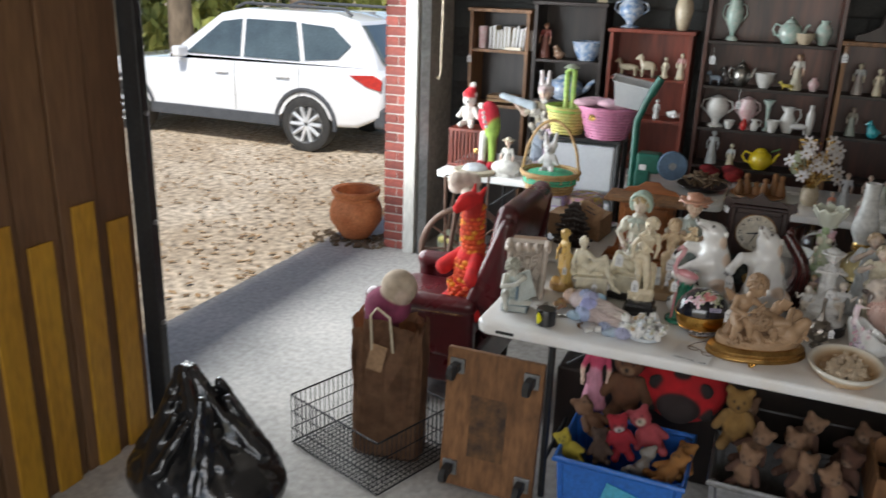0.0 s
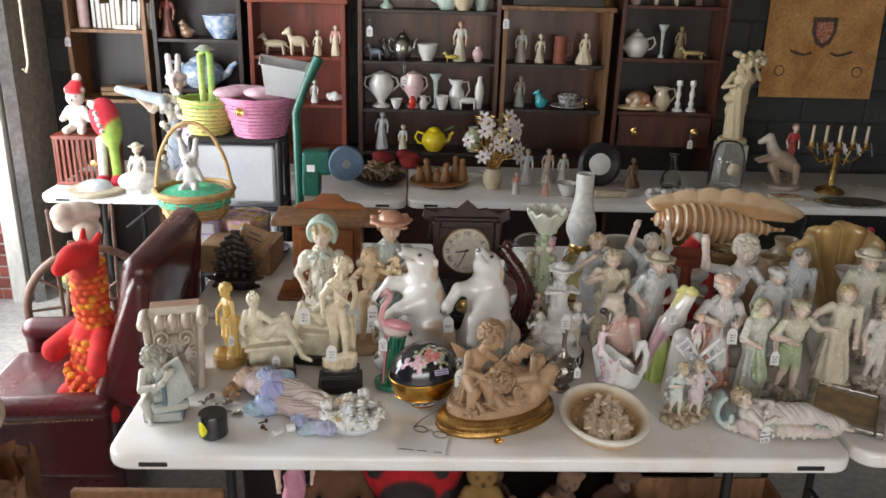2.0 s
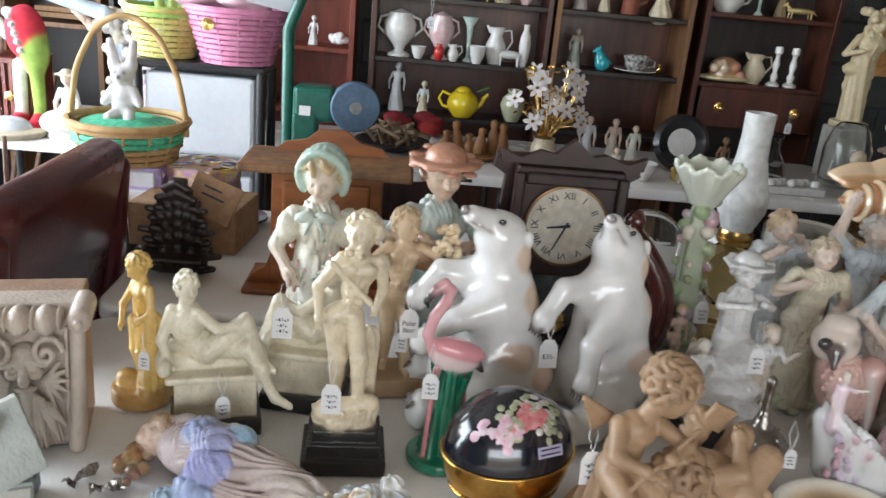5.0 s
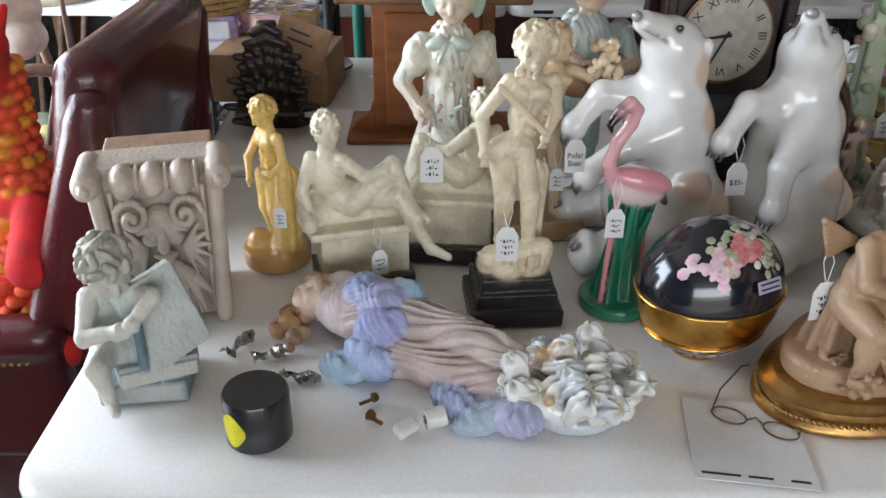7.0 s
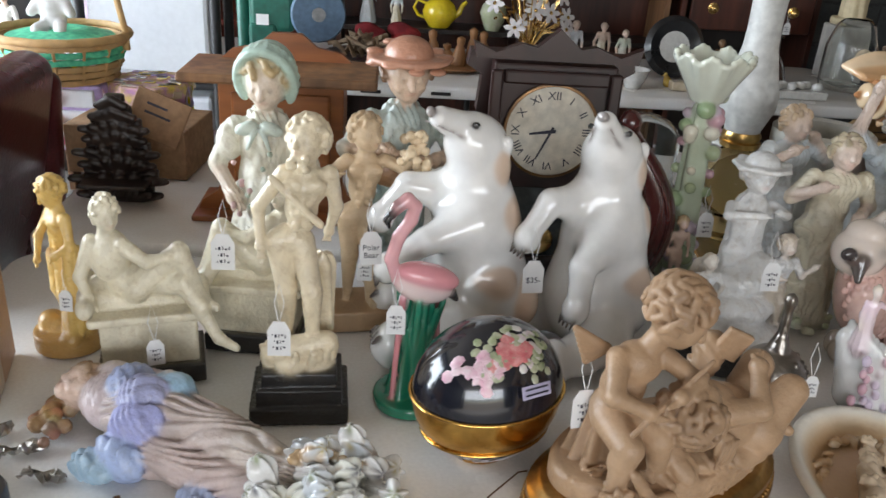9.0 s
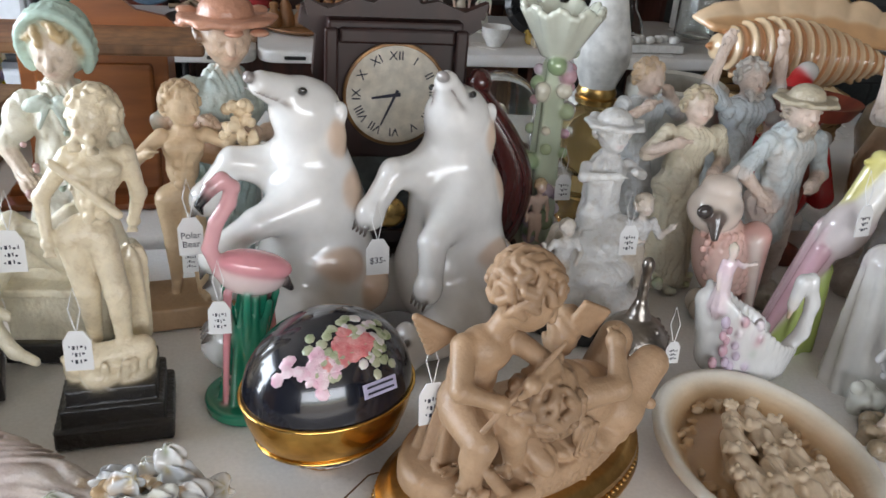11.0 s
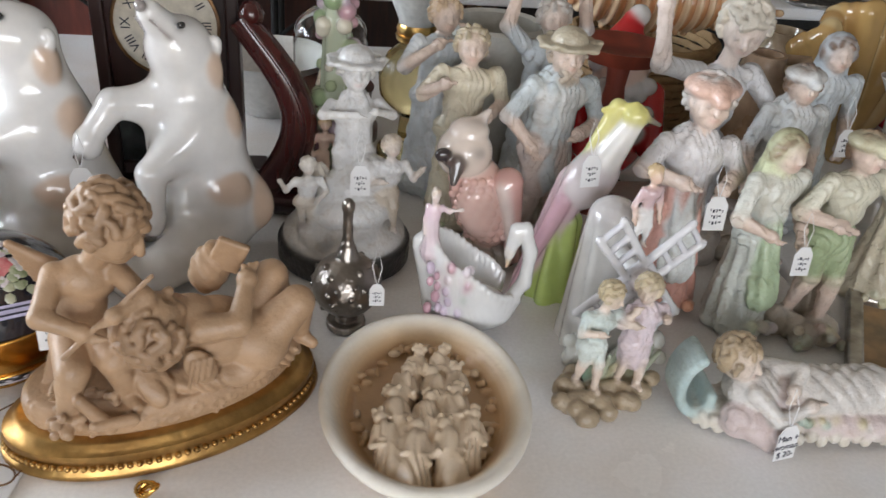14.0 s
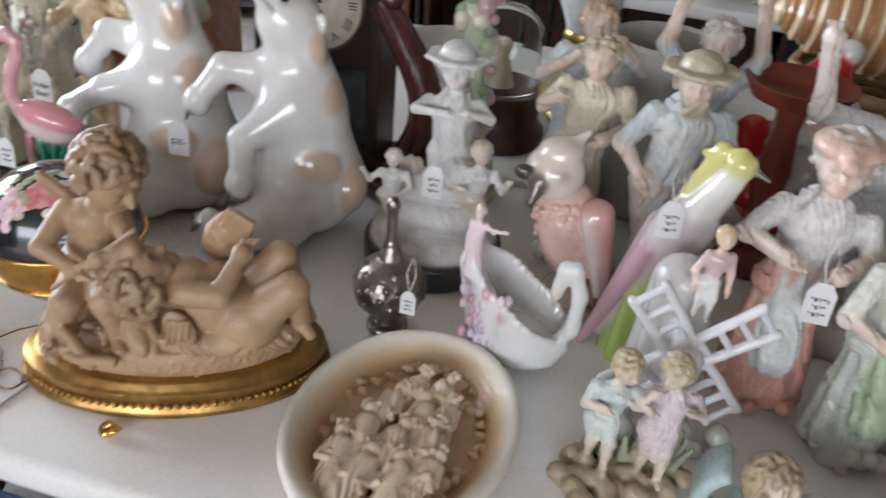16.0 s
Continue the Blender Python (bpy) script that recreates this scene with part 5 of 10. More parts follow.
person(c, 0.145, R, (0.055, -0.035, 0.06), (0.70, 0.62, 0.55), (0.58, 0.5, 0.4), (0.7, 0.7, 0.7), (0.64, 0.56, 0.46), child=True, body=1.4, curls=50, l=((-0.2, -0.06, 0.55), (-0.1, -0.18, 0.6)), r=((0.24, -0.04, 0.55), (0.3, -0.14, 0.7)), stride=0.08)
person(c, 0.115, R, (-0.06, -0.03, 0.06), (0.70, 0.66, 0.6), (0.66, 0.62, 0.55), MW, (0.68, 0.62, 0.54), child=True, body=1.5, curls=50, l=((-0.25, -0.04, 0.6), (-0.32, -0.1, 0.75)), r=((0.24, -0.04, 0.55), (0.1, -0.18, 0.5)), stride=0.1)
c.fold = (0.004, 380, "n")
c.limb((-0.02, 0.0, 0.09), (0.03, -0.02, 0.14), 0.036, 0.03, MW)
c.ball((0.0, -0.03, 0.085), (0.06, 0.035, 0.025), MW)
c.fold = None
rock(c, (-0.01, -0.03, 0.05), 0.06, 0.035, MW, R, 18)
stand("musician_statue", c, 1.155, 0.49, 8, 0.003, BISQUE, "pale bisque musician group on a round black base")

# silver bottle
c = Clay(0.003)
SV = (0.30, 0.27, 0.24)
c.disc((0, 0, 0.006), 0.026, 0.006, SV)
c.limb((0, 0, 0.006), (0, 0, 0.025), 0.014, 0.014, SV)
c.ball((0, 0, 0.066), (0.044, 0.044, 0.043), SV)
c.limb((0, 0, 0.1), (0, 0, 0.125), 0.018, 0.009, SV)
c.limb((0, 0, 0.125), (0, 0, 0.17), 0.007, 0.006, SV)
c.ball((0, 0, 0.178), (0.008, 0.008, 0.012), SV)
for i in range(40):
    a, b = R.uniform(0, 6.28), R.uniform(-0.8, 1.0)
    c.ball((0.043 * math.cos(b) * math.cos(a), 0.043 * math.cos(b) * math.sin(a), 0.066 + 0.042 * math.sin(b)), 0.0042, (0.2, 0.18, 0.16), 0.0008)
stand("silver_scent_bottle", c, 1.152, 0.305, 0, 0.0022, GILT, "tarnished embossed silver bottle with a thin neck", cat="bottle")

# swan planter
c = Clay(0.01)
SW = (0.74, 0.74, 0.73)
for i in range(40):
    a = math.pi * (0.1 + 1.75 * i / 39) + 0.5
    c.limb((0.05 * math.cos(a) * 1.25, 0.04 * math.sin(a), 0.03), (0.062 * math.cos(a) * 1.25, 0.048 * math.sin(a), 0.078 - 0.036 * math.cos(a) + 0.0015 * math.sin(7 * a)), 0.012, 0.0055, SW)
c.ball((0, 0, 0.025), (0.066, 0.046, 0.026), SW)
nk = [(0.062, -0.01, 0.04), (0.082, -0.015, 0.07), (0.084, -0.015, 0.105), (0.072, -0.015, 0.13), (0.058, -0.015, 0.128), (0.052, -0.016, 0.105)]
for a, b in zip(nk, nk[1:]):
    c.limb(a, b, 0.011, 0.009, SW)
c.limb(nk[-1], (0.05, -0.016, 0.088), 0.007, 0.003, (0.6, 0.45, 0.3), 0.002)
c.limb((-0.05, 0, 0.04), (-0.085, 0.0, 0.1), 0.03, 0.014, SW)
person(c, 0.075, R, (-0.07, -0.02, 0.1), (0.74, 0.64, 0.6), (0.66, 0.56, 0.44), (0.72, 0.56, 0.62), (0.72, 0.6, 0.64), child=True, skirt=0.2, body=1.5, r=((0.3, 0, 0.66), (0.55, -0.02, 0.7)))
for i in range(22):
    c.ball((-0.045 + R.uniform(-0.025, 0.04), -0.042 + R.uniform(-0.008, 0.004), 0.065 + R.uniform(-0.03, 0.03)), R.uniform(0.004, 0.0075), R.choice([(0.64, 0.4, 0.46), (0.56, 0.34, 0.4), SAGE, (0.72, 0.64, 0.68), (0.6, 0.5, 0.62)]), 0.002)
stand("swan_planter", c, 1.315, 0.305, -8, 0.0024, GLAZE, "white porcelain swan planter with pink flowers and a cherub", cat="planter", rough=0.0004).scale = (0.82, 0.9, 1.2)

# parrot
c = Clay(0.01)
PP = (0.70, 0.47, 0.40)
rock(c, (0.02, 0, 0), 0.05, 0.04, (0.55, 0.48, 0.4), R, 10)
c.ball((0.004, 0, 0.112), (0.044, 0.04, 0.08), PP, rot=(0, -20, 0))
c.ball((-0.004, -0.022, 0.112), (0.033, 0.022, 0.056), (0.74, 0.54, 0.47), 0.004, (0, -20, 0))
c.ball((-0.03, -0.004, 0.192), (0.039, 0.037, 0.038), (0.72, 0.62, 0.54))
c.ball((-0.026, -0.002, 0.222), (0.028, 0.027, 0.018), (0.74, 0.64, 0.56), 0.006)
c.limb((-0.046, -0.03, 0.19), (-0.054, -0.046, 0.166), 0.014, 0.005, (0.10, 0.08, 0.07), 0.002)
for s in (-1, 1):
    c.ball((-0.045 + s * 0.022, -0.03, 0.2), (0.012, 0.008, 0.010), (0.05, 0.04, 0.04), 0.003)
c.limb((-0.012, 0.004, 0.23), (0.004, 0.01, 0.246), 0.010, 0.004, (0.72, 0.64, 0.58))
c.limb((0.03, -0.03, 0.155), (0.062, -0.016, 0.02), 0.022, 0.008, (0.62, 0.36, 0.32), 0.003)
c.limb((0.022, -0.04, 0.152), (0.05, -0.03, 0.04), 0.012, 0.006, (0.78, 0.68, 0.62), 0.003)
for k in range(5):
    c.limb((0.03 + 0.006 * k, -0.03 + 0.004 * k, 0.11), (0.05 + 0.006 * k, -0.022 + 0.004 * k, 0.012), 0.006, 0.003, (0.52, 0.27, 0.24), 0.001)
c.limb((0.03, 0.012, 0.07), (0.085, 0.02, 0.0), 0.02, 0.010, (0.55, 0.3, 0.26), 0.004)
for lev in range(9):
    for k in range(7):
        a, b = -2.7 + 0.33 * k + 0.16 * (lev % 2), 0.066 + 0.0115 * lev
        q = 0.043 * math.sqrt(max(0.1, 1 - ((b - 0.112) / 0.082) ** 2))
        c.ball((q * math.cos(a) - (b - 0.112) * 0.34, 0.95 * q * math.sin(a), b), (0.006, 0.004, 0.0065), (0.68, 0.42, 0.36), 0.0008)
c.ball((-0.046, -0.022, 0.19), (0.02, 0.021, 0.011), (0.13, 0.09, 0.08), 0.003)
stand("parrot_figure", c, 1.345, 0.45, 6, 0.0028, GLAZE, "glazed pink parrot with a dark masked face", rough=0.0)

# back row of porcelain people
FIG = (
    # name, x, y, rot, height, options, label
    ("fisherman_figure", 1.453, 0.505, 4, 0.342, dict(body=1.3, l=((-0.2, 0.02, 0.62), (-0.1, -0.06, 0.5)), r=((0.22, 0.0, 0.6), (0.09, -0.11, 0.58)), top=(0.6, 0.6, 0.58), low=(0.56, 0.47, 0.42), hat="brim", hatcol=(0.52, 0.46, 0.34), coat=(0.52, 0.57, 0.58), beard=True, haircol=(0.45, 0.38, 0.3), shoe=EARTH), "bisque fisherman in a brimmed hat and grey coat"),
    ("old_lady_figure", 1.604, 0.36, -6, 0.338, dict(top=(0.62, 0.60, 0.60), low=(0.66, 0.36, 0.29), hat="cap", hatcol=(0.74, 0.50, 0.40), coat=(0.68, 0.66, 0.66), haircol=(0.6, 0.58, 0.55), skirt=0.155, apron=(0.66, 0.68, 0.66), l=((-0.2, -0.04, 0.6), (-0.06, -0.17, 0.6)), r=((0.2, -0.04, 0.6), (0.1, -0.17, 0.58)), child=True), "bisque old lady in a pink bonnet and white apron"),
    ("green_scarf_woman_figure", 1.69, 0.29, 10, 0.29, dict(top=(0.62, 0.62, 0.55), low=(0.60, 0.63, 0.58), hat="scarf", hatcol=(0.62, 0.66, 0.42), skirt=0.15, l=((-0.19, -0.05, 0.6), (-0.06, -0.15, 0.55)), r=((0.2, 0.0, 0.6), (0.12, -0.16, 0.5)), apron=(0.42, 0.52, 0.34)), "bisque woman in a pale green headscarf"),
    ("sailor_figure", 1.785, 0.275, 8, 0.30, dict(top=(0.62, 0.60, 0.48), low=(0.36, 0.44, 0.26), trouser=False, hat="cap", hatcol=(0.55, 0.52, 0.36), shoe=(0.45, 0.42, 0.36), l=((-0.22, 0.0, 0.62), (-0.12, -0.15, 0.62)), r=((0.25, -0.02, 0.68), (0.32, -0.1, 0.72)), stride=0.05), "bisque man in green breeches on a rocky base"),
    ("white_boy_figure", 1.80, 0.47, -2, 0.32, dict(top=(0.64, 0.66, 0.66), low=(0.56, 0.60, 0.62), hat="cap", hatcol=(0.7, 0.7, 0.68), coat=(0.66, 0.68, 0.68)), "white bisque boy in a cap and open jacket"),
    ("yellow_dress_woman_figure", 1.332, 0.58, -4, 0.325, dict(top=(0.64, 0.58, 0.44), low=(0.66, 0.60, 0.46), skirt=0.14, haircol=(0.5, 0.42, 0.28), l=((-0.2, 0.0, 0.66), (-0.1, -0.13, 0.76)), r=((0.2, -0.02, 0.64), (0.1, -0.14, 0.6))), "bisque woman in a pale yellow dress"),
    ("blue_dress_woman_figure", 1.31, 0.71, 12, 0.335, dict(top=(0.62, 0.66, 0.68), low=(0.62, 0.65, 0.67), skirt=0.16, haircol=(0.6, 0.44, 0.28), l=((-0.2, -0.04, 0.66), (-0.05, -0.13, 0.8)), r=((0.26, 0.0, 0.7), (0.14, -0.03, 0.84)), apron=(0.66, 0.68, 0.7)), "grey-blue bisque woman with a bent arm at her cheek"),
    ("fruit_seller_figure", 1.48, 0.685, 0, 0.345, dict(top=(0.58, 0.63, 0.66), low=(0.60, 0.62, 0.62), skirt=0.16, haircol=(0.55, 0.52, 0.48), l=((-0.2, 0.02, 0.86), (-0.15, 0.0, 1.1)), r=((0.2, 0.02, 0.86), (0.15, 0.0, 1.1)), beard=True), "grey-blue bisque figure with both arms overhead"),
    ("shawl_woman_figure", 1.93, 0.60, -10, 0.33, dict(top=(0.56, 0.6, 0.62), low=(0.58, 0.62, 0.62), skirt=0.15, hat="scarf", hatcol=(0.5, 0.56, 0.6)), "grey-blue bisque woman in a shawl"),
    ("dancer_figure", 1.96, 0.36, -8, 0.31, dict(top=(0.66, 0.62, 0.5), low=(0.64, 0.58, 0.44), skirt=0.17, haircol=BLOND, l=((-0.22, 0, 0.7), (-0.3, -0.05, 0.62))), "cream bisque dancer in a flounced skirt"),
    ("piper_figure", 2.07, 0.34, -6, 0.26, dict(top=(0.68, 0.67, 0.62), low=(0.68, 0.66, 0.6), haircol=(0.6, 0.55, 0.45), trouser=True), "slender white bisque piper"),
    ("courtier_figure", 2.10, 0.52, -10, 0.36, dict(top=(0.62, 0.6, 0.52), low=(0.6, 0.6, 0.55), coat=(0.55, 0.56, 0.46), hat="brim", hatcol=(0.6, 0.55, 0.42)), "bisque courtier in a long coat"),
    ("bisque_girl_figure", 2.2, 0.42, -10, 0.30, dict(top=(0.66, 0.5, 0.48), low=(0.66, 0.55, 0.52), skirt=0.16, hat="bonnet", hatcol=(0.66, 0.62, 0.5), child=True), "bisque girl in a faded pink dress"),
    ("bisque_lady_figure", 2.3, 0.55, -12, 0.34, dict(top=(0.6, 0.62, 0.6), low=(0.62, 0.62, 0.56), skirt=0.15, haircol=BROWNH), "bisque lady in a pale green dress"),
    ("bisque_gentleman_figure", 2.42, 0.45, -12, 0.33, dict(top=(0.62, 0.6, 0.6), low=(0.55, 0.52, 0.46), coat=(0.56, 0.6, 0.62), hat="brim", hatcol=(0.5, 0.45, 0.4)), "bisque gentleman in a grey-blue coat"),
)
for name, x, y, rot, h, kw, label in FIG:
    c = Clay(0.006)
    kw = dict(dict(skin=(0.70, 0.56, 0.47), haircol=BROWNH, body=1.34), **kw)
    person(c, h - 0.02, R, (0, 0, 0.022), **kw)
    base = kw["low"] if kw.get("skirt") else (0.5, 0.45, 0.38)
    rock(c, (0, 0.0, 0.0), 0.05 if not kw.get("skirt") else h * kw["skirt"], 0.035, base, R, 12)
    if not kw.get("skirt"):
        c.limb((0.03, 0.03, 0.0), (0.025, 0.03, h * 0.36), 0.024, 0.018, (0.46, 0.40, 0.32), waves=6, depth=0.15)
    for _ in range(10):
        c.ball((R.uniform(-0.045, 0.045), -0.04 + R.uniform(-0.01, 0.01), R.uniform(0.004, 0.03)), R.uniform(0.005, 0.009), tuple(v * R.uniform(0.85, 1.1) for v in base), 0.002)
    stand(name, c, x, y, rot, 0.0029, BISQUE, label)

# pheasant
c = Clay(0.006)
c.limb((-0.02, 0, 0.0), (-0.01, 0, 0.12), 0.03, 0.02, (0.40, 0.50, 0.14), waves=6, depth=0.15)
c.ball((0.01, -0.005, 0.19), (0.034, 0.028, 0.05), (0.66, 0.60, 0.60), rot=(0, 28, 0))
c.limb((0.025, -0.008, 0.22), (0.05, -0.012, 0.275), 0.022, 0.014, (0.72, 0.7, 0.66))
c.ball((0.052, -0.014, 0.285), (0.017, 0.014, 0.015), (0.62, 0.58, 0.2))
c.limb((0.066, -0.018, 0.284), (0.082, -0.02, 0.278), 0.005, 0.0025, (0.12, 0.1, 0.08), 0.001)
c.limb((0.05, -0.01, 0.296), (0.012, 0.0, 0.285), 0.007, 0.004, (0.68, 0.62, 0.2))
c.limb((0.03, 0.0, 0.29), (-0.005, 0.0, 0.2), 0.012, 0.008, (0.66, 0.62, 0.24))
c.limb((-0.005, 0.0, 0.18), (-0.06, 0.005, 0.02), 0.024, 0.012, (0.62, 0.46, 0.50), 0.004, 6, 0.15)
c.limb((-0.02, -0.012, 0.16), (-0.075, -0.01, -0.0), 0.014, 0.006, (0.58, 0.36, 0.42), 0.003)
stand("pheasant_figure", c, 1.465, 0.375, -8, 0.0028, GLAZE, "glazed pheasant with yellow crest and mauve tail", rough=0.0003)

# windmill
c = Clay(0.004)
c.limb((0, 0.012, 0.0), (0, 0.02, 0.14), 0.044, 0.028, (0.66, 0.65, 0.62), 0.004, 8, 0.05)
c.ball((0, 0.02, 0.148), (0.028, 0.028, 0.022), (0.60, 0.57, 0.56))
for k in range(4):
    a = radians(38 + 90 * k)
    u, w = V(math.cos(a), 0, math.sin(a)), V(-math.sin(a), 0, math.cos(a))
    o = V(0, -0.05, 0.115)
    L = 0.074
    for s in (-1, 1):
        c.limb(o + u * 0.012 + w * s * 0.012, o + u * L + w * s * 0.015, 0.0045, 0.0045, (0.72, 0.72, 0.73), 0.001)
    for i in range(4):
        q = o + u * (0.016 + 0.0185 * i)
        c.limb(q - w * 0.014, q + w * 0.014, 0.0035, 0.0035, (0.66, 0.66, 0.7), 0.001)
c.ball((0, -0.055, 0.115), 0.013, (0.7, 0.62, 0.6))
c.limb((0, -0.05, 0.115), (0, 0.01, 0.12), 0.01, 0.012, (0.68, 0.68, 0.67))
person(c, 0.09, R, (0.01, -0.02, 0.135), FLESH, BLOND, (0.62, 0.45, 0.46), WHITE, child=True)
for i in range(14):
    c.ball((R.uniform(-0.06, 0.06), -0.035 + R.uniform(-0.01, 0.01), R.uniform(0.0, 0.03)), R.uniform(0.008, 0.014), (0.64, 0.65, 0.6), 0.003)
stand("windmill_figure", c, 1.487, 0.262, 10, 0.0026, GLAZE, "white porcelain windmill with lattice sails").scale = (1.15, 1.15, 1.2)

# two children
c = Clay(0.005)
for x, y in ((-0.05, 0.0), (-0.02, 0.02), (0.02, -0.01), (0.05, 0.01), (-0.03, -0.03), (0.035, 0.03)):
    rock(c, (x, y, 0), 0.034, 0.026, (0.42, 0.33, 0.22), R, 10)
CS = (0.74, 0.62, 0.52)
person(c, 0.165, R, (-0.028, 0, 0.022), CS, (0.56, 0.46, 0.28), (0.58, 0.66, 0.63), (0.62, 0.68, 0.64), trouser=False, child=True, body=1.3, l=((-0.15, -0.05, 0.58), (-0.02, -0.14, 0.62)), r=((0.19, -0.05, 0.66), (0.24, -0.1, 0.8)), face=(0.8, -1, -0.4), tilt=0.04, curls=60, stride=0.06)
person(c, 0.175, R, (0.032, 0, 0.02), CS, (0.62, 0.52, 0.34), (0.68, 0.60, 0.64), (0.70, 0.60, 0.63), trouser=False, child=True, body=1.3, skirt=0.0, coat=(0.68, 0.58, 0.62), l=((-0.19, -0.05, 0.62), (-0.12, -0.13, 0.66)), r=((0.2, 0, 0.6), (0.12, -0.12, 0.7)), face=(-0.7, -1, -0.3), tilt=-0.04, curls=70, stride=0.05)
for i in range(12):
    a = R.uniform(-0.05, 0.06)
    c.limb((a, 0.02, 0.02), (a + R.uniform(-0.02, 0.02), R.uniform(0.0, 0.03), 0.07), 0.006, 0.003, R.choice([(0.24, 0.38, 0.27), (0.36, 0.34, 0.2), (0.42, 0.46, 0.34)]), 0.002)
stand("children_pair_figure", c, 1.458, 0.15, 4, 0.0026, BISQUE, "bisque boy and girl pair on a rocky base").scale = (0.9, 0.9, 0.9)

# reclining pair
c = Clay(0.005)
RC, RP = (0.68, 0.65, 0.61), (0.62, 0.52, 0.50)
c.fold = (0.0022, 420, "n")
c.ball((0.02, 0.004, 0.022), (0.155, 0.046, 0.022), (0.64, 0.60, 0.52))
c.fold = None
for i in range(26):
    # sea-green scroll at the head end
    f = i / 25
    a, q = 1.9 + 4.2 * f, 0.05 * (1 - 0.72 * f)
    c.limb((-0.128 + q * 0.7 * math.cos(a), -0.008, 0.046 + q * math.sin(a)), (-0.128 + q * 0.7 * math.cos(a), 0.03, 0.046 + q * math.sin(a)), 0.0065, 0.0065, (0.46, 0.58, 0.57), 0.003)
for i in range(34):
    a = -3.1 + 3.0 * i / 33
    c.ball((0.02 + 0.153 * math.cos(a), 0.046 * math.sin(a), 0.012 + 0.006 * (i % 2)), (0.007, 0.006, 0.009), (0.66, 0.62, 0.54), 0.002)
head(c, V(-0.098, -0.006, 0.098), 0.0235, (0.72, 0.62, 0.54), (0.42, 0.32, 0.2), R, 70, face=(0.75, -0.65, -0.1))
c.limb((-0.092, -0.002, 0.08), (-0.078, -0.002, 0.066), 0.011, 0.013, (0.72, 0.62, 0.54))
c.fold = (0.0042, 420, "n")
c.ball((-0.07, -0.004, 0.055), (0.034, 0.032, 0.028), RC)
c.ball((-0.03, -0.006, 0.05), (0.04, 0.036, 0.026), RP)
c.fold = (0.0032, 420, "n")
c.limb((-0.015, -0.008, 0.05), (0.075, -0.006, 0.056), 0.034, 0.029, RC)
c.limb((0.075, -0.006, 0.056), (0.165, -0.012, 0.034), 0.028, 0.017, RC)
c.limb((0.0, -0.028, 0.03), (0.12, -0.038, 0.022), 0.02, 0.014, RP)
c.limb((-0.09, -0.03, 0.03), (-0.05, -0.044, 0.014), 0.02, 0.016, RP)
c.fold = None
for y in (-0.02, 0.0):
    c.limb((0.16, y, 0.034), (0.192, y - 0.006, 0.026), 0.010, 0.006, (0.72, 0.6, 0.52), 0.003)
arm(c, (-0.08, -0.03, 0.066), (-0.052, -0.05, 0.044), (-0.018, -0.045, 0.062), 0.011, RC, (0.72, 0.62, 0.54))
arm(c, (-0.056, 0.014, 0.074), (-0.024, -0.012, 0.088), (-0.038, -0.034, 0.074), 0.011, RC, (0.72, 0.62, 0.54))
for i in range(26):
    c.ball((R.uniform(-0.06, 0.14), R.uniform(-0.048, -0.034), R.uniform(0.012, 0.045)), R.uniform(0.004, 0.007), R.choice([(0.62, 0.56, 0.34), SAGE, (0.64, 0.5, 0.42), RC]), 0.001)
stand("reclining_pair_figure", c, 1.685, 0.098, -4, 0.0025, BISQUE, "bisque reclining lady in pale drapery on a scrolled couch", rough=0.0003)

# oval relief dish
c = Clay(0.006)
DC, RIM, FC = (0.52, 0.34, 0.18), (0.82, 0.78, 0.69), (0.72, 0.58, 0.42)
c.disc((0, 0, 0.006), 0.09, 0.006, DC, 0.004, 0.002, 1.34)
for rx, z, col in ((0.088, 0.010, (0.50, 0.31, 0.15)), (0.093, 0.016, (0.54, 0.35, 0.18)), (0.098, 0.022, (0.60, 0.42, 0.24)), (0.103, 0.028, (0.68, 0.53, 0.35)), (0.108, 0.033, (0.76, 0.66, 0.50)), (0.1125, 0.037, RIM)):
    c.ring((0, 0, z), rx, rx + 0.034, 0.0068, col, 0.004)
for i in range(70):
    a, q = R.uniform(0, 6.28), R.uniform(0.86, 1.06)
    c.ball((0.078 * q * math.cos(a), 0.108 * q * math.sin(a), 0.014 + 0.006 * R.random()), (R.uniform(0.003, 0.008), R.uniform(0.003, 0.008), 0.005), R.choice([DC, (0.62, 0.48, 0.32)]), 0.001)
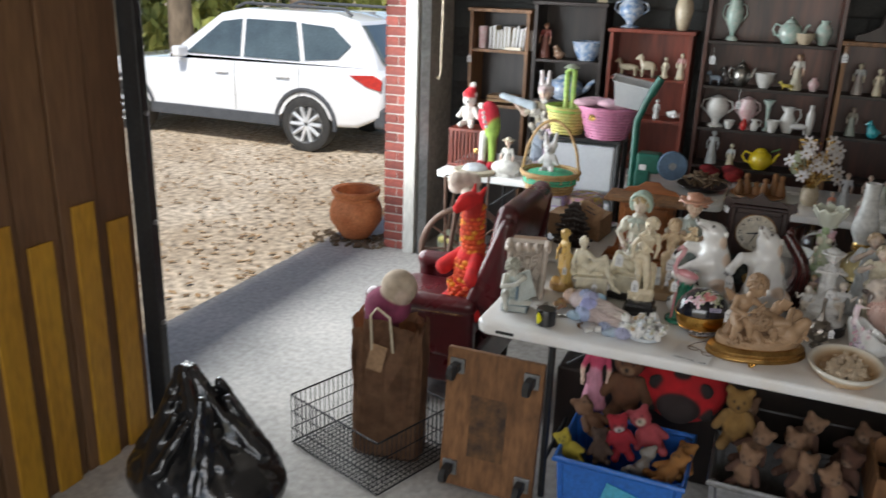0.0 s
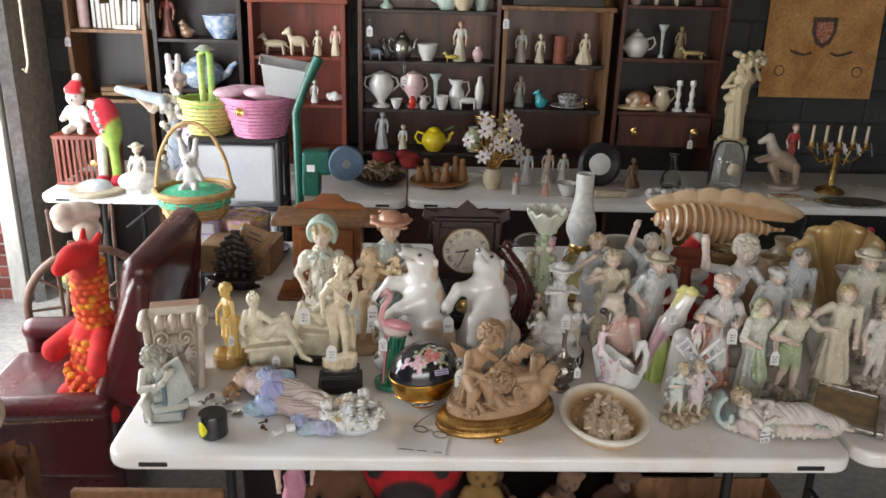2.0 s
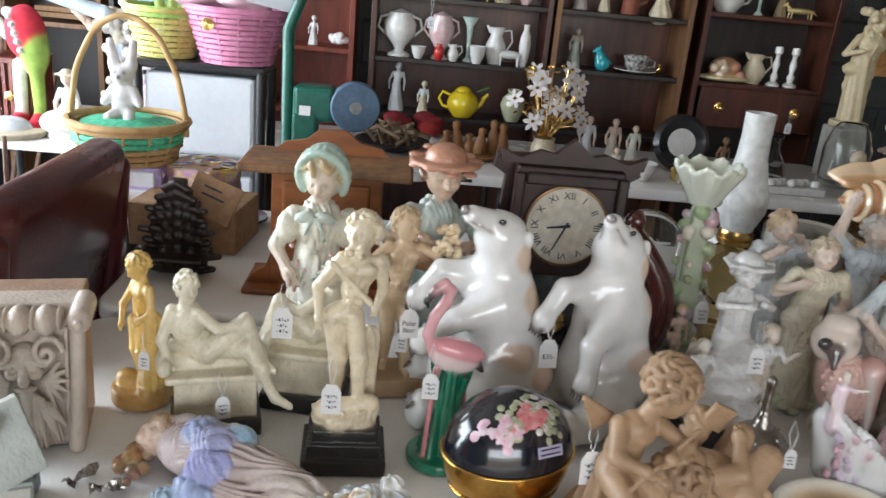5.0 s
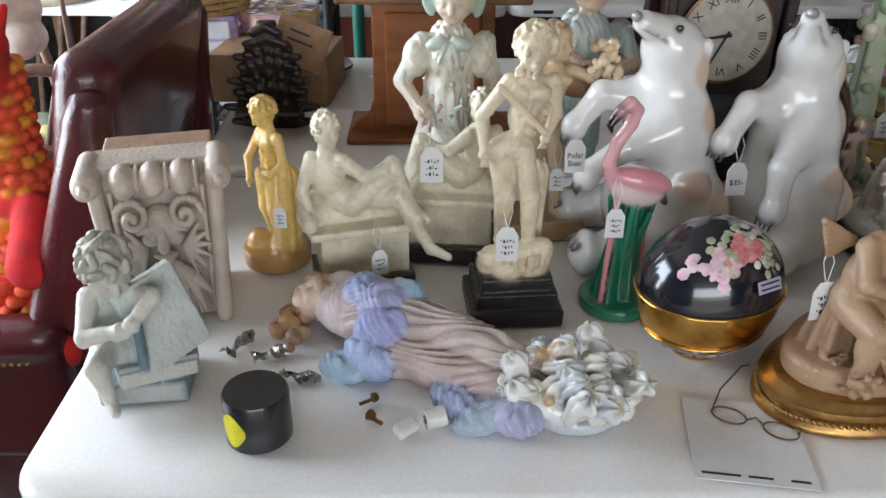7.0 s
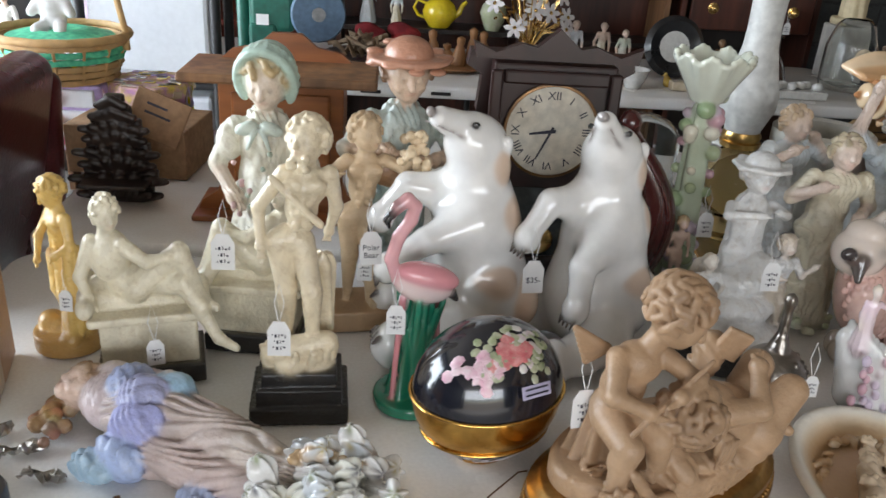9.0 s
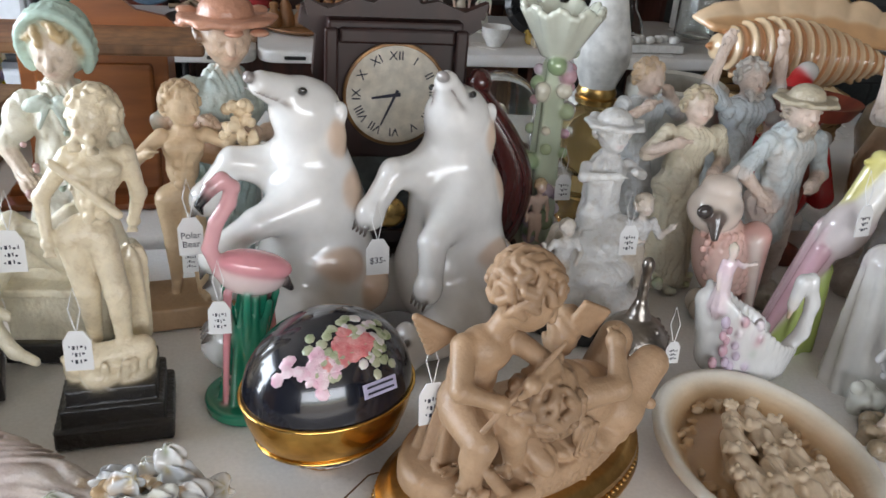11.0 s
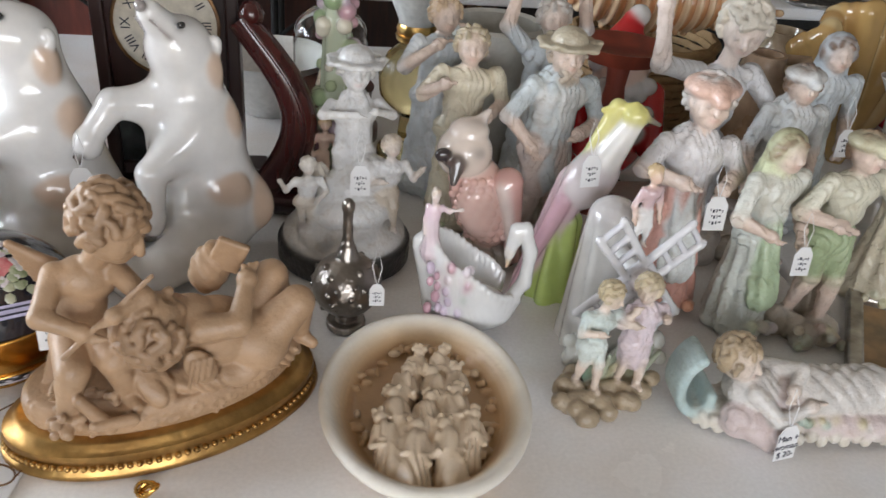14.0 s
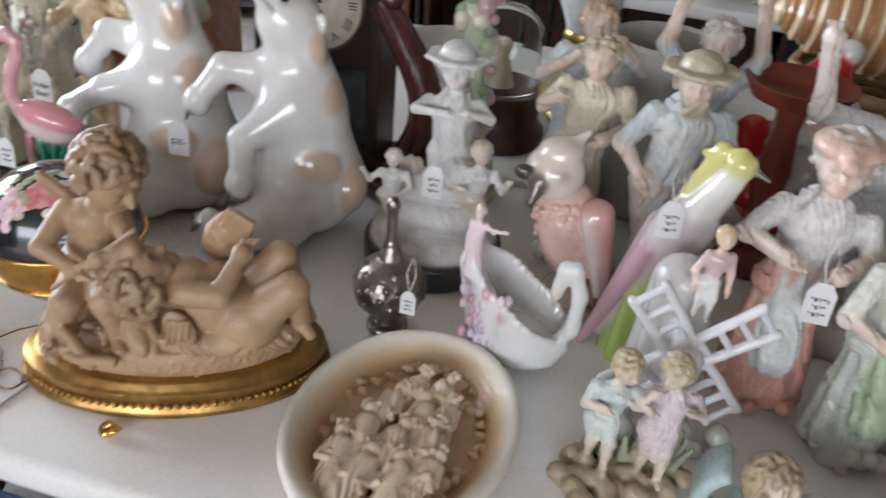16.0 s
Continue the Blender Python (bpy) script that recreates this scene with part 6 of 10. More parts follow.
for px, py, k in ((-0.046, -0.06, 1), (-0.014, -0.074, 1.1), (0.02, -0.07, 1.05), (0.048, -0.05, 0.9), (-0.034, -0.02, 1), (0.0, -0.026, 1), (0.034, -0.014, 1), (-0.024, 0.022, 0.95), (0.012, 0.02, 0.95), (0.038, 0.03, 0.8), (-0.008, 0.058, 0.8), (0.02, 0.062, 0.8)):
    w = R.uniform(-0.008, 0.008)
    c.fold = (0.0026, 560, "y")
    c.limb((px - w, py - 0.036 * k, 0.018), (px, py + 0.006, 0.032), 0.0175 * k, 0.0125 * k, FC, 0.002)
    c.fold = None
    c.limb((px - 0.008 * k, py + 0.006, 0.036), (px + 0.012 * k, py - 0.026 * k, 0.036), 0.0048, 0.0036, (0.64, 0.5, 0.34), 0.001)
    c.ball((px + w * 0.6, py + 0.021 * k, 0.038), 0.0084 * k, FC, 0.001)
    for i in range(7):
        a = R.uniform(0.2, 3.0)
        c.ball((px + w * 0.6 + 0.0095 * k * math.cos(a), py + 0.021 * k + 0.0085 * k * math.sin(a), 0.039 + R.uniform(-0.004, 0.006)), 0.0035, (0.6, 0.47, 0.32), 0.0006)
    for s in (-1, 1):
        e = (px + s * 0.014 * k, py - 0.014 + R.uniform(-0.006, 0.006), 0.034)
        c.limb((px + s * 0.01 * k, py + 0.008, 0.033), e, 0.0044, 0.0038, FC, 0.001)
        c.limb(e, (px + s * R.uniform(-0.006, 0.012), py - 0.016 + R.uniform(-0.01, 0.006), 0.04), 0.0036, 0.003, FC, 0.001)
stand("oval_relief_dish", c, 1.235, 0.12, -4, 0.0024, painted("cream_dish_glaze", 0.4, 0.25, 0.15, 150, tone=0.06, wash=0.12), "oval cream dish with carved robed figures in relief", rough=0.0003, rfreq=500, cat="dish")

# ---- pottery and small goods ----
def paint(name, c1, c2=None, rough=0.2, coat=0.5, scale=30, metal=0.0):
    return surf(name, c1, c2, scale, rough, metal, bump=0.05, bscale=90, coat=coat, fine=0.1)


WPORC = paint("white_porcelain", (0.74, 0.73, 0.70), (0.66, 0.65, 0.62))
CPORC = paint("cream_pottery", (0.66, 0.57, 0.42), (0.56, 0.46, 0.32))
PINKP = paint("pink_porcelain", (0.66, 0.40, 0.42), (0.72, 0.6, 0.58))
REDP = paint("red_glaze", (0.55, 0.03, 0.02), (0.4, 0.02, 0.02))
TEALP = paint("teal_glaze", (0.03, 0.34, 0.42), (0.06, 0.24, 0.32))
MINT = paint("mint_glaze", (0.38, 0.56, 0.50), (0.6, 0.66, 0.6))
LEMON = paint("lemon_glaze", (0.80, 0.62, 0.02), (0.72, 0.52, 0.02))
BLUEP = paint("blue_white_porcelain", (0.62, 0.66, 0.72), (0.16, 0.28, 0.5))
TERRA = surf("terracotta", (0.62, 0.22, 0.08), (0.50, 0.15, 0.05), 9, 0.8, bump=0.2)
SILVER = surf("tarnished_silver", (0.5, 0.48, 0.45), (0.25, 0.23, 0.2), 20, 0.3, 0.95)
BRONZE = surf("bronze", (0.25, 0.14, 0.06), (0.12, 0.07, 0.04), 20, 0.4, 0.8)
GREENM = surf("green_enamel", (0.012, 0.12, 0.085), (0.01, 0.085, 0.06), 9, 0.35)
WICKER = surf("wicker", (0.55, 0.36, 0.16), (0.42, 0.26, 0.1), 30, 0.7)
PINKW = surf("pink_wicker", (0.66, 0.26, 0.42), (0.58, 0.2, 0.34), 30, 0.6)
EGRASS = surf("green_grass_paper", (0.05, 0.42, 0.26), (0.12, 0.55, 0.3), 60, 0.6)
LILACP = surf("lilac_plastic", (0.48, 0.38, 0.66), (0.42, 0.33, 0.6), 5, 0.4, bump=0.05)
DOTS = surf("patchwork_paper", (0.72, 0.58, 0.12), (0.6, 0.32, 0.55), 42, 0.5, bump=0.0)
GOLDCLOTH = surf("gold_curtain", (0.6, 0.36, 0.06), (0.45, 0.25, 0.04), 6, 0.7, stretch=(6, 1, 0.3), sheen=0.3)


def vase(m, h, r, mat, label, shape=0, group=""):
    prof = {0: [(0, 0), (0.5, 0), (0.55, 0.03), (0.8, 0.25), (1, 0.5), (0.85, 0.72), (0.45, 0.88), (0.55, 1.0), (0.48, 1.0), (0.38, 0.88), (0.3, 0.8), (0, 0.8)],
            1: [(0, 0), (0.62, 0), (0.6, 0.04), (0.22, 0.1), (0.26, 0.5), (0.42, 0.8), (1, 1.0), (0.92, 1.0), (0.36, 0.82), (0, 0.6)],
            2: [(0, 0), (0.7, 0), (0.72, 0.05), (0.3, 0.12), (0.4, 0.22), (0.95, 0.45), (1, 0.7), (0.7, 0.86), (0.75, 0.92), (0.3, 0.97), (0.1, 1.0), (0, 1.0)],
            3: [(0, 0), (0.95, 0), (1, 0.03), (0.98, 0.95), (1.03, 1.0), (0.92, 1.0), (0.88, 0.3), (0, 0.25)]}[shape]
    t = thing("vase", m, label, "vase", group)
    part("body", lathe([(a * r, b * h) for a, b in prof], 24), mat, t, smooth=60)
    if shape == 2:
        for s in (-1, 1):
            part("handle", tube([(s * r * 0.9, 0, h * 0.45), (s * r * 1.35, 0, h * 0.6), (s * r * 1.2, 0, h * 0.8), (s * r * 0.7, 0, h * 0.86)], r * 0.09, 8), mat, t, smooth=60)
    return t


def teapot(m, h, r, mat, label, name="teapot", lidmat=None, knob=True):
    t = thing(name, m, label, name)
    part("body", lathe([(0, 0), (0.55 * r, 0), (0.6 * r, 0.03 * h), (0.95 * r, 0.25 * h), (r, 0.42 * h), (0.85 * r, 0.62 * h), (0.5 * r, 0.76 * h), (0, 0.78 * h)], 28), mat, t, smooth=60)
    lid = part("lid", lathe([(0.52 * r, 0.76 * h), (0.5 * r, 0.8 * h), (0.25 * r, 0.88 * h), (0, 0.9 * h)], 24), lidmat or mat, t, smooth=60)
    if knob:
        part("knob", lathe([(0, 0.88 * h), (0.12 * r, 0.92 * h), (0.14 * r, 0.96 * h), (0, h)], 12), lidmat or mat, lid, smooth=60)
    part("spout", tube([(r * 0.8, 0, 0.3 * h), (r * 1.15, 0, 0.42 * h), (r * 1.3, 0, 0.6 * h), (r * 1.55, 0, 0.72 * h)], r * 0.2, 10, r_end=r * 0.1), mat, t, smooth=60)
    part("handle", tube([(-r * 0.8, 0, 0.62 * h), (-r * 1.3, 0, 0.7 * h), (-r * 1.5, 0, 0.5 * h), (-r * 1.25, 0, 0.3 * h), (-r * 0.9, 0, 0.25 * h)], r * 0.09, 8), mat, t, smooth=60)
    return t


def pitcher(m, h, r, mat, label):
    t = thing("pitcher", m, label, "pitcher")
    part("body", lathe([(0, 0), (0.6 * r, 0), (0.65 * r, 0.04 * h), (r, 0.35 * h), (0.9 * r, 0.55 * h), (0.55 * r, 0.78 * h), (0.75 * r, h), (0.66 * r, h), (0.45 * r, 0.78 * h), (0, 0.4 * h)], 24), mat, t, smooth=60)
    part("handle", tube([(r * 0.6, 0, 0.92 * h), (r * 1.3, 0, 0.95 * h), (r * 1.5, 0, 0.65 * h), (r * 0.95, 0, 0.35 * h)], r * 0.09, 8), mat, t, smooth=60)
    part("spout", tube([(-r * 0.5, 0, 0.88 * h), (-r * 0.95, 0, 1.04 * h)], r * 0.26, 8, r_end=r * 0.1), mat, t, smooth=60)
    return t


def bowl(m, h, r, mat, label, name="bowl"):
    t = thing(name, m, label, name)
    part("body", lathe([(0, 0), (0.5 * r, 0), (0.52 * r, 0.06 * h), (0.85 * r, 0.5 * h), (0.95 * r, 0.9 * h), (1.04 * r, h), (0.9 * r, 0.92 * h), (0.78 * r, 0.5 * h), (0, 0.15 * h)], 30), mat, t, smooth=60)
    return t


def cup_and_saucer(m, r, mat, label):
    s = thing("saucer", m, "white saucer under a patterned cup", "saucer")
    part("plate", lathe([(0, 0), (0.6 * r, 0), (1.6 * r, 0.25 * r), (1.6 * r, 0.3 * r), (0.6 * r, 0.08 * r), (0, 0.08 * r)], 28), WPORC, s, smooth=60)
    t = thing("teacup", m @ Matrix.Translation((0, 0, 0.09 * r)), label, "cup")
    part("body", lathe([(0, 0), (0.5 * r, 0), (0.85 * r, 0.5 * r), (r, 1.2 * r), (0.93 * r, 1.2 * r), (0.75 * r, 0.5 * r), (0, 0.2 * r)], 26), mat, t, smooth=60)
    part("handle", tube([(r * 0.9, 0, r), (r * 1.45, 0, r * 0.95), (r * 1.4, 0, r * 0.5), (r * 0.8, 0, r * 0.4)], r * 0.1, 8), mat, t, smooth=60)


def candlestick(m, h, r, mat, label):
    t = thing("candlestick", m, label, "candlestick", "candlesticks")
    part("base", lathe([(0, 0), (r, 0), (r, 0.05 * h), (0.5 * r, 0.12 * h), (0, 0.12 * h)], 20), mat, t, smooth=50)
    part("stem", lathe([(0.4 * r, 0.12 * h), (0.6 * r, 0.25 * h), (0.3 * r, 0.35 * h), (0.55 * r, 0.55 * h), (0.3 * r, 0.72 * h), (0.35 * r, 0.8 * h)], 20), mat, t, smooth=60)
    part("socket", lathe([(0.35 * r, 0.8 * h), (0.62 * r, 0.84 * h), (0.55 * r, h), (0.4 * r, h), (0.3 * r, 0.88 * h), (0, 0.86 * h)], 20), mat, t, smooth=50)


def little_person(x, y, z, h, label, skin, top, low, mat=None, skirt=0.17, rot=0, **kw):
    c = Clay(0.005)
    kw.setdefault("haircol", tuple(v * 0.75 for v in skin))
    person(c, h * 0.95, R, (0, 0, h * 0.05), skin, top=top, low=low, skirt=skirt, child=h < 0.17, curls=12, **kw)
    c.disc((0, 0, h * 0.03), h * 0.17, h * 0.03, low, 0.002)
    return clay_thing("figurine", c, max(h / 42, 0.0032), mat or BISQUE, pose(x, y, z, 0, 0, rot), label, "figurine", "small figurines on the shelves")


def animal(x, y, z, h, l, col, label, rot=0, seat=False, mat=None, name="animal_figurine"):
    c = Clay(h * 0.08)
    if seat:
        c.ball((0.1 * l, 0, h * 0.3), (l * 0.32, l * 0.28, h * 0.32), col)
        c.ball((-0.02 * l, 0, h * 0.55), (l * 0.22, l * 0.2, h * 0.25), col)
    else:
        c.ball((0, 0, h * 0.5), (l * 0.42, l * 0.2, h * 0.2), col)
        for sx in (-0.28, 0.28):
            for sy in (-0.1, 0.1):
                c.limb((sx * l, sy * l, h * 0.42), (sx * l * 1.05, sy * l, h * 0.03), h * 0.07, h * 0.05, col)
        c.limb((-0.3 * l, 0, h * 0.55), (-0.42 * l, 0, h * 0.8), h * 0.11, h * 0.09, col)
    hx = -0.12 * l if seat else -0.45 * l
    c.ball((hx, 0, h * 0.84), (h * 0.15, h * 0.12, h * 0.13), col)
    c.limb((hx, 0, h * 0.82), (hx - h * 0.2, 0, h * 0.76), h * 0.08, h * 0.05, col)
    for s in (-1, 1):
        c.limb((hx + 0.03 * h, s * h * 0.07, h * 0.93), (hx + 0.05 * h, s * h * 0.1, h * 1.0), h * 0.035, h * 0.02, col)
    c.limb((0.36 * l, 0, h * 0.45), (0.5 * l, 0, h * 0.3), h * 0.05, h * 0.03, col)
    return clay_thing(name, c, max(h / 36, 0.0032), mat or GLAZE, pose(x, y, z, 0, 0, rot), label, "figurine", "small figurines on the shelves")


# ---- bookcases along the back wall ----
YF, YB = 2.985, 3.235


def SX(px):
    return 0.72 + (0.404 + (px - 636) * 0.003176 - 0.72) * 1.018


def SZ(z):
    return 1.89 - (1.89 - z) * 1.018


def bookcase(x0, x1, top, shelves, mat, backmat, label, bottom=0.0, sidemat=None, th=0.024, yf=YF):
    d = YB - yf
    t = thing("bookcase", pose((x0 + x1) / 2, yf + d / 2, bottom), label, "bookcase", "bookcases along the back wall")
    w, h = x1 - x0, top - bottom
    for s in (-1, 1):
        part("side_panel", bbox((s * (w / 2 - th / 2), 0, h / 2), (th, d, h), 0.002), sidemat or mat, t)
    part("back_panel", bbox((0, d / 2 - 0.006, h / 2), (w - 2 * th - 0.002, 0.01, h - 0.01)), backmat, t)
    part("top_panel", bbox((0, -0.004, h + 0.013), (w + 0.03, d + 0.012, 0.026), 0.004), sidemat or mat, t)
    for z in shelves:
        part("shelf", bbox((0, -0.004, z - bottom - 0.011), (w - 2 * th - 0.002, d - 0.022, 0.02), 0.002), mat, t)
    return t


Z1, Z2, Z3, Z4 = SZ(1.632), SZ(1.351), SZ(1.081), SZ(0.832)
bookcase(SX(130), SX(268), 1.735, (SZ(1.485), SZ(1.1)), OAK, DARKWOOD, "worn oak shelf unit holding old books")
bookcase(SX(278), SX(432), 1.80, (SZ(1.445), SZ(1.17)), DARKWOOD, DARKWOOD, "black shelf unit with scalloped sides")
bookcase(SX(444), SX(612), SZ(1.65), (SZ(1.364), SZ(1.096), 0.8), REDWOOD, REDWOOD, "red-stained wooden bookcase")
bookcase(SX(634), SX(884), 2.3, (1.95, Z1, Z2, Z3, Z4), DARKWOOD, MAHOGANY, "tall dark mahogany bookcase filled with porcelain", sidemat=MAHOGANY)
bookcase(SX(889), SX(1082), SZ(1.645), (SZ(1.353), SZ(1.098), 0.8), DARKWOOD, MAHOGANY, "dark bookcase with oak-edged sides", sidemat=OAK)
bookcase(SX(1097), SX(1290), 2.2, (1.98, SZ(1.69), SZ(1.401), SZ(1.097)), MAHOGANY, DARKWOOD, "dark mahogany bookcase with a drawer")
drw = thing("drawer", pose((SX(1097) + SX(1290)) / 2, YF - 0.012, SZ(0.89)), "mahogany drawer front with brass knobs", "drawer")
part("front", bbox((0, 0, 0.1), (0.55, 0.02, 0.185), 0.006), MAHOGANY, drw)
for s in (-1, 1):
    part("knob", lathe([(0.0, 0), (0.024, 0), (0.024, 0.004), (0.009, 0.008), (0.009, 0.018), (0.017, 0.026), (0.012, 0.034), (0, 0.036)], 18), BRASS, drw, "round brass knob", 50, pose(s * 0.18, -0.01, 0.1, 90))
price_tag(SX(1240), YF - 0.06, SZ(0.95), size=0.05, string=0.05)
price_tag(SX(655), YF - 0.03, SZ(1.54), size=0.055, string=0.06)
price_tag(SX(892), YF - 0.03, SZ(1.60), size=0.055, string=0.06)
price_tag(SX(716), YF - 0.03, SZ(1.27), size=0.05, string=0.12)
price_tag(SX(135), YF - 0.03, SZ(1.44), size=0.05, string=0.03)
YS = YF + 0.09
# oak unit: books and a pink vase
vase(pose(SX(153), YS, SZ(1.485)), 0.155, 0.032, PINKP, "tall pink vase on the book shelf", 3)
bx = SX(172)
for i in range(13):
    w, h = R.uniform(0.014, 0.028), R.uniform(0.13, 0.17)
    col = R.choice([(0.42, 0.32, 0.16), (0.12, 0.06, 0.04), (0.5, 0.42, 0.25), (0.05, 0.05, 0.05), (0.34, 0.22, 0.08), (0.55, 0.5, 0.38)])
    b = thing("book", pose(bx + w / 2, YS + 0.01, SZ(1.485), 0, 5 if i > 5 else 0), "worn old hardback book standing upright", "book", "old books")
    cm = surf("book_cloth_%d" % (int(col[0] * 100)), col, None, 12, 0.8)
    part("cover", bbox((0, 0, h / 2), (w, 0.11, h), 0.002), cm, b)
    part("page_block", bbox((0, -0.004, h / 2 + 0.0025), (w * 0.75, 0.106, h)), PAPER, b)
    bx += w + 0.003
b = thing("book", pose(SX(232), YS - 0.03, SZ(1.485) + 0.012), "cream book lying flat", "book", "old books")
part("cover", bbox((0, 0, 0), (0.12, 0.1, 0.024), 0.002), CPORC, b)
for zz in (1.115, 1.14):
    b = thing("book", pose(SX(210), YS, SZ(zz) + 0.014), "brown book lying in the oak unit", "book", "old books")
    part("cover", bbox((0, 0, 0), (0.22, 0.14, 0.022), 0.002), CARD, b)
# black unit
bowl(pose(SX(393), YS, SZ(1.445)), 0.13, 0.11, BLUEP, "blue and white floral bowl")
little_person(SX(298), YS, SZ(1.445), 0.24, "brown-haired doll in a dark red dress", (0.42, 0.22, 0.14), (0.25, 0.06, 0.05), (0.2, 0.07, 0.05), haircol=BROWNH)
animal(SX(330), YS - 0.03, SZ(1.445), 0.1, 0.12, (0.22, 0.13, 0.08), "small brown dog figurine", seat=True)
teapot(pose(SX(352), YS, SZ(1.17)), 0.2, 0.13, BLUEP, "large blue striped pumpkin teapot", knob=True)
# red case
for px, h, l in ((485, 0.12, 0.16), (525, 0.155, 0.12)):
    animal(SX(px), YS, SZ(1.364), h, l, (0.58, 0.50, 0.36), "cream carved camel figurine")
little_person(SX(560), YS, SZ(1.364), 0.14, "cream seated figurine", CREAM, CREAM, CREAM)
little_person(SX(592), YS, SZ(1.364), 0.17, "cream and pink lady figurine", CREAM, ROSE, CREAM)
little_person(SX(552), YS, SZ(1.096), 0.13, "white angel figurine", WHITE, WHITE, WHITE)
c = Clay(0.004)
for i in range(12):
    c.ball((R.uniform(-0.035, 0.035), R.uniform(-0.03, 0.03), 0.015 + 0.05 * R.random()), 0.018, WHITE)
clay_thing("porcelain_flower", c, 0.0035, GLAZE, pose(SX(588), YS, SZ(1.096)), "white porcelain flower ornament", "ornament")
TOPR = SZ(1.65) + 0.028
vase(pose(SX(478), YS, TOPR), 0.2, 0.085, BLUEP, "blue and white ginger jar", 2)
vase(pose(SX(585), YS, TOPR), 0.25, 0.06, CPORC, "tall cream vase with dark sprigs")
card = thing("gilt_card", pose(SX(416), YS, 1.828, -12), "small gilt-edged card propped up", "card")
part("panel", bbox((0, 0, 0.06), (0.07, 0.006, 0.12), 0.002), CPORC, card)
# tall case
vase(pose(SX(683), YS, Z1), 0.27, 0.055, MINT, "pale green lidded urn with handles", 2)
teapot(pose(SX(790), YS, Z1), 0.17, 0.07, MINT, "pale teal teapot")
bowl(pose(SX(818), YS - 0.04, Z1), 0.07, 0.06, CPORC, "small cream sugar bowl")
vase(pose(SX(850), YS, Z1), 0.15, 0.05, MINT, "pale teal jar", 0)
animal(SX(663), YS - 0.02, Z2, 0.09, 0.09, (0.3, 0.36, 0.45), "small blue and white dog figurine")
animal(SX(680), YS + 0.03, Z2, 0.12, 0.1, (0.08, 0.07, 0.07), "small dark bird figurine", seat=True)
teapot(pose(SX(712), YS, Z2), 0.17, 0.055, SILVER, "tarnished silver coffee pot with a spout")
bowl(pose(SX(757), YS, Z2), 0.095, 0.062, WPORC, "white gravy boat", "sauceboat")
little_person(SX(815), YS, Z2, 0.225, "white cook figurine with a tan hat", (0.6, 0.42, 0.3), (0.68, 0.66, 0.6), (0.68, 0.64, 0.5), hat="cap", hatcol=(0.45, 0.28, 0.16))
animal(SX(800), YS - 0.06, Z2, 0.06, 0.09, (0.62, 0.5, 0.1), "small yellow figurine base")
vase(pose(SX(848), YS, Z2), 0.085, 0.035, PINKP, "small pink egg-shaped pot")
vase(pose(SX(674), YS, Z3), 0.21, 0.075, WPORC, "white lidded tureen with side handles", 2)
bowl(pose(SX(702), YS - 0.05, Z3), 0.055, 0.035, WPORC, "small white dish")
vase(pose(SX(733), YS, Z3), 0.215, 0.06, PINKP, "pink and white lidded chocolate pot", 2)
vase(pose(SX(731), YS - 0.07, Z3), 0.075, 0.025, REDP, "small red shaker")
pitcher(pose(SX(751), YS - 0.05, Z3), 0.075, 0.028, WPORC, "small white creamer")
vase(pose(SX(773), YS, Z3), 0.2, 0.04, MINT, "teal-edged trumpet vase", 1)
bowl(pose(SX(785), YS - 0.06, Z3), 0.08, 0.04, WPORC, "white floral sugar pot")
pitcher(pose(SX(812), YS, Z3), 0.165, 0.05, WPORC, "white porcelain pitcher")
animal(SX(832), YS - 0.03, Z3, 0.1, 0.14, WHITE, "white swan dish")
vase(pose(SX(853), YS - 0.02, Z3), 0.19, 0.028, WPORC, "slender white bottle vase")
little_person(SX(675), YS, Z4, 0.225, "pale grey robed lady figurine", GREYB, GREYB, GREYB)
little_person(SX(714), YS - 0.02, Z4, 0.15, "cream seated figurine", CREAM, GREYB, CREAM)
lemon = teapot(pose(SX(772), YS - 0.03, Z4), 0.16, 0.075, LEMON, "bright yellow lemon-shaped teapot", knob=False)
part("leaf", bbox((0.09, 0, 0.135), (0.06, 0.03, 0.006), 0.002, rot=(0, -25, 0)), surf("leaf_green", (0.1, 0.25, 0.06), None, 30, 0.4), lemon, "green leaf on the spout")
vase(pose(SX(845), YS - 0.04, Z4), 0.15, 0.06, paint("pale_green_vase", (0.45, 0.5, 0.3), (0.55, 0.55, 0.4)), "pale green melon vase")
# oak-edged case
ZB1, ZB2 = SZ(1.353), SZ(1.098)
little_person(SX(925), YS, ZB1, 0.19, "grey and rose lady figurine", CREAM, GREYB, (0.5, 0.45, 0.42))
little_person(SX(960), YS, ZB1, 0.165, "cream lady figurine with a raised hand", CREAM, CREAM, CREAM)
mug = thing("mug", pose(SX(997), YS, ZB1), "terracotta red relief mug", "mug")
part("body", lathe([(0, 0), (0.038, 0), (0.04, 0.005), (0.036, 0.14), (0.042, 0.155), (0.036, 0.155), (0.032, 0.02), (0, 0.02)], 24), surf("red_clay", (0.3, 0.09, 0.05), (0.2, 0.06, 0.035), 30, 0.6), mug, smooth=50)
part("handle", tube([(0.036, 0, 0.13), (0.07, 0, 0.12), (0.07, 0, 0.06), (0.036, 0, 0.04)], 0.006, 8), MATS["red_clay"], mug, smooth=50)
little_person(SX(1041), YS, ZB1, 0.175, "cream seated lady figurine", CREAM, CREAM, CREAM, skirt=0.3)
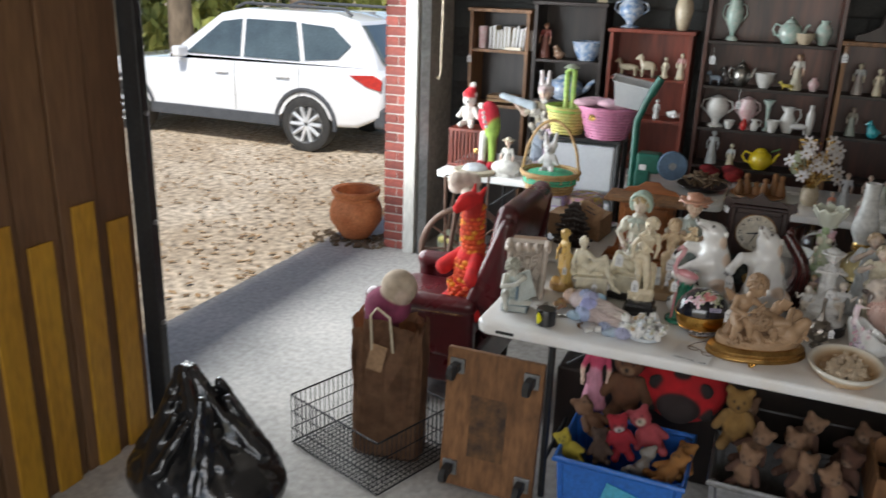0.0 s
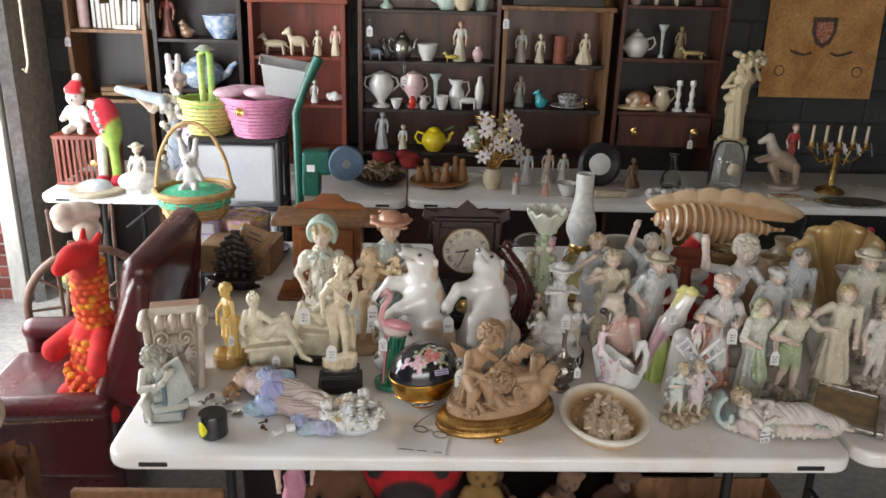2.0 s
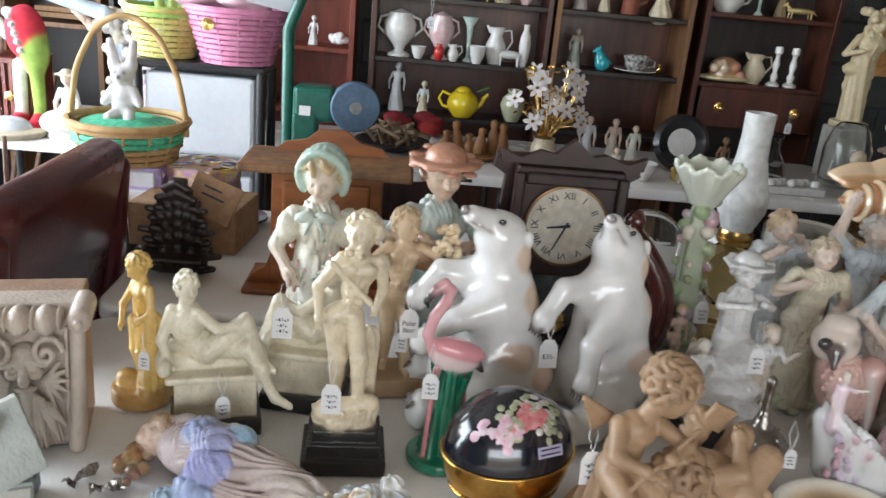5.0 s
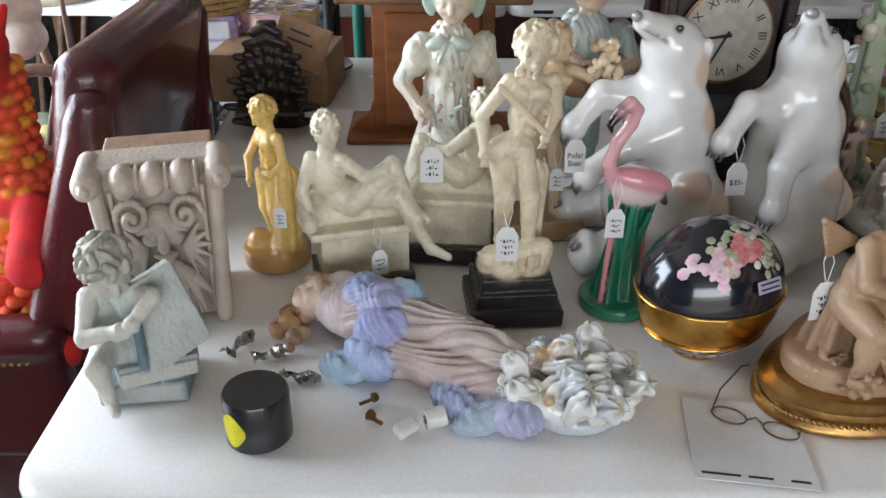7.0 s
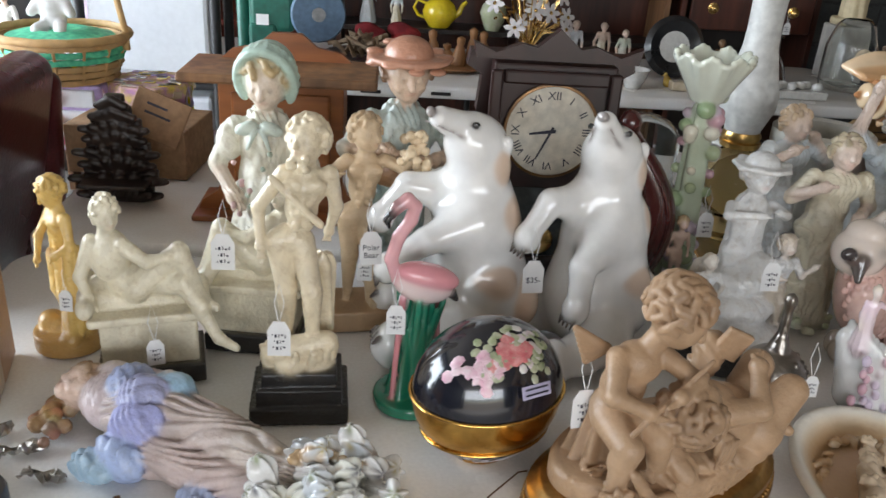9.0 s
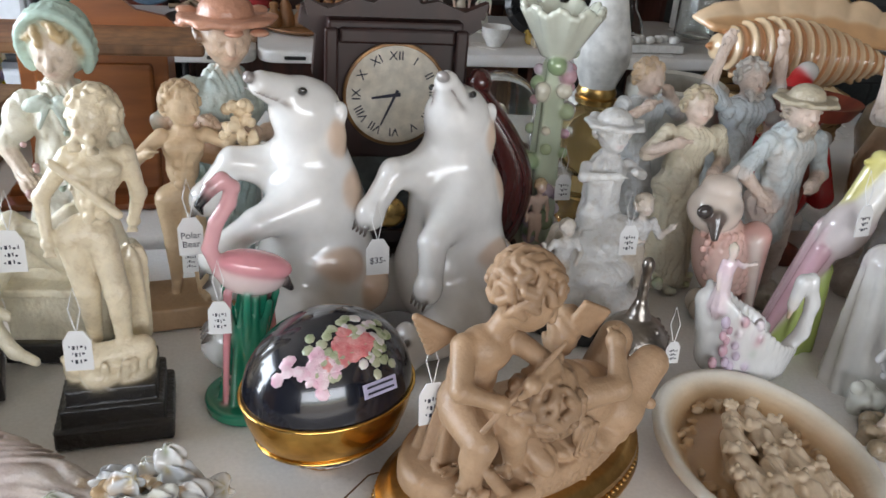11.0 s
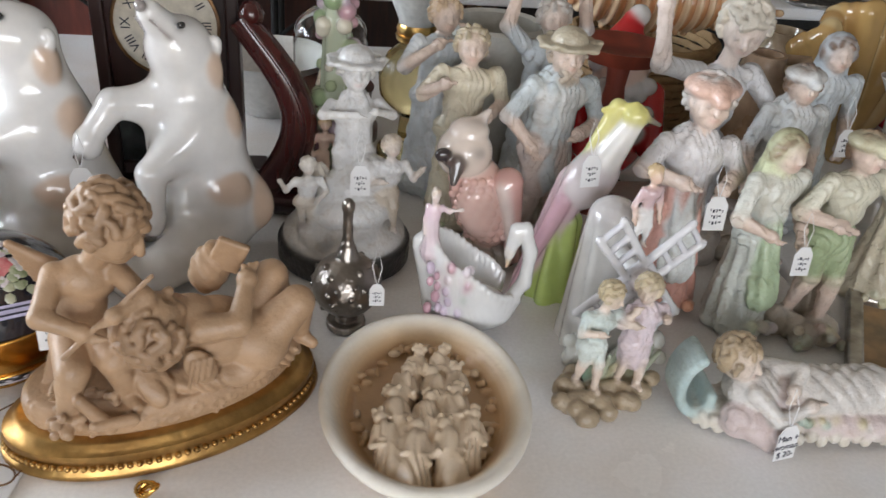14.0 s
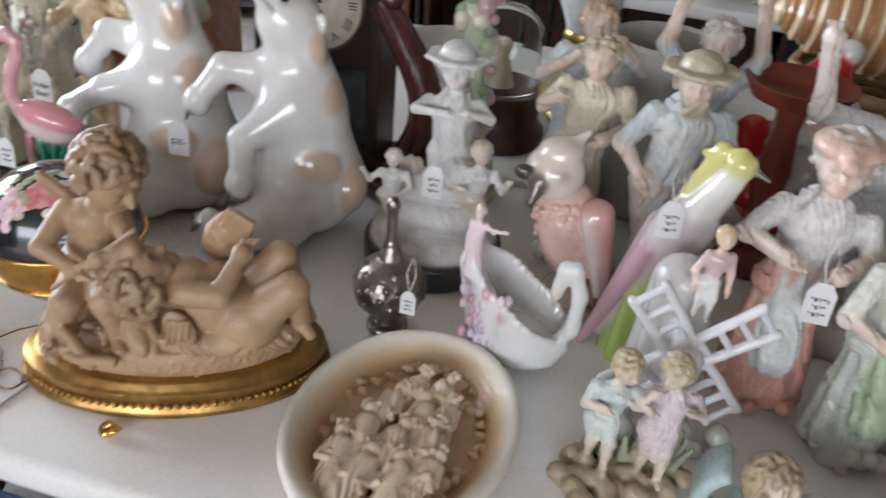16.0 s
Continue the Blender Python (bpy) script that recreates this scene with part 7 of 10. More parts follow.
little_person(SX(927), YS, ZB2, 0.18, "mottled green shepherd figurine", (0.5, 0.42, 0.36), (0.35, 0.32, 0.26), (0.4, 0.45, 0.4))
animal(SX(963), YS - 0.03, ZB2, 0.11, 0.11, (0.04, 0.36, 0.42), "round turquoise animal bank with a flower", seat=True)
cup_and_saucer(pose(SX(1016), YS - 0.02, ZB2), 0.062, paint("black_white_cup", (0.6, 0.58, 0.55), (0.05, 0.05, 0.05), scale=60), "black and white patterned teacup")
vase(pose(SX(1052), YS, ZB2), 0.05, 0.016, BRASS, "tiny brass vase")
tam = thing("mantel_clock", pose((SX(889) + SX(1082)) / 2, YS - 0.01, SZ(1.645) + 0.028), "dark tambour mantel clock on top of a bookcase", "clock")
out = [(-0.26, 0), (0.26, 0), (0.26, 0.03), (0.2, 0.05), (0.13, 0.09)] + arc(15, 20, 160, 0.125, (0, 0.11)) + [(-0.13, 0.09), (-0.2, 0.05), (-0.26, 0.03)]
part("case", prism(out, 0.1), DARKWOOD, tam)
part("dial", lathe([(0, 0), (0.085, 0), (0.085, 0.006), (0, 0.007)], 32), surf("dull_brass_dial", (0.3, 0.2, 0.09), (0.2, 0.13, 0.06), 20, 0.4, 0.3), tam, "dull brass dial", 40, pose(0, -0.051, 0.12, 90))
bm = bmesh.new()
n = 60
vs = [[bm.verts.new((SX(985) + 0.05 + i * 0.0085, 3.228 + 0.012 * math.sin(i * 0.9), z)) for i in range(n)] for z in (1.66, 2.5)]
for i in range(n - 1):
    bm.faces.new((vs[0][i], vs[0][i + 1], vs[1][i + 1], vs[1][i]))
bmesh.ops.solidify(bm, geom=list(bm.faces), thickness=0.003)
tagged(part("curtain", bm, GOLDCLOTH, smooth=60), "gold-yellow curtain hanging on the wall", "curtain")
# drawer case
ZC1, ZC2, ZC0 = SZ(1.401), SZ(1.097), SZ(1.69)
teapot(pose(SX(1134), YS, ZC1, 0, 0, 180), 0.16, 0.075, WPORC, "white floral swan teapot")
vase(pose(SX(1181), YS, ZC1), 0.185, 0.032, MINT, "thin pale green bud vase", 1)
little_person(SX(1214), YS, ZC1, 0.18, "bronze lamp figurine", (0.24, 0.17, 0.09), (0.24, 0.17, 0.09), (0.2, 0.14, 0.07), RESIN)
animal(SX(1235), YS - 0.05, ZC1, 0.07, 0.16, (0.5, 0.38, 0.16), "low golden lying lion ornament")
c = Clay(0.01)
c.ball((0, 0, 0.018), (0.13, 0.08, 0.018), (0.62, 0.5, 0.3))
c.ball((0.0, 0, 0.055), (0.075, 0.055, 0.06), (0.45, 0.24, 0.12))
for i in range(12):
    c.ball((R.uniform(-0.07, 0.07), R.uniform(-0.05, 0.0), R.uniform(0.03, 0.09)), 0.022, R.choice([(0.6, 0.45, 0.32), (0.45, 0.2, 0.12)]))
clay_thing("shell_dish", c, 0.004, GLAZE, pose(SX(1146), YS - 0.02, ZC2), "brown and cream covered shell dish", "dish")
pitcher(pose(SX(1192), YS, ZC2, 0, 0, 0), 0.135, 0.055, CPORC, "cream pottery pitcher")
for px in (1221, 1246):
    candlestick(pose(SX(px), YS - 0.02, ZC2), 0.18, 0.032, WPORC, "white porcelain candlestick")
vase(pose(SX(1125), YS, ZC0), 0.13, 0.045, PINKP, "small pink vase")
animal(SX(1180), YS, ZC0, 0.12, 0.2, CREAM, "cream crouching cat figurine")
little_person(SX(1240), YS, ZC0, 0.15, "dark figurine", (0.12, 0.06, 0.05), (0.1, 0.05, 0.04), (0.1, 0.05, 0.04))
# parchment chart with a crest
ch = thing("wall_chart", pose(3.17, 3.2, 1.52, -3), "aged parchment chart with a red shield crest", "chart")
PARCH = surf("aged_parchment", (0.58, 0.32, 0.12), (0.40, 0.19, 0.06), 6, 0.8, bump=0.1)
part("sheet", bbox((0, 0, 0), (0.7, 0.008, 0.72), 0.002), PARCH, ch)
shield = [(-0.05, 0.06), (0.05, 0.06), (0.05, 0.0), (0.03, -0.045), (0, -0.065), (-0.03, -0.045), (-0.05, 0.0)]
part("crest_border", prism([(x * 1.5, z * 1.45 + 0.03) for x, z in shield], 0.002), surf("crest_dark", (0.05, 0.035, 0.03), (0.12, 0.08, 0.05), 60, 0.7), ch, "dark ornamental border", m=pose(0, -0.006, 0))
part("crest_shield", prism([(x, z + 0.03) for x, z in shield], 0.002), surf("crest_red", (0.35, 0.04, 0.03), (0.5, 0.3, 0.2), 60, 0.7), ch, "red shield", m=pose(0, -0.009, 0))
for s in (-1, 1):
    part("scroll", tube([(s * 0.06, -0.006, -0.09), (s * 0.1, -0.006, -0.105), (s * 0.15, -0.006, -0.095), (s * 0.19, -0.006, -0.08)], 0.008, 6), MATS["crest_dark"], ch)
    part("flourish", tube([(s * 0.24 + 0.03 * math.cos(a), -0.006, -0.2 + 0.03 * math.sin(a)) for a in np.linspace(0, 9, 22)], 0.003, 5), MATS["crest_dark"], ch)

# ---- goods on the back tables ----
def TX(px):
    return 0.693 + (px - 722) * 0.00298


def TY(py):
    return 2.208 + (355 - py) * 0.0095


DISHW = surf("twig_brown", (0.18, 0.11, 0.06), (0.3, 0.22, 0.14), 40, 0.7)
# bowl of twigs and scraps
tw = thing("twig_bowl", pose(TX(667), TY(318), TABLE), "dark bowl heaped with driftwood and moss", "bowl")
part("bowl", lathe([(0, 0), (0.09, 0), (0.15, 0.03), (0.155, 0.035), (0.09, 0.012), (0, 0.012)], 28), DARKWOOD, tw, smooth=50)
for i in range(22):
    a, q = R.uniform(0, 6.28), R.uniform(0, 0.1)
    x, y = q * math.cos(a), q * math.sin(a)
    part("twig", tube([(x, y, 0.03), (x + R.uniform(-0.05, 0.05), y + R.uniform(-0.05, 0.05), 0.06 + R.uniform(0, 0.05)), (x + R.uniform(-0.07, 0.07), y + R.uniform(-0.06, 0.06), R.uniform(0.04, 0.1))], R.uniform(0.006, 0.013), 7), DISHW, tw, smooth=60)
c = Clay(0.02)
for i in range(9):
    c.ball((R.uniform(-0.1, 0.1), R.uniform(-0.04, 0.04), 0.03 + R.uniform(0, 0.05)), (0.05, 0.04, 0.03), R.choice([(0.3, 0.02, 0.02), (0.22, 0.015, 0.02)]))
clay_thing("red_cloth", c, 0.005, PLUSH, pose(TX(695), TY(285), TABLE), "crumpled dark red cloth bundle", "cloth")
# carved wooden nativity
nat = thing("nativity_carving", pose(TX(778), TY(318), TABLE), "carved olive-wood nativity group on a round plate", "carving")
OLIVE = surf("olive_wood", (0.34, 0.16, 0.06), (0.22, 0.1, 0.035), 18, 0.5, stretch=(1, 1, 0.3))
part("plate", lathe([(0, 0), (0.13, 0), (0.16, 0.015), (0.16, 0.02), (0.12, 0.008), (0, 0.008)], 30), OLIVE, nat, smooth=50)
for x, h in ((-0.11, 0.1), (-0.06, 0.14), (-0.01, 0.09), (0.03, 0.12), (0.09, 0.15), (0.13, 0.14)):
    part("figure", lathe([(0, 0.01), (0.028, 0.01), (0.03, 0.03), (0.02, h * 0.6), (0.012, h * 0.72), (0.017, h * 0.82), (0.016, h * 0.93), (0, h)], 12), OLIVE, nat, smooth=60, m=pose(x, R.uniform(-0.03, 0.03), 0, 0, R.uniform(-6, 6)))
# flowers in a vase
fl = thing("flower_arrangement", pose(TX(874), TY(326), TABLE), "cream pot with gilt wire stems and white enamel flowers", "flowers")
part("pot", lathe([(0, 0), (0.035, 0), (0.05, 0.03), (0.052, 0.07), (0.042, 0.1), (0.046, 0.11), (0.038, 0.11), (0.036, 0.08), (0, 0.07)], 24), CPORC, fl, smooth=60)
FLW = surf("white_enamel", (0.72, 0.7, 0.68), (0.66, 0.6, 0.6), 30, 0.35)
star = bmesh.new()
for i in range(6):
    a = i * math.pi / 3
    lathe([(0, 0.0), (0.011, 0.0015), (0.0, 0.004)], 6, pose(0, 0, 0, 0, 0, math.degrees(a)) @ Matrix.Translation((0.017, 0, 0)) @ Matrix.Diagonal((1.5, 0.75, 1, 1)), star)
star_me = None
for i in range(30):
    a, q = R.uniform(0, 6.28), R.uniform(0.04, 0.15)
    tip = V(q * math.cos(a), q * math.sin(a) * 0.7, 0.17 + 0.22 * R.random())
    part("stem", tube([(0, 0, 0.08), (tip[0] * 0.4, tip[1] * 0.4, 0.16), tuple(tip)], 0.0025, 5), BRASS, fl, smooth=60)
    face = Matrix.Translation(tip) @ Vector((tip[0] * 1.5, -0.25, 0.12)).to_track_quat("Z", "Y").to_matrix().to_4x4()
    if i < 18:
        if star_me is None:
            star_ob = part("flower", star, FLW, fl, "white star flower", 60)
            star_me = star_ob.data
        else:
            star_ob = new("flower", star_me)
            star_ob.parent = fl
        star_ob.matrix_basis = face @ Matrix.Diagonal((1.3, 1.3, 1.3, 1))
        part("centre", lathe([(0, 0.003), (0.006, 0.005), (0, 0.011)], 8), BRASS, star_ob, "gilt centre")
    else:
        lf = bmesh.new()
        for k in range(5):
            lathe([(0, -0.002), (0.008, 0), (0, 0.002)], 6, Matrix.Translation((R.uniform(-0.03, 0.03), R.uniform(-0.02, 0.02), R.uniform(-0.03, 0.03))) @ pose(0, 0, 0, R.uniform(0, 180), R.uniform(0, 180), 0) @ Matrix.Diagonal((1.8, 0.8, 1, 1)), lf)
        part("gilt_leaves", lf, BRASS, fl, m=face)
for px, py, h, top, low, lab in ((912, 338, 0.12, (0.66, 0.25, 0.15), (0.68, 0.66, 0.6), "white and red clown figurine"), (964, 340, 0.12, (0.66, 0.62, 0.55), (0.6, 0.3, 0.25), "white child figurine with red shoes"), (938, 318, 0.2, (0.6, 0.62, 0.66), (0.62, 0.64, 0.66), "pale blue lady figurine"), (980, 312, 0.19, (0.56, 0.42, 0.34), (0.6, 0.55, 0.45), "bisque bust figurine"), (1008, 314, 0.17, (0.55, 0.6, 0.5), (0.62, 0.62, 0.55), "pale green lady figurine")):
    little_person(TX(px), TY(py), TABLE, h, lab, (0.68, 0.52, 0.42), top, low)
bowl(pose(TX(1003), TY(340), TABLE), 0.07, 0.055, WPORC, "small white bowl")
rec = thing("black_frame", pose(TX(1074), TY(318), TABLE, -12), "round black frame with a white disc centre", "frame")
part("rim", lathe([(0.04, 0), (0.115, 0), (0.12, 0.012), (0.1, 0.03), (0.07, 0.02), (0.06, 0.012), (0.04, 0.012)], 40), BLACK, rec, smooth=50, m=pose(0, 0, 0.12, 90))
part("disc", lathe([(0, 0.012), (0.058, 0.013), (0.06, 0.016), (0, 0.018)], 36), WPORC, rec, "white disc", 50, pose(0, 0, 0.12, 90))
little_person(TX(1135), TY(318), TABLE, 0.16, "small bronze seated figure", (0.2, 0.11, 0.05), (0.18, 0.1, 0.05), (0.16, 0.09, 0.045), RESIN, skirt=0.3)
animal(TX(1050), TY(336), TABLE, 0.055, 0.06, (0.62, 0.42, 0.08), "small gold ornament", seat=True)
box_t = thing("narrow_box", pose(TX(1080), TY(340), TABLE), "long pale box lying flat", "box")
part("lid", bbox((0, 0, 0.016), (0.17, 0.05, 0.032), 0.004), CPORC, box_t)
dec = thing("decanter", pose(TX(1209), TY(318), TABLE), "clear glass decanter", "decanter")
part("body", lathe([(0, 0.002), (0.055, 0.002), (0.062, 0.02), (0.05, 0.07), (0.018, 0.12), (0.016, 0.17), (0.028, 0.185), (0.024, 0.185), (0.012, 0.17), (0.014, 0.12), (0.045, 0.068), (0.056, 0.02), (0, 0.01)], 28), GLASS, dec, smooth=60)
tray = thing("ornament_tray", pose(TX(1195), TY(342), TABLE), "white tray with small porcelain flowers", "tray")
part("tray", bbox((0, 0, 0.015), (0.3, 0.1, 0.03), 0.006), WPORC, tray)
for i in range(9):
    part("porcelain_flower", lathe([(0, 0.03), (0.018, 0.032), (0.022, 0.045), (0.012, 0.055), (0, 0.05)], 9), WPORC, tray, smooth=60, m=pose(-0.13 + 0.032 * i, R.uniform(-0.025, 0.025), 0, 0, R.uniform(-10, 10)))
bj = thing("glass_jar", pose(TX(1305), TY(322), TABLE), "large clear glass jar with a dull label", "jar")
part("jar", lathe([(0, 0.002), (0.085, 0.002), (0.095, 0.03), (0.095, 0.17), (0.07, 0.25), (0.05, 0.27), (0.046, 0.27), (0.065, 0.245), (0.09, 0.17), (0.09, 0.03), (0, 0.012)], 32), GLASS, bj, smooth=60)
part("medallion", lathe([(0, 0), (0.035, 0), (0.03, 0.006), (0, 0.008)], 24), CPORC, bj, m=pose(0, -0.097, 0.14, 90), smooth=50)
stat = thing("plinth", pose(TX(1330) + 0.02, 2.74, TABLE), "grey stone plinth under a statue", "plinth")
part("block", bbox((0, 0, 0.11), (0.15, 0.15, 0.22), 0.008), CONCRETE, stat)
c = Clay(0.008)
SC = (0.62, 0.52, 0.33)
person(c, 0.47, R, (0, 0, 0.02), SC, (0.55, 0.45, 0.3), SC, SC, skirt=0.11, l=((-0.2, -0.02, 0.62), (-0.1, -0.12, 0.66)), r=((0.22, 0, 0.72), (0.12, -0.06, 0.9)), sway=0.05, curls=60, body=1.45, coat=SC)
c.disc((0, 0, 0.014), 0.08, 0.014, SC)
for i in range(26):
    c.ball((0.03 + R.uniform(-0.08, 0.08), R.uniform(-0.04, 0.03), 0.46 + R.uniform(-0.04, 0.04)), R.uniform(0.012, 0.02), SC, 0.004)
clay_thing("garden_statue", c, 0.0045, RESIN, pose(TX(1330) + 0.02, 2.74, TABLE + 0.222), "cream draped lady statue with a flower crown", "statue", rough=0.001, rfreq=130)
for px, py in ((1325, 342), (1400, 338)):
    bk = thing("booklet", pose(TX(px), TY(py), TABLE, 0, 0, R.uniform(-8, 8)), "pale yellow booklet with a red mark", "booklet", "booklets")
    part("cover", bbox((0, 0, 0.009), (0.16, 0.09, 0.018), 0.002), CPORC, bk)
    part("red_mark", bbox((0.0, 0.01, 0.0195), (0.06, 0.02, 0.002)), REDP, bk)
c = Clay(0.014)
HC = (0.45, 0.34, 0.26)
c.disc((0, 0, 0.012), 0.1, 0.012, (0.5, 0.45, 0.36))
c.limb((-0.02, 0, 0.03), (-0.06, 0, 0.12), 0.02, 0.03, HC)
c.ball((0.0, 0, 0.15), (0.09, 0.045, 0.05), HC, rot=(0, 30, 0))
c.limb((-0.06, 0, 0.19), (-0.1, 0, 0.27), 0.035, 0.025, (0.6, 0.52, 0.44))
c.limb((-0.1, 0, 0.28), (-0.15, 0, 0.255), 0.024, 0.015, (0.6, 0.52, 0.44))
for s in (-1, 1):
    c.limb((-0.07, s * 0.02, 0.17), (-0.15, s * 0.02, 0.15), 0.018, 0.011, HC)
    c.limb((0.06, s * 0.025, 0.12), (0.07, s * 0.025, 0.02), 0.025, 0.012, HC)
person(c, 0.2, R, (0.03, 0, 0.16), FLESH, BROWNH, (0.4, 0.05, 0.05), (0.35, 0.06, 0.05), child=True)
clay_thing("rearing_horse_figure", c, 0.0045, RESIN, pose(TX(1425), TY(312), TABLE + 0.0), "brown rearing horse figure with a red-coated rider", "figurine")
can = thing("candelabra", pose(TX(1505), TY(322), TABLE), "brass candelabra with candles and white flowers", "candelabra")
part("base", lathe([(0, 0), (0.08, 0), (0.07, 0.02), (0.02, 0.04), (0.014, 0.2), (0.02, 0.23), (0, 0.24)], 24), BRASS, can, smooth=50)
for i in range(-2, 3):
    x = i * 0.075
    part("arm", tube([(0, 0, 0.2), (x * 0.6, 0, 0.14 + abs(i) * 0.015), (x, 0, 0.24)], 0.006, 8), BRASS, can, smooth=50)
    part("cup", lathe([(0, 0.24), (0.022, 0.245), (0.024, 0.25), (0.012, 0.255), (0.014, 0.28), (0, 0.28)], 16), BRASS, can, smooth=50, m=pose(x, 0, 0))
    part("candle", lathe([(0, 0.27), (0.009, 0.27), (0.008, 0.37), (0, 0.372)], 12), CPORC, can, smooth=50, m=pose(x, 0, 0))
    fo = new("flower", star_me)
    fo.parent, fo.matrix_basis = can, pose(x + 0.02, -0.03, 0.25, 75, 0, R.uniform(0, 90)) @ Matrix.Diagonal((1.3, 1.3, 1.3, 1))
tr = thing("metal_tray", pose(TX(1500), TY(348), TABLE), "dark pewter tray", "tray")
part("tray", lathe([(0, 0), (0.15, 0), (0.19, 0.015), (0.19, 0.02), (0.14, 0.006), (0, 0.006)], 36, squash=0.45), SILVER, tr, smooth=50)

# ---- soft toys, carts and baskets by the vehicle door ----
def soft(name, build, voxel, m, label, category="soft toy", group="soft toys", k=0.02, mat=None, rough=0.0):
    c = Clay(k)
    build(c)
    return clay_thing(name, c, voxel, mat or PLUSH, m, label, category, group, rough, 160)


def teddy(c, h, body, limb, face=None, cloth=None):
    face = face or body
    c.ball((0, 0, h * 0.33), (h * 0.2, h * 0.17, h * 0.25), cloth or body)
    c.ball((0, -0.02 * h, h * 0.74), (h * 0.19, h * 0.17, h * 0.18), body)
    c.ball((0, -h * 0.16, h * 0.7), (h * 0.085, h * 0.07, h * 0.065), face)
    c.ball((0, -h * 0.225, h * 0.72), h * 0.025, (0.02, 0.015, 0.015), 0.002)
    for s in (-1, 1):
        c.ball((s * h * 0.15, 0, h * 0.9), h * 0.07, body)
        c.ball((s * h * 0.07, -h * 0.165, h * 0.79), h * 0.018, (0.02, 0.015, 0.015), 0.002)
        c.limb((s * h * 0.16, -0.02 * h, h * 0.5), (s * h * 0.28, -h * 0.1, h * 0.3), h * 0.075, h * 0.07, limb)
        c.limb((s * h * 0.1, -h * 0.08, h * 0.12), (s * h * 0.16, -h * 0.28, h * 0.08), h * 0.09, h * 0.085, limb)


YL = 2.42
soft("christmas_bear", lambda c: (teddy(c, 0.24, (0.68, 0.64, 0.58), (0.68, 0.64, 0.58)), c.limb((0, 0, 0.22), (0.02, 0, 0.27), 0.045, 0.02, (0.5, 0.02, 0.03)), c.ball((0.02, 0, 0.28), 0.022, (0.7, 0.68, 0.64), 0.003)), 0.005, pose(-1.02, YL + 0.06, 1.0), "white plush bear in a red stocking cap")
crate = thing("slatted_crate", pose(-0.98, YL + 0.05, TABLE), "small brown slatted wooden crate with a gold star", "crate")
for y in (-0.1, 0.1):
    for i in range(10):
        part("slat", bbox((-0.12 + 0.027 * i, y, 0.13), (0.014, 0.006, 0.24), 0.001), REDWOOD, crate)
    for z in (0.012, 0.25):
        part("rail", bbox((0, y, z), (0.28, 0.014, 0.018), 0.002), REDWOOD, crate)
for x in (-0.135, 0.135):
    part("end_panel", bbox((x, 0, 0.13), (0.01, 0.2, 0.25), 0.002), REDWOOD, crate)
part("lid", bbox((0, 0, 0.256), (0.29, 0.22, 0.008), 0.002), REDWOOD, crate)
part("star", lathe([(0, 0), (0.02, 0.002), (0, 0.004)], 5), BRASS, crate, "gold star", m=pose(0.06, -0.106, 0.12, 90))


def elf(c):
    G, RD = (0.28, 0.42, 0.08), (0.5, 0.02, 0.04)
    c.ball((0, 0, 0.36), (0.07, 0.06, 0.1), RD)
    c.ball((0.03, 0, 0.3), (0.05, 0.055, 0.1), G)
    c.ball((-0.05, -0.02, 0.43), 0.02, (0.7, 0.68, 0.65))
    for i in range(5):
        c.ball((-0.03 + 0.008 * i, -0.06, 0.42 - 0.03 * i), 0.011, (0.7, 0.68, 0.65), 0.003)
    for s in (-1, 1):
        c.limb((s * 0.03, 0, 0.24), (s * 0.035, 0, 0.06), 0.026, 0.022, (0.66, 0.64, 0.6) if s < 0 else G)
        c.limb((s * 0.035, 0, 0.04), (s * 0.04, -0.06, 0.03), 0.03, 0.026, RD)


soft("elf_doll", elf, 0.005, pose(-0.84, YL - 0.06, TABLE), "stuffed elf doll in red and lime green", "doll")
soft("sitting_doll", lambda c: (person(c, 0.24, R, (0, 0, 0.0), FLESH, (0.4, 0.22, 0.1), (0.68, 0.66, 0.6), (0.68, 0.66, 0.6), skirt=0.33, child=True, hat="brim", hatcol=(0.62, 0.55, 0.42)), c.ball((0, 0, 0.05), (0.1, 0.09, 0.05), (0.7, 0.68, 0.62))), 0.0045, pose(-0.68, YL - 0.12, TABLE), "sitting doll in a white dress and straw hat", "doll", k=0.008)
soft("wreath_hat", lambda c: (c.disc((0, 0, 0.012), 0.14, 0.012, (0.42, 0.36, 0.26)), c.ball((0, 0, 0.03), (0.08, 0.08, 0.035), (0.5, 0.52, 0.55))), 0.005, pose(-0.88, YL - 0.17, TABLE), "flat straw hat with a blue ribbon", "hat", "")


def father_doll(c):
    B = (0.52, 0.46, 0.36)
    person(c, 0.56, R, (0, 0, 0.02), FLESH, (0.7, 0.68, 0.64), B, (0.46, 0.40, 0.32), skirt=0.13, beard=True, hat="cap", hatcol=(0.62, 0.5, 0.5), l=((-0.22, 0, 0.66), (-0.36, -0.04, 0.82)), r=((0.2, -0.04, 0.6), (0.1, -0.15, 0.56)), apron=(0.3, 0.34, 0.4))
    for s in (-1, 1):
        c.limb((s * 0.02, 0.01, 0.56), (s * 0.025, 0.01, 0.66), 0.018, 0.014, (0.66, 0.6, 0.6))
    c.limb((-0.06, -0.05, 0.45), (-0.26, -0.06, 0.5), 0.03, 0.02, (0.45, 0.52, 0.58))
    for i in range(24):
        c.ball((R.uniform(-0.07, 0.07), -0.06, R.uniform(0.1, 0.42)), 0.018, R.choice([B, (0.6, 0.56, 0.48), (0.3, 0.28, 0.25)]), 0.006)


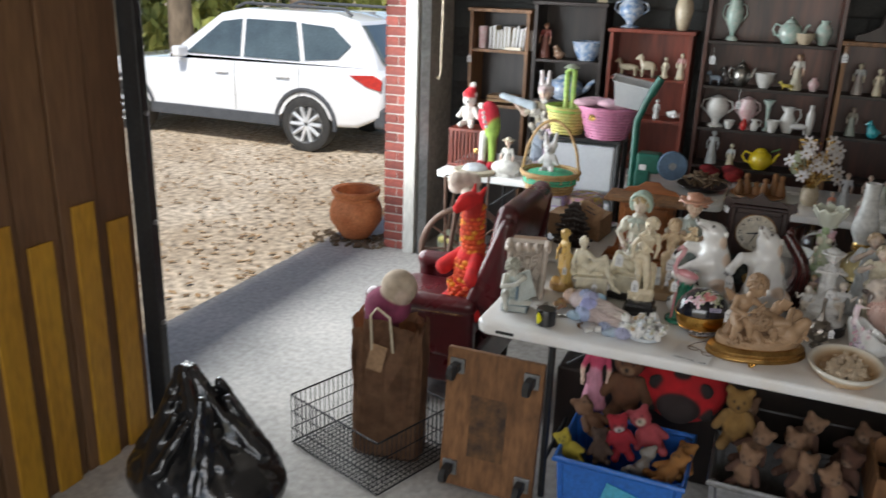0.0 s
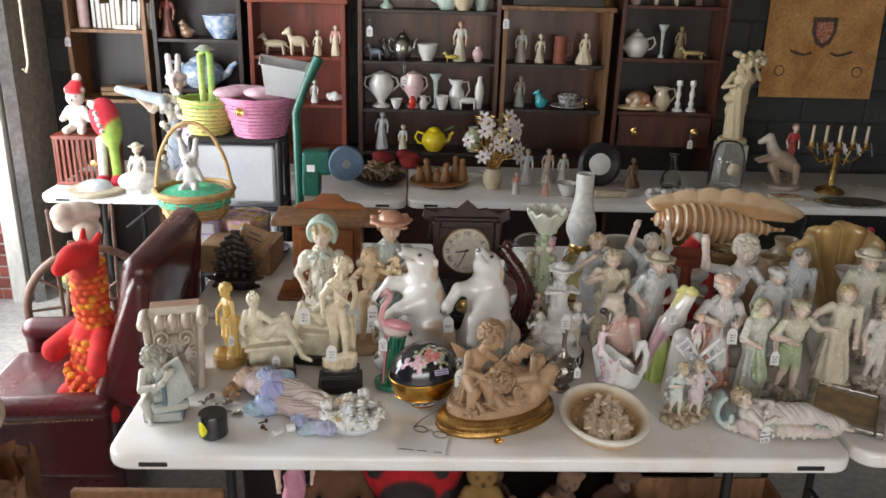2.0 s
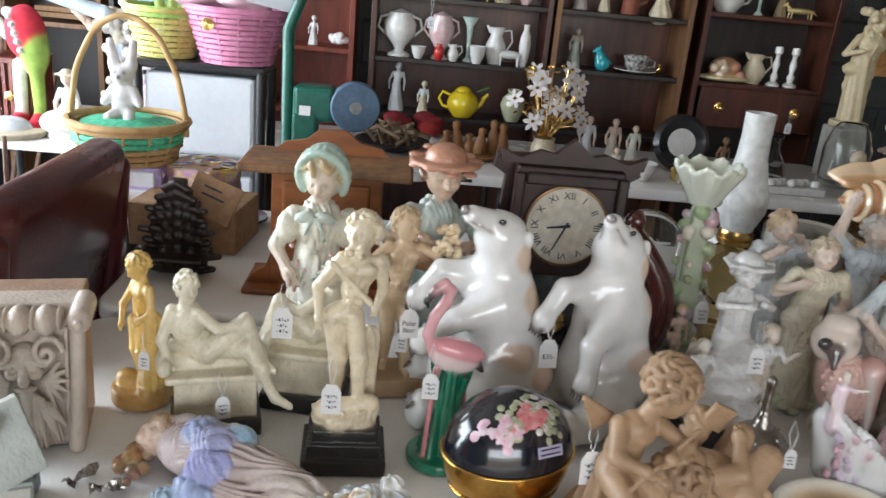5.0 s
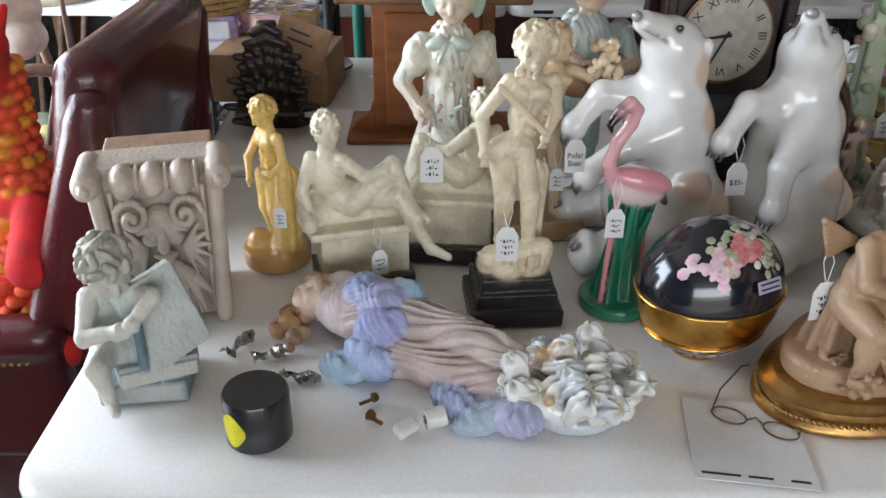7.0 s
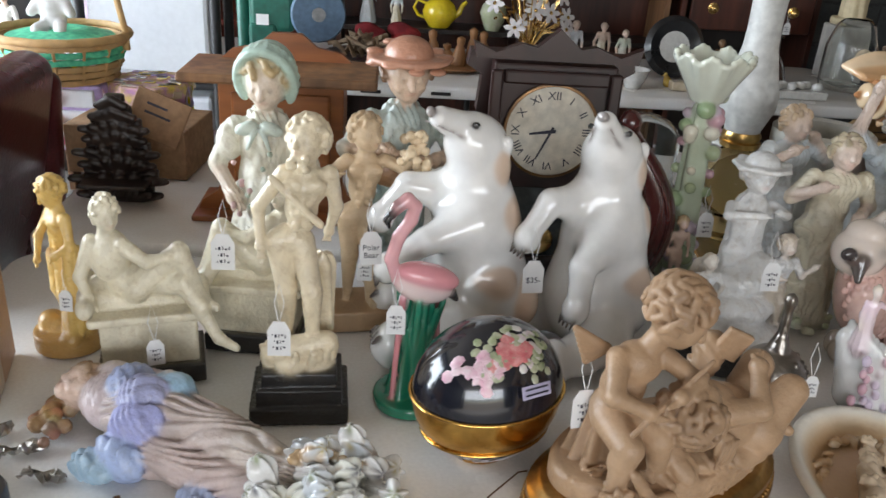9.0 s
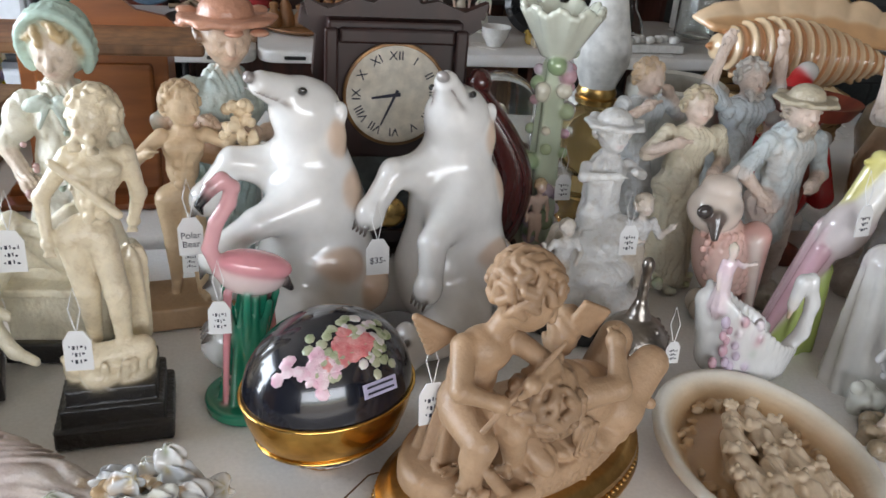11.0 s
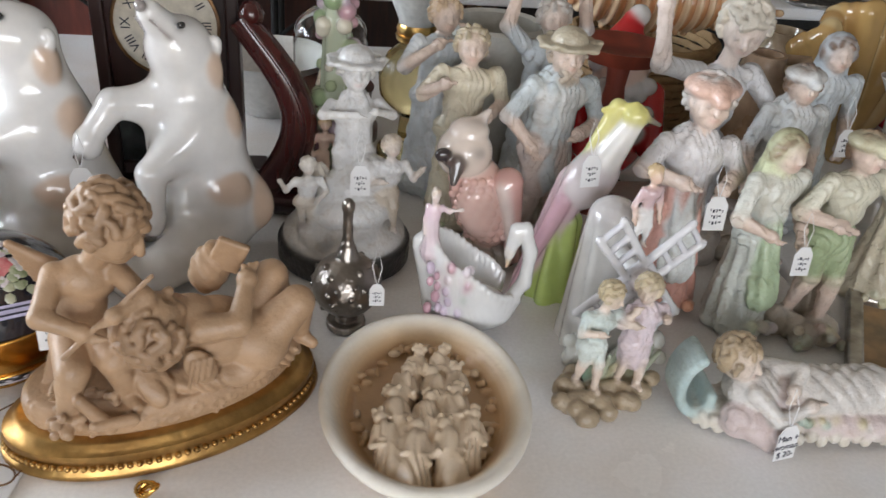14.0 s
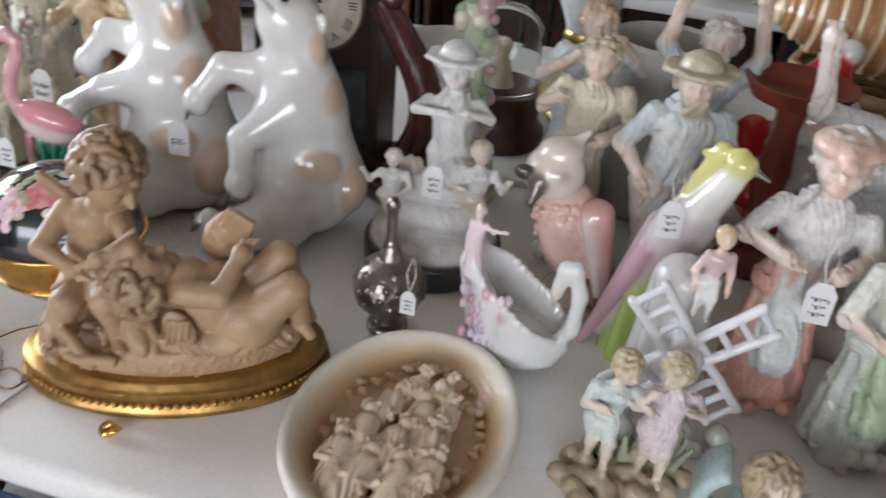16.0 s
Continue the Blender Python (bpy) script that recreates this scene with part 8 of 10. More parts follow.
soft("father_christmas_doll", father_doll, 0.0055, pose(-0.5, YL + 0.02, TABLE), "tall country father christmas doll in beige layers", "doll", k=0.01)
soft("lilac_rabbit", lambda c: (teddy(c, 0.36, (0.52, 0.42, 0.52), (0.55, 0.46, 0.55), (0.68, 0.62, 0.64)), c.limb((0.03, 0, 0.32), (0.05, 0, 0.46), 0.025, 0.015, (0.56, 0.45, 0.54)), c.limb((-0.03, 0, 0.32), (-0.05, 0, 0.45), 0.025, 0.015, (0.56, 0.45, 0.54))), 0.006, pose(-0.40, YL - 0.02, TABLE), "soft lilac plush rabbit")
soft("white_lamb", lambda c: teddy(c, 0.14, (0.68, 0.66, 0.66), (0.66, 0.64, 0.66)), 0.0045, pose(-0.42, YL - 0.17, TABLE), "small white plush lamb")
soft("wool_roll", lambda c: [c.ball((R.uniform(-0.06, 0.06), R.uniform(-0.04, 0.04), 0.06 + R.uniform(-0.02, 0.06)), 0.045, (0.6, 0.5, 0.42)) for _ in range(9)], 0.006, pose(-0.62, 1.35, 0.80), "pale woollen bundle on a spinning wheel frame", "bundle", "")

# spinning wheel behind the chair
spin = thing("spinning_wheel", pose(-0.62, 1.42, 0, 0, 0, 25), "old wooden spinning wheel with turned spokes", "spinning wheel")
RING = [(0.24 * math.cos(a), 0, 0.5 + 0.24 * math.sin(a)) for a in np.linspace(0, 2 * math.pi, 36, endpoint=False)]
SPW = surf("faded_wood", (0.22, 0.13, 0.09), (0.14, 0.08, 0.055), 8, 0.6)
part("rim", tube(RING, 0.017, 8, closed=True), SPW, spin, smooth=60)
for i in range(10):
    a = i * math.pi / 5
    part("spoke", tube([(0.03 * math.cos(a), 0, 0.5 + 0.03 * math.sin(a)), (0.235 * math.cos(a), 0, 0.5 + 0.235 * math.sin(a))], 0.009, 8, r_end=0.006), SPW, spin, smooth=60)
part("hub", lathe([(0, -0.04), (0.035, -0.04), (0.04, 0), (0.035, 0.04), (0, 0.04)], 20), SPW, spin, smooth=50, m=pose(0, 0, 0.5, 90))
for x in (-0.05, 0.05):
    part("post", tube([(x * 3, x, 0), (x, x * 1.2, 0.8)], 0.018, 8, r_end=0.012), SPW, spin, smooth=60)
part("bench", bbox((0, 0, 0.2), (0.5, 0.12, 0.03), 0.006), SPW, spin)
for x in (-0.2, 0.2):
    part("leg", tube([(x, 0, 0.2), (x * 1.2, 0.1, 0.0)], 0.014, 8), SPW, spin, smooth=60)
    part("distaff", tube([(x * 0.5, 0, 0.2), (x * 0.6, 0.0, 0.92)], 0.01, 8, r_end=0.006), SPW, spin, smooth=60)

# drawer cart
cart = thing("drawer_cart", pose(-0.105, 2.06, 0), "black-framed cart with white plastic drawers", "cart")
for x in (-0.2, 0.2):
    for y in (-0.105, 0.105):
        part("post", tube([(x, y, 0.0), (x, y, 1.08)], 0.016, 10), BLACKMETAL, cart, smooth=50)
for z in (0.08, 0.42, 0.76, 1.083):
    for y in (-0.105, 0.105):
        part("rail", tube([(-0.2, y, z), (0.2, y, z)], 0.012, 8), BLACKMETAL, cart, smooth=50)
    for x in (-0.2, 0.2):
        part("side_rail", tube([(x, -0.105, z), (x, 0.105, z)], 0.012, 8), BLACKMETAL, cart, smooth=50)
for z in (0.25, 0.59, 0.925):
    part("drawer", bbox((0, -0.005, z), (0.36, 0.2, 0.27), 0.015), PALE, cart, "white translucent drawer")
part("top", bbox((0, 0, 1.092), (0.42, 0.23, 0.012), 0.004), BLACKMETAL, cart)


def basket(name, m, r0, r1, h, mat, label, rows=9, stakes=28, handle=0.0, hmat=None, band=None):
    t = thing(name, m, label, "basket", "baskets")
    for i in range(rows):
        f = i / (rows - 1)
        rr = r0 + (r1 - r0) * f
        pts = [((rr + 0.003 * (1 if (k + i) % 2 else -1)) * math.cos(2 * math.pi * k / stakes), (rr + 0.003 * (1 if (k + i) % 2 else -1)) * math.sin(2 * math.pi * k / stakes), h * f + h / rows * 0.5) for k in range(stakes)]
        part("weave", tube(pts, h / rows * 0.52, 6, closed=True), band[1] if band and i in band[0] else mat, t, smooth=60)
    for k in range(0, stakes, 2):
        a = 2 * math.pi * k / stakes
        part("stake", tube([(r0 * math.cos(a), r0 * math.sin(a), 0.004), (r1 * math.cos(a), r1 * math.sin(a), h)], 0.004, 5), mat, t, smooth=60)
    part("rim", tube([((r1 + 0.003) * math.cos(a), (r1 + 0.003) * math.sin(a), h + 0.004) for a in np.linspace(0, 6.283, 36, endpoint=False)], 0.009, 7, closed=True), mat, t, smooth=60)
    part("bottom", lathe([(0, 0.002), (r0, 0.002), (r0, 0.008), (0, 0.008)], 28), mat, t)
    if handle:
        part("handle", tube([(r1 * math.cos(a), 0.004 * math.sin(a * 14), h * 0.7 + handle * math.sin(a)) for a in np.linspace(0, math.pi, 30)], 0.008, 7), hmat or mat, t, smooth=60)
    return t


LIMEW = surf("lime_wicker", (0.28, 0.52, 0.1), (0.45, 0.55, 0.16), 30, 0.6)
YELW = surf("yellow_wicker", (0.62, 0.52, 0.14), (0.5, 0.5, 0.16), 30, 0.6)
gb = basket("lime_basket", pose(-0.24, 2.06, 1.10), 0.085, 0.125, 0.15, YELW, "yellow and lime wicker basket with a green bow handle", band=((7, 8), LIMEW))
part("green_handle", tube([(-0.02, 0, 0.1), (-0.02, -0.01, 0.36), (0.0, 0, 0.38), (0.02, 0, 0.36), (0.02, 0, 0.1)], 0.016, 8), LIMEW, gb, "lime green ribbon handle", 60)
part("bow", lathe([(0, 0), (0.05, 0.01), (0.02, 0.03), (0, 0.03)], 7), surf("pale_ribbon", (0.55, 0.62, 0.5), None, 20, 0.5), gb, "pale ribbon bow", 60, pose(0, 0, 0.37))
pb = basket("pink_basket", pose(0.0, 2.04, 1.10), 0.11, 0.165, 0.17, PINKW, "pink wicker basket", rows=11)
part("toggle", lathe([(0, 0), (0.02, 0.004), (0, 0.008)], 12), BRASS, pb, "gilt toggle", m=pose(-0.06, -0.155, 0.13, 80))
soft("pink_cloth", lambda c: [c.ball((R.uniform(-0.1, 0.1), R.uniform(-0.08, 0.08), 0.02 + R.uniform(0, 0.02)), (0.07, 0.06, 0.025), (0.66, 0.42, 0.5)) for _ in range(8)], 0.006, pose(-0.03, 2.04, 1.265), "folded pink cloth in a basket", "cloth", "")
tub = thing("plastic_tub", pose(0.11, 2.0, 1.30, 4, 10, 10), "clear frosted plastic tub tilted on a basket", "tub")
bm = bmesh.new()
lathe([(0.10, 0), (0.15, 0.13), (0.165, 0.135), (0.163, 0.14), (0.145, 0.135), (0.095, 0.004), (0, 0.004)], 4, pose(0, 0, 0, 0, 0, 45), bm)
lathe([(0, 0), (0.10, 0)], 4, pose(0, 0, 0, 0, 0, 45), bm)
part("tub", bm, PALE, tub)

# easter basket on lilac drawers
ld = thing("lilac_cabinet", pose(-0.15, 1.40, TABLE), "lilac plastic mini drawers with pink knobs", "drawers")
part("case", bbox((0, 0, 0.08), (0.21, 0.16, 0.16), 0.006), LILACP, ld)
for z in (0.03, 0.08, 0.13):
    d = part("drawer", bbox((0, -0.082, z), (0.18, 0.012, 0.042), 0.004), PALE, ld, "clear drawer front")
    part("knob", lathe([(0, 0), (0.016, 0.004), (0.01, 0.014), (0, 0.015)], 14), surf("pink_plastic", (0.62, 0.12, 0.35), None, 9, 0.3), d, "pink knob", 50, pose(0, -0.088, z, 90))
eb = basket("easter_basket", pose(-0.15, 1.40, TABLE + 0.162), 0.115, 0.15, 0.10, WICKER, "wicker easter basket with green lining and a twisted handle", rows=7, handle=0.30, band=((3, 4), EGRASS))
part("grass", lathe([(0, 0.1), (0.06, 0.115), (0.12, 0.1), (0.12, 0.09), (0, 0.085)], 18), EGRASS, eb, "green paper grass", 20)
for i in range(18):
    a = i * 2 * math.pi / 18
    part("egg_trim", lathe([(0, -0.012), (0.009, 0), (0, 0.012)], 8), (LEMON, PINKP, EGRASS)[i % 3], eb, smooth=60, m=pose(0.122 * math.cos(a), 0.122 * math.sin(a), 0.05))
soft("white_rabbit", lambda c: (teddy(c, 0.16, (0.7, 0.69, 0.68), (0.68, 0.67, 0.66)), c.limb((0.02, 0, 0.14), (0.03, 0, 0.2), 0.014, 0.01, (0.7, 0.69, 0.68)), c.limb((-0.02, 0, 0.14), (-0.03, 0, 0.2), 0.014, 0.01, (0.7, 0.69, 0.68))), 0.004, pose(-0.16, 1.40, TABLE + 0.265), "white plush rabbit in a basket")
gift = thing("patchwork_tin", pose(0.04, 1.42, TABLE), "octagonal tin covered in bright patchwork paper", "tin")
part("body", lathe([(0, 0), (0.1, 0), (0.1, 0.13), (0, 0.13)], 8, pose(0, 0, 0, 0, 0, 22)), DOTS, gift)
part("lid", lathe([(0, 0.13), (0.104, 0.13), (0.104, 0.155), (0.1, 0.16), (0, 0.162)], 8, pose(0, 0, 0, 0, 0, 22)), DOTS, gift)
for i in range(70):
    a, z = R.uniform(0, 6.28), R.uniform(0.015, 0.145)
    f = (round((a - 0.39 - 0.385) / 0.7854)) * 0.7854 + 0.385 + 0.39
    rr = 0.0965
    part("patch", bbox((0, 0, 0), (0.022, 0.0016, 0.016), rot=(0, R.uniform(0, 90), 0)), R.choice([LEMON, PINKP, LILACP, WPORC, CPORC]), gift, m=Matrix.Translation((rr * math.cos(f) + R.uniform(-0.03, 0.03) * math.sin(f), rr * math.sin(f) - R.uniform(-0.03, 0.03) * math.cos(f), z)) @ pose(0, 0, 0, 0, 0, math.degrees(f) + 90))
for i in range(40):
    a, q = R.uniform(0, 6.28), 0.088 * math.sqrt(R.random())
    part("top_patch", bbox((q * math.cos(a), q * math.sin(a), 0.1625), (0.024, 0.017, 0.0015)), R.choice([LEMON, PINKP, LILACP, WPORC, CPORC]), gift)

# cardboard box with handwriting, carved dark shelf
cb = thing("cardboard_box", pose(0.06, 1.26, TABLE, 0, 0, -6), "brown cardboard box with an open handwritten flap", "box")
part("body", bbox((0, 0, 0.055), (0.27, 0.2, 0.11), 0.003), CARD, cb)
part("flap", bbox((0.08, -0.1, 0.14), (0.12, 0.006, 0.1), 0.002, rot=(-14, 20, 0)), CARD, cb)
bm = bmesh.new()
for i in range(3):
    box(bm, (0.08, -0.106 + 0.004 * i, 0.125 + 0.02 * i), (0.07 - 0.012 * i, 0.001, 0.005), rot=(-14, 20, 0))
part("handwriting", bm, INK, cb)
c = Clay(0.004)
WB = (0.022, 0.013, 0.010)
for z, w in ((0.03, 0.085), (0.075, 0.1), (0.12, 0.075), (0.155, 0.085), (0.195, 0.06), (0.225, 0.066), (0.262, 0.042), (0.295, 0.026)):
    c.block((0, 0.02, z), (w * 0.78, 0.012, 0.024), 0.006, WB)
    for i in range(7):
        f = -1 + i / 3
        c.limb((f * w * 0.6, 0.008, z - 0.012), (f * w * 0.96, -0.004, z + 0.018 - 0.02 * abs(f)), 0.015, 0.011, WB, 0.002)
c.limb((0, 0.01, 0.02), (0, 0.0, 0.31), 0.014, 0.008, WB, 0.002)
c.block((0, -0.02, 0.075), (0.07, 0.045, 0.006), 0.002, WB, 0.001)
c.block((0, 0.02, 0.008), (0.05, 0.02, 0.008), 0.002, WB, 0.001)
clay_thing("carved_wall_shelf", c, 0.0045, surf("carved_dark_wood", (0.026, 0.015, 0.011), (0.015, 0.009, 0.007), 14, 0.4), pose(0.085, 1.0, TABLE), "dark carved leaf-shaped wooden wall shelf", "shelf").scale = (0.95, 0.95, 0.7)

# pine wall cabinet
pc = thing("pine_cabinet", pose(0.42, 0.97, TABLE), "orange pine wall cabinet with a crested top", "cabinet")
part("body", bbox((0, 0.05, 0.14), (0.24, 0.12, 0.28), 0.003), PINE, pc)
part("door", bbox((0, -0.014, 0.14), (0.19, 0.014, 0.23), 0.006), PINE, pc)
part("top_board", bbox((0, 0.03, 0.288), (0.37, 0.19, 0.018), 0.005), OAK, pc)
part("crest", prism([(-0.13, 0.297), (0.13, 0.297), (0.11, 0.315), (0.06, 0.325), (0.03, 0.35), (-0.03, 0.35), (-0.06, 0.325), (-0.11, 0.315)], 0.014), PINE, pc, m=pose(0, 0.1, 0))
for s in (-1, 1):
    part("bracket", prism([(s * 0.12, 0), (s * 0.175, 0), (s * 0.16, 0.03), (s * 0.13, 0.05), (s * 0.12, 0.08)], 0.02), PINE, pc)
part("base", bbox((0, 0.03, 0.006), (0.35, 0.17, 0.012), 0.003), PINE, pc)
for px, pz in ((-0.1, 0.1), (0.12, 0.14)):
    pl = thing("dark_plate_stack", pose(0.24 + px, 1.3 + pz, TABLE), "dark glazed dish", "dish")
    part("plate", lathe([(0, 0), (0.04, 0), (0.08, 0.02), (0.078, 0.026), (0.04, 0.01), (0, 0.01)], 24), BLACK, pl, smooth=50)

# kitchen clock
CLOCKWOOD = surf("dark_walnut", (0.032, 0.010, 0.008), (0.016, 0.006, 0.005), 6, 0.36, stretch=(1, 1, 0.15), coat=0.0, fine=0.5, bump=0.1, bscale=30)
ck = thing("kitchen_clock", pose(0.892, 0.715, TABLE), "carved dark walnut shelf clock with a roman dial", "clock")
part("case", bbox((0, 0.02, 0.2), (0.2, 0.1, 0.38), 0.004), CLOCKWOOD, ck)
part("base", bbox((0, 0.01, 0.012), (0.27, 0.13, 0.024), 0.004), CLOCKWOOD, ck)
part("side_wing", prism([(-0.135, 0.40), (0.135, 0.40), (0.14, 0.375), (0.115, 0.36), (0.12, 0.30), (0.1, 0.27), (-0.1, 0.27), (-0.12, 0.30), (-0.115, 0.36), (-0.14, 0.375)], 0.03), CLOCKWOOD, ck, m=pose(0, 0.03, 0))
part("crest", prism([(-0.13, 0.395), (0.13, 0.395), (0.135, 0.42), (0.1, 0.405), (0.06, 0.42), (0.035, 0.415), (0.0, 0.445), (-0.035, 0.415), (-0.06, 0.42), (-0.1, 0.405), (-0.135, 0.42)], 0.02), CLOCKWOOD, ck, m=pose(0, -0.02, 0))
for s in (-1, 1):
    part("door_stile", bbox((s * 0.096, -0.036, 0.21), (0.02, 0.014, 0.34), 0.004), CLOCKWOOD, ck)
    part("door_rail", bbox((0, -0.0365, 0.21 + s * 0.16), (0.17, 0.014, 0.022), 0.004), CLOCKWOOD, ck)
DZ = 0.283
part("dial", lathe([(0, 0), (0.076, 0), (0.076, 0.003), (0, 0.004)], 48), surf("aged_dial_paper", (0.68, 0.64, 0.55), (0.58, 0.52, 0.42), 14, 0.6, bump=0.03), ck, "aged cream dial", 40, pose(0, -0.031, DZ, 90))
part("bezel", lathe([(0.074, 0), (0.078, 0), (0.079, 0.005), (0.077, 0.006), (0.074, 0.006)], 48), BRONZE, ck, "dark brass bezel", 50, pose(0, -0.033, DZ, 90))
for i, txt in enumerate(("XII", "I", "II", "III", "IIII", "V", "VI", "VII", "VIII", "IX", "X", "XI")):
    a = radians(90 - 30 * i)
    lettering(txt, 0.019, pose(0.058 * math.cos(a), -0.0356, DZ + 0.058 * math.sin(a), 90, 0, 0) @ pose(0, 0, 0, 0, 0, -30 * i), ck, "numeral")
for ang, ln, w in ((262, 0.036, 0.003), (204, 0.052, 0.0022)):
    part("pointer", prism([(-w, -0.008), (w, -0.008), (w * 0.5, ln), (-w * 0.5, ln)], 0.0012), INK, ck, m=pose(0, -0.037 - w * 0.2, DZ) @ pose(0, 0, 0, 0, ang, 0))
part("lower_glass", bbox((0, -0.034, 0.12), (0.168, 0.003, 0.13)), surf("dark_clock_glass", (0.015, 0.017, 0.018), (0.06, 0.07, 0.07), 20, 0.06, bump=0), ck, "dark painted glass")
part("pendulum", lathe([(0, 0), (0.026, 0), (0.02, 0.006), (0, 0.008)], 20), BRASS, ck, "brass pendulum bob", 50, pose(0, -0.037, 0.09, 90))

# scrolled mahogany mirror stand beside the clock
mf = thing("mirror_stand", pose(1.045, 0.66, TABLE, 0, 0, -12), "glossy dark mahogany mirror stand with scrolled arms", "stand")
SCROLL = [(0.028 * math.sin(3.4 * f) * 2 - 0.03 * f, 0, 0.03 + 0.27 * f) for f in np.linspace(0, 1, 26)]
MIRW = surf("polished_mahogany", (0.075, 0.014, 0.012), (0.04, 0.008, 0.008), 6, 0.22, stretch=(1, 1, 0.2), coat=0.5, fine=0.4, bump=0.05)
part("scrolled_arm", tube(SCROLL, 0.034, 14, r_end=0.022), MIRW, mf, smooth=60)
part("front_bead", tube([(x + 0.014, -0.031 + 0.011 * i / 25, z) for i, (x, y, z) in enumerate(SCROLL)], 0.0035, 8), MIRW, mf, smooth=60)
part("foot", bbox((0.0, 0.0, 0.016), (0.13, 0.11, 0.032), 0.012, 3), MIRW, mf)
part("finial", lathe([(0, 0.29), (0.016, 0.295), (0.02, 0.31), (0.012, 0.325), (0, 0.33)], 18), MIRW, mf, smooth=60, m=pose(-0.028, 0, 0))

# glass dome, rose column, oil lamp, crock
dm = thing("glass_dome", pose(1.14, 0.95, TABLE) @ Matrix.Diagonal((0.95, 0.95, 0.76, 1)), "glass dome over a little figure on a dark round base", "glass dome")
part("base", lathe([(0, 0), (0.1, 0), (0.1, 0.03), (0.085, 0.05), (0.085, 0.12), (0.09, 0.135), (0, 0.135)], 32), MAHOGANY, dm, smooth=40)
part("dome", lathe([(0.07, 0.137), (0.074, 0.137), (0.074, 0.26)] + [(0.074 * math.cos(t), 0.26 + 0.074 * math.sin(t)) for t in np.linspace(0.1, 1.57, 9)] + [(0.07 * math.cos(t), 0.26 + 0.07 * math.sin(t)) for t in np.linspace(1.57, 0, 9)] + [(0.07, 0.137)], 32), GLASS, dm, smooth=60)
part("little_figure", lathe([(0, 0.136), (0.03, 0.136), (0.02, 0.18), (0.012, 0.21), (0.018, 0.235), (0.01, 0.25), (0, 0.255)], 14), CPORC, dm, "cream figure", 60)
c = Clay(0.004)
c.disc((0, 0, 0.012), 0.055, 0.012, (0.5, 0.42, 0.3))
c.limb((0, 0, 0.02), (0, 0, 0.33), 0.03, 0.018, (0.48, 0.54, 0.40), waves=6, depth=0.12)
for i in range(60):
    a, z = R.uniform(0, 6.28), R.uniform(0.02, 0.36)
    q = 0.036 - 0.012 * z / 0.35
    c.ball((q * math.cos(a), q * math.sin(a), z), R.uniform(0.007, 0.015), R.choice([(0.5, 0.3, 0.34), (0.42, 0.5, 0.3), (0.66, 0.62, 0.5), (0.52, 0.42, 0.5), (0.3, 0.4, 0.22)]), 0.002)
person(c, 0.11, R, (-0.02, -0.05, 0.05), FLESH, BLOND, FLESH, FLESH, child=True)
for i in range(44):
    a = 2 * math.pi * i / 44
    c.limb((0.022 * math.cos(a), 0.022 * math.sin(a), 0.35), (0.06 * math.cos(a), 0.06 * math.sin(a), 0.415 + 0.006 * math.sin(i * 1.3)), 0.006, 0.006, (0.6, 0.62, 0.52), 0.006)
clay_thing("rose_column_compote", c, 0.003, GLAZE, pose(1.145, 0.69, TABLE), "porcelain rose-covered column with a flared bowl", "ornament")
FROST = surf("frosted_glass", (0.66, 0.66, 0.64), (0.6, 0.6, 0.58), 6, 0.5, bump=0.05, trans=0.25)
AMBER = glass("amber_oil_glass", (0.9, 0.75, 0.4), 0.05)
lp = thing("oil_lamp", pose(1.29, 0.85, TABLE), "amber glass oil lamp with a frosted chimney", "oil lamp")
part("foot", lathe([(0, 0), (0.066, 0), (0.062, 0.02), (0.026, 0.04), (0.022, 0.09), (0, 0.09)], 32), AMBER, lp, smooth=50)
part("font", lathe([(0, 0.09), (0.034, 0.09), (0.062, 0.125), (0.066, 0.165), (0.05, 0.2), (0.026, 0.222), (0, 0.222)], 32), AMBER, lp, "amber oil font", 60)
part("burner", lathe([(0.02, 0.222), (0.036, 0.226), (0.038, 0.236), (0.034, 0.238), (0.037, 0.246), (0.033, 0.256), (0, 0.256)], 28), BRASS, lp, smooth=50)
part("chimney", lathe([(0.032, 0.25), (0.034, 0.262), (0.05, 0.3), (0.051, 0.325), (0.04, 0.37), (0.031, 0.41), (0.029, 0.45), (0.03, 0.5), (0.027, 0.5), (0.026, 0.45), (0.028, 0.41), (0.037, 0.37), (0.048, 0.325), (0.047, 0.3), (0.031, 0.262)], 32), FROST, lp, "frosted glass chimney", 60)

ckk = thing("stoneware_crock", pose(1.42, 0.80, TABLE) @ Matrix.Diagonal((1.05, 1.05, 1.1, 1)), "off-white stoneware crock with a dark inside", "crock")
part("wall", lathe([(0, 0), (0.074, 0), (0.08, 0.01), (0.08, 0.22), (0.085, 0.225), (0.085, 0.25), (0.078, 0.255), (0.072, 0.25), (0.072, 0.14)], 36), paint("stoneware", (0.58, 0.57, 0.52), (0.5, 0.48, 0.42), 0.4, 0.2), ckk, smooth=50)
part("inside", lathe([(0.072, 0.14), (0.072, 0.1), (0, 0.1)], 36), BLACK, ckk, "black lower half of the inside", 50)
ws = thing("pedestal_stand", pose(1.60, 0.66, TABLE), "turned dark wooden pedestal dish", "stand")
part("stem", lathe([(0, 0), (0.05, 0), (0.045, 0.012), (0.014, 0.03), (0.018, 0.1), (0.024, 0.16), (0.016, 0.22), (0.02, 0.26), (0, 0.262)], 24), REDWOOD, ws, smooth=60)
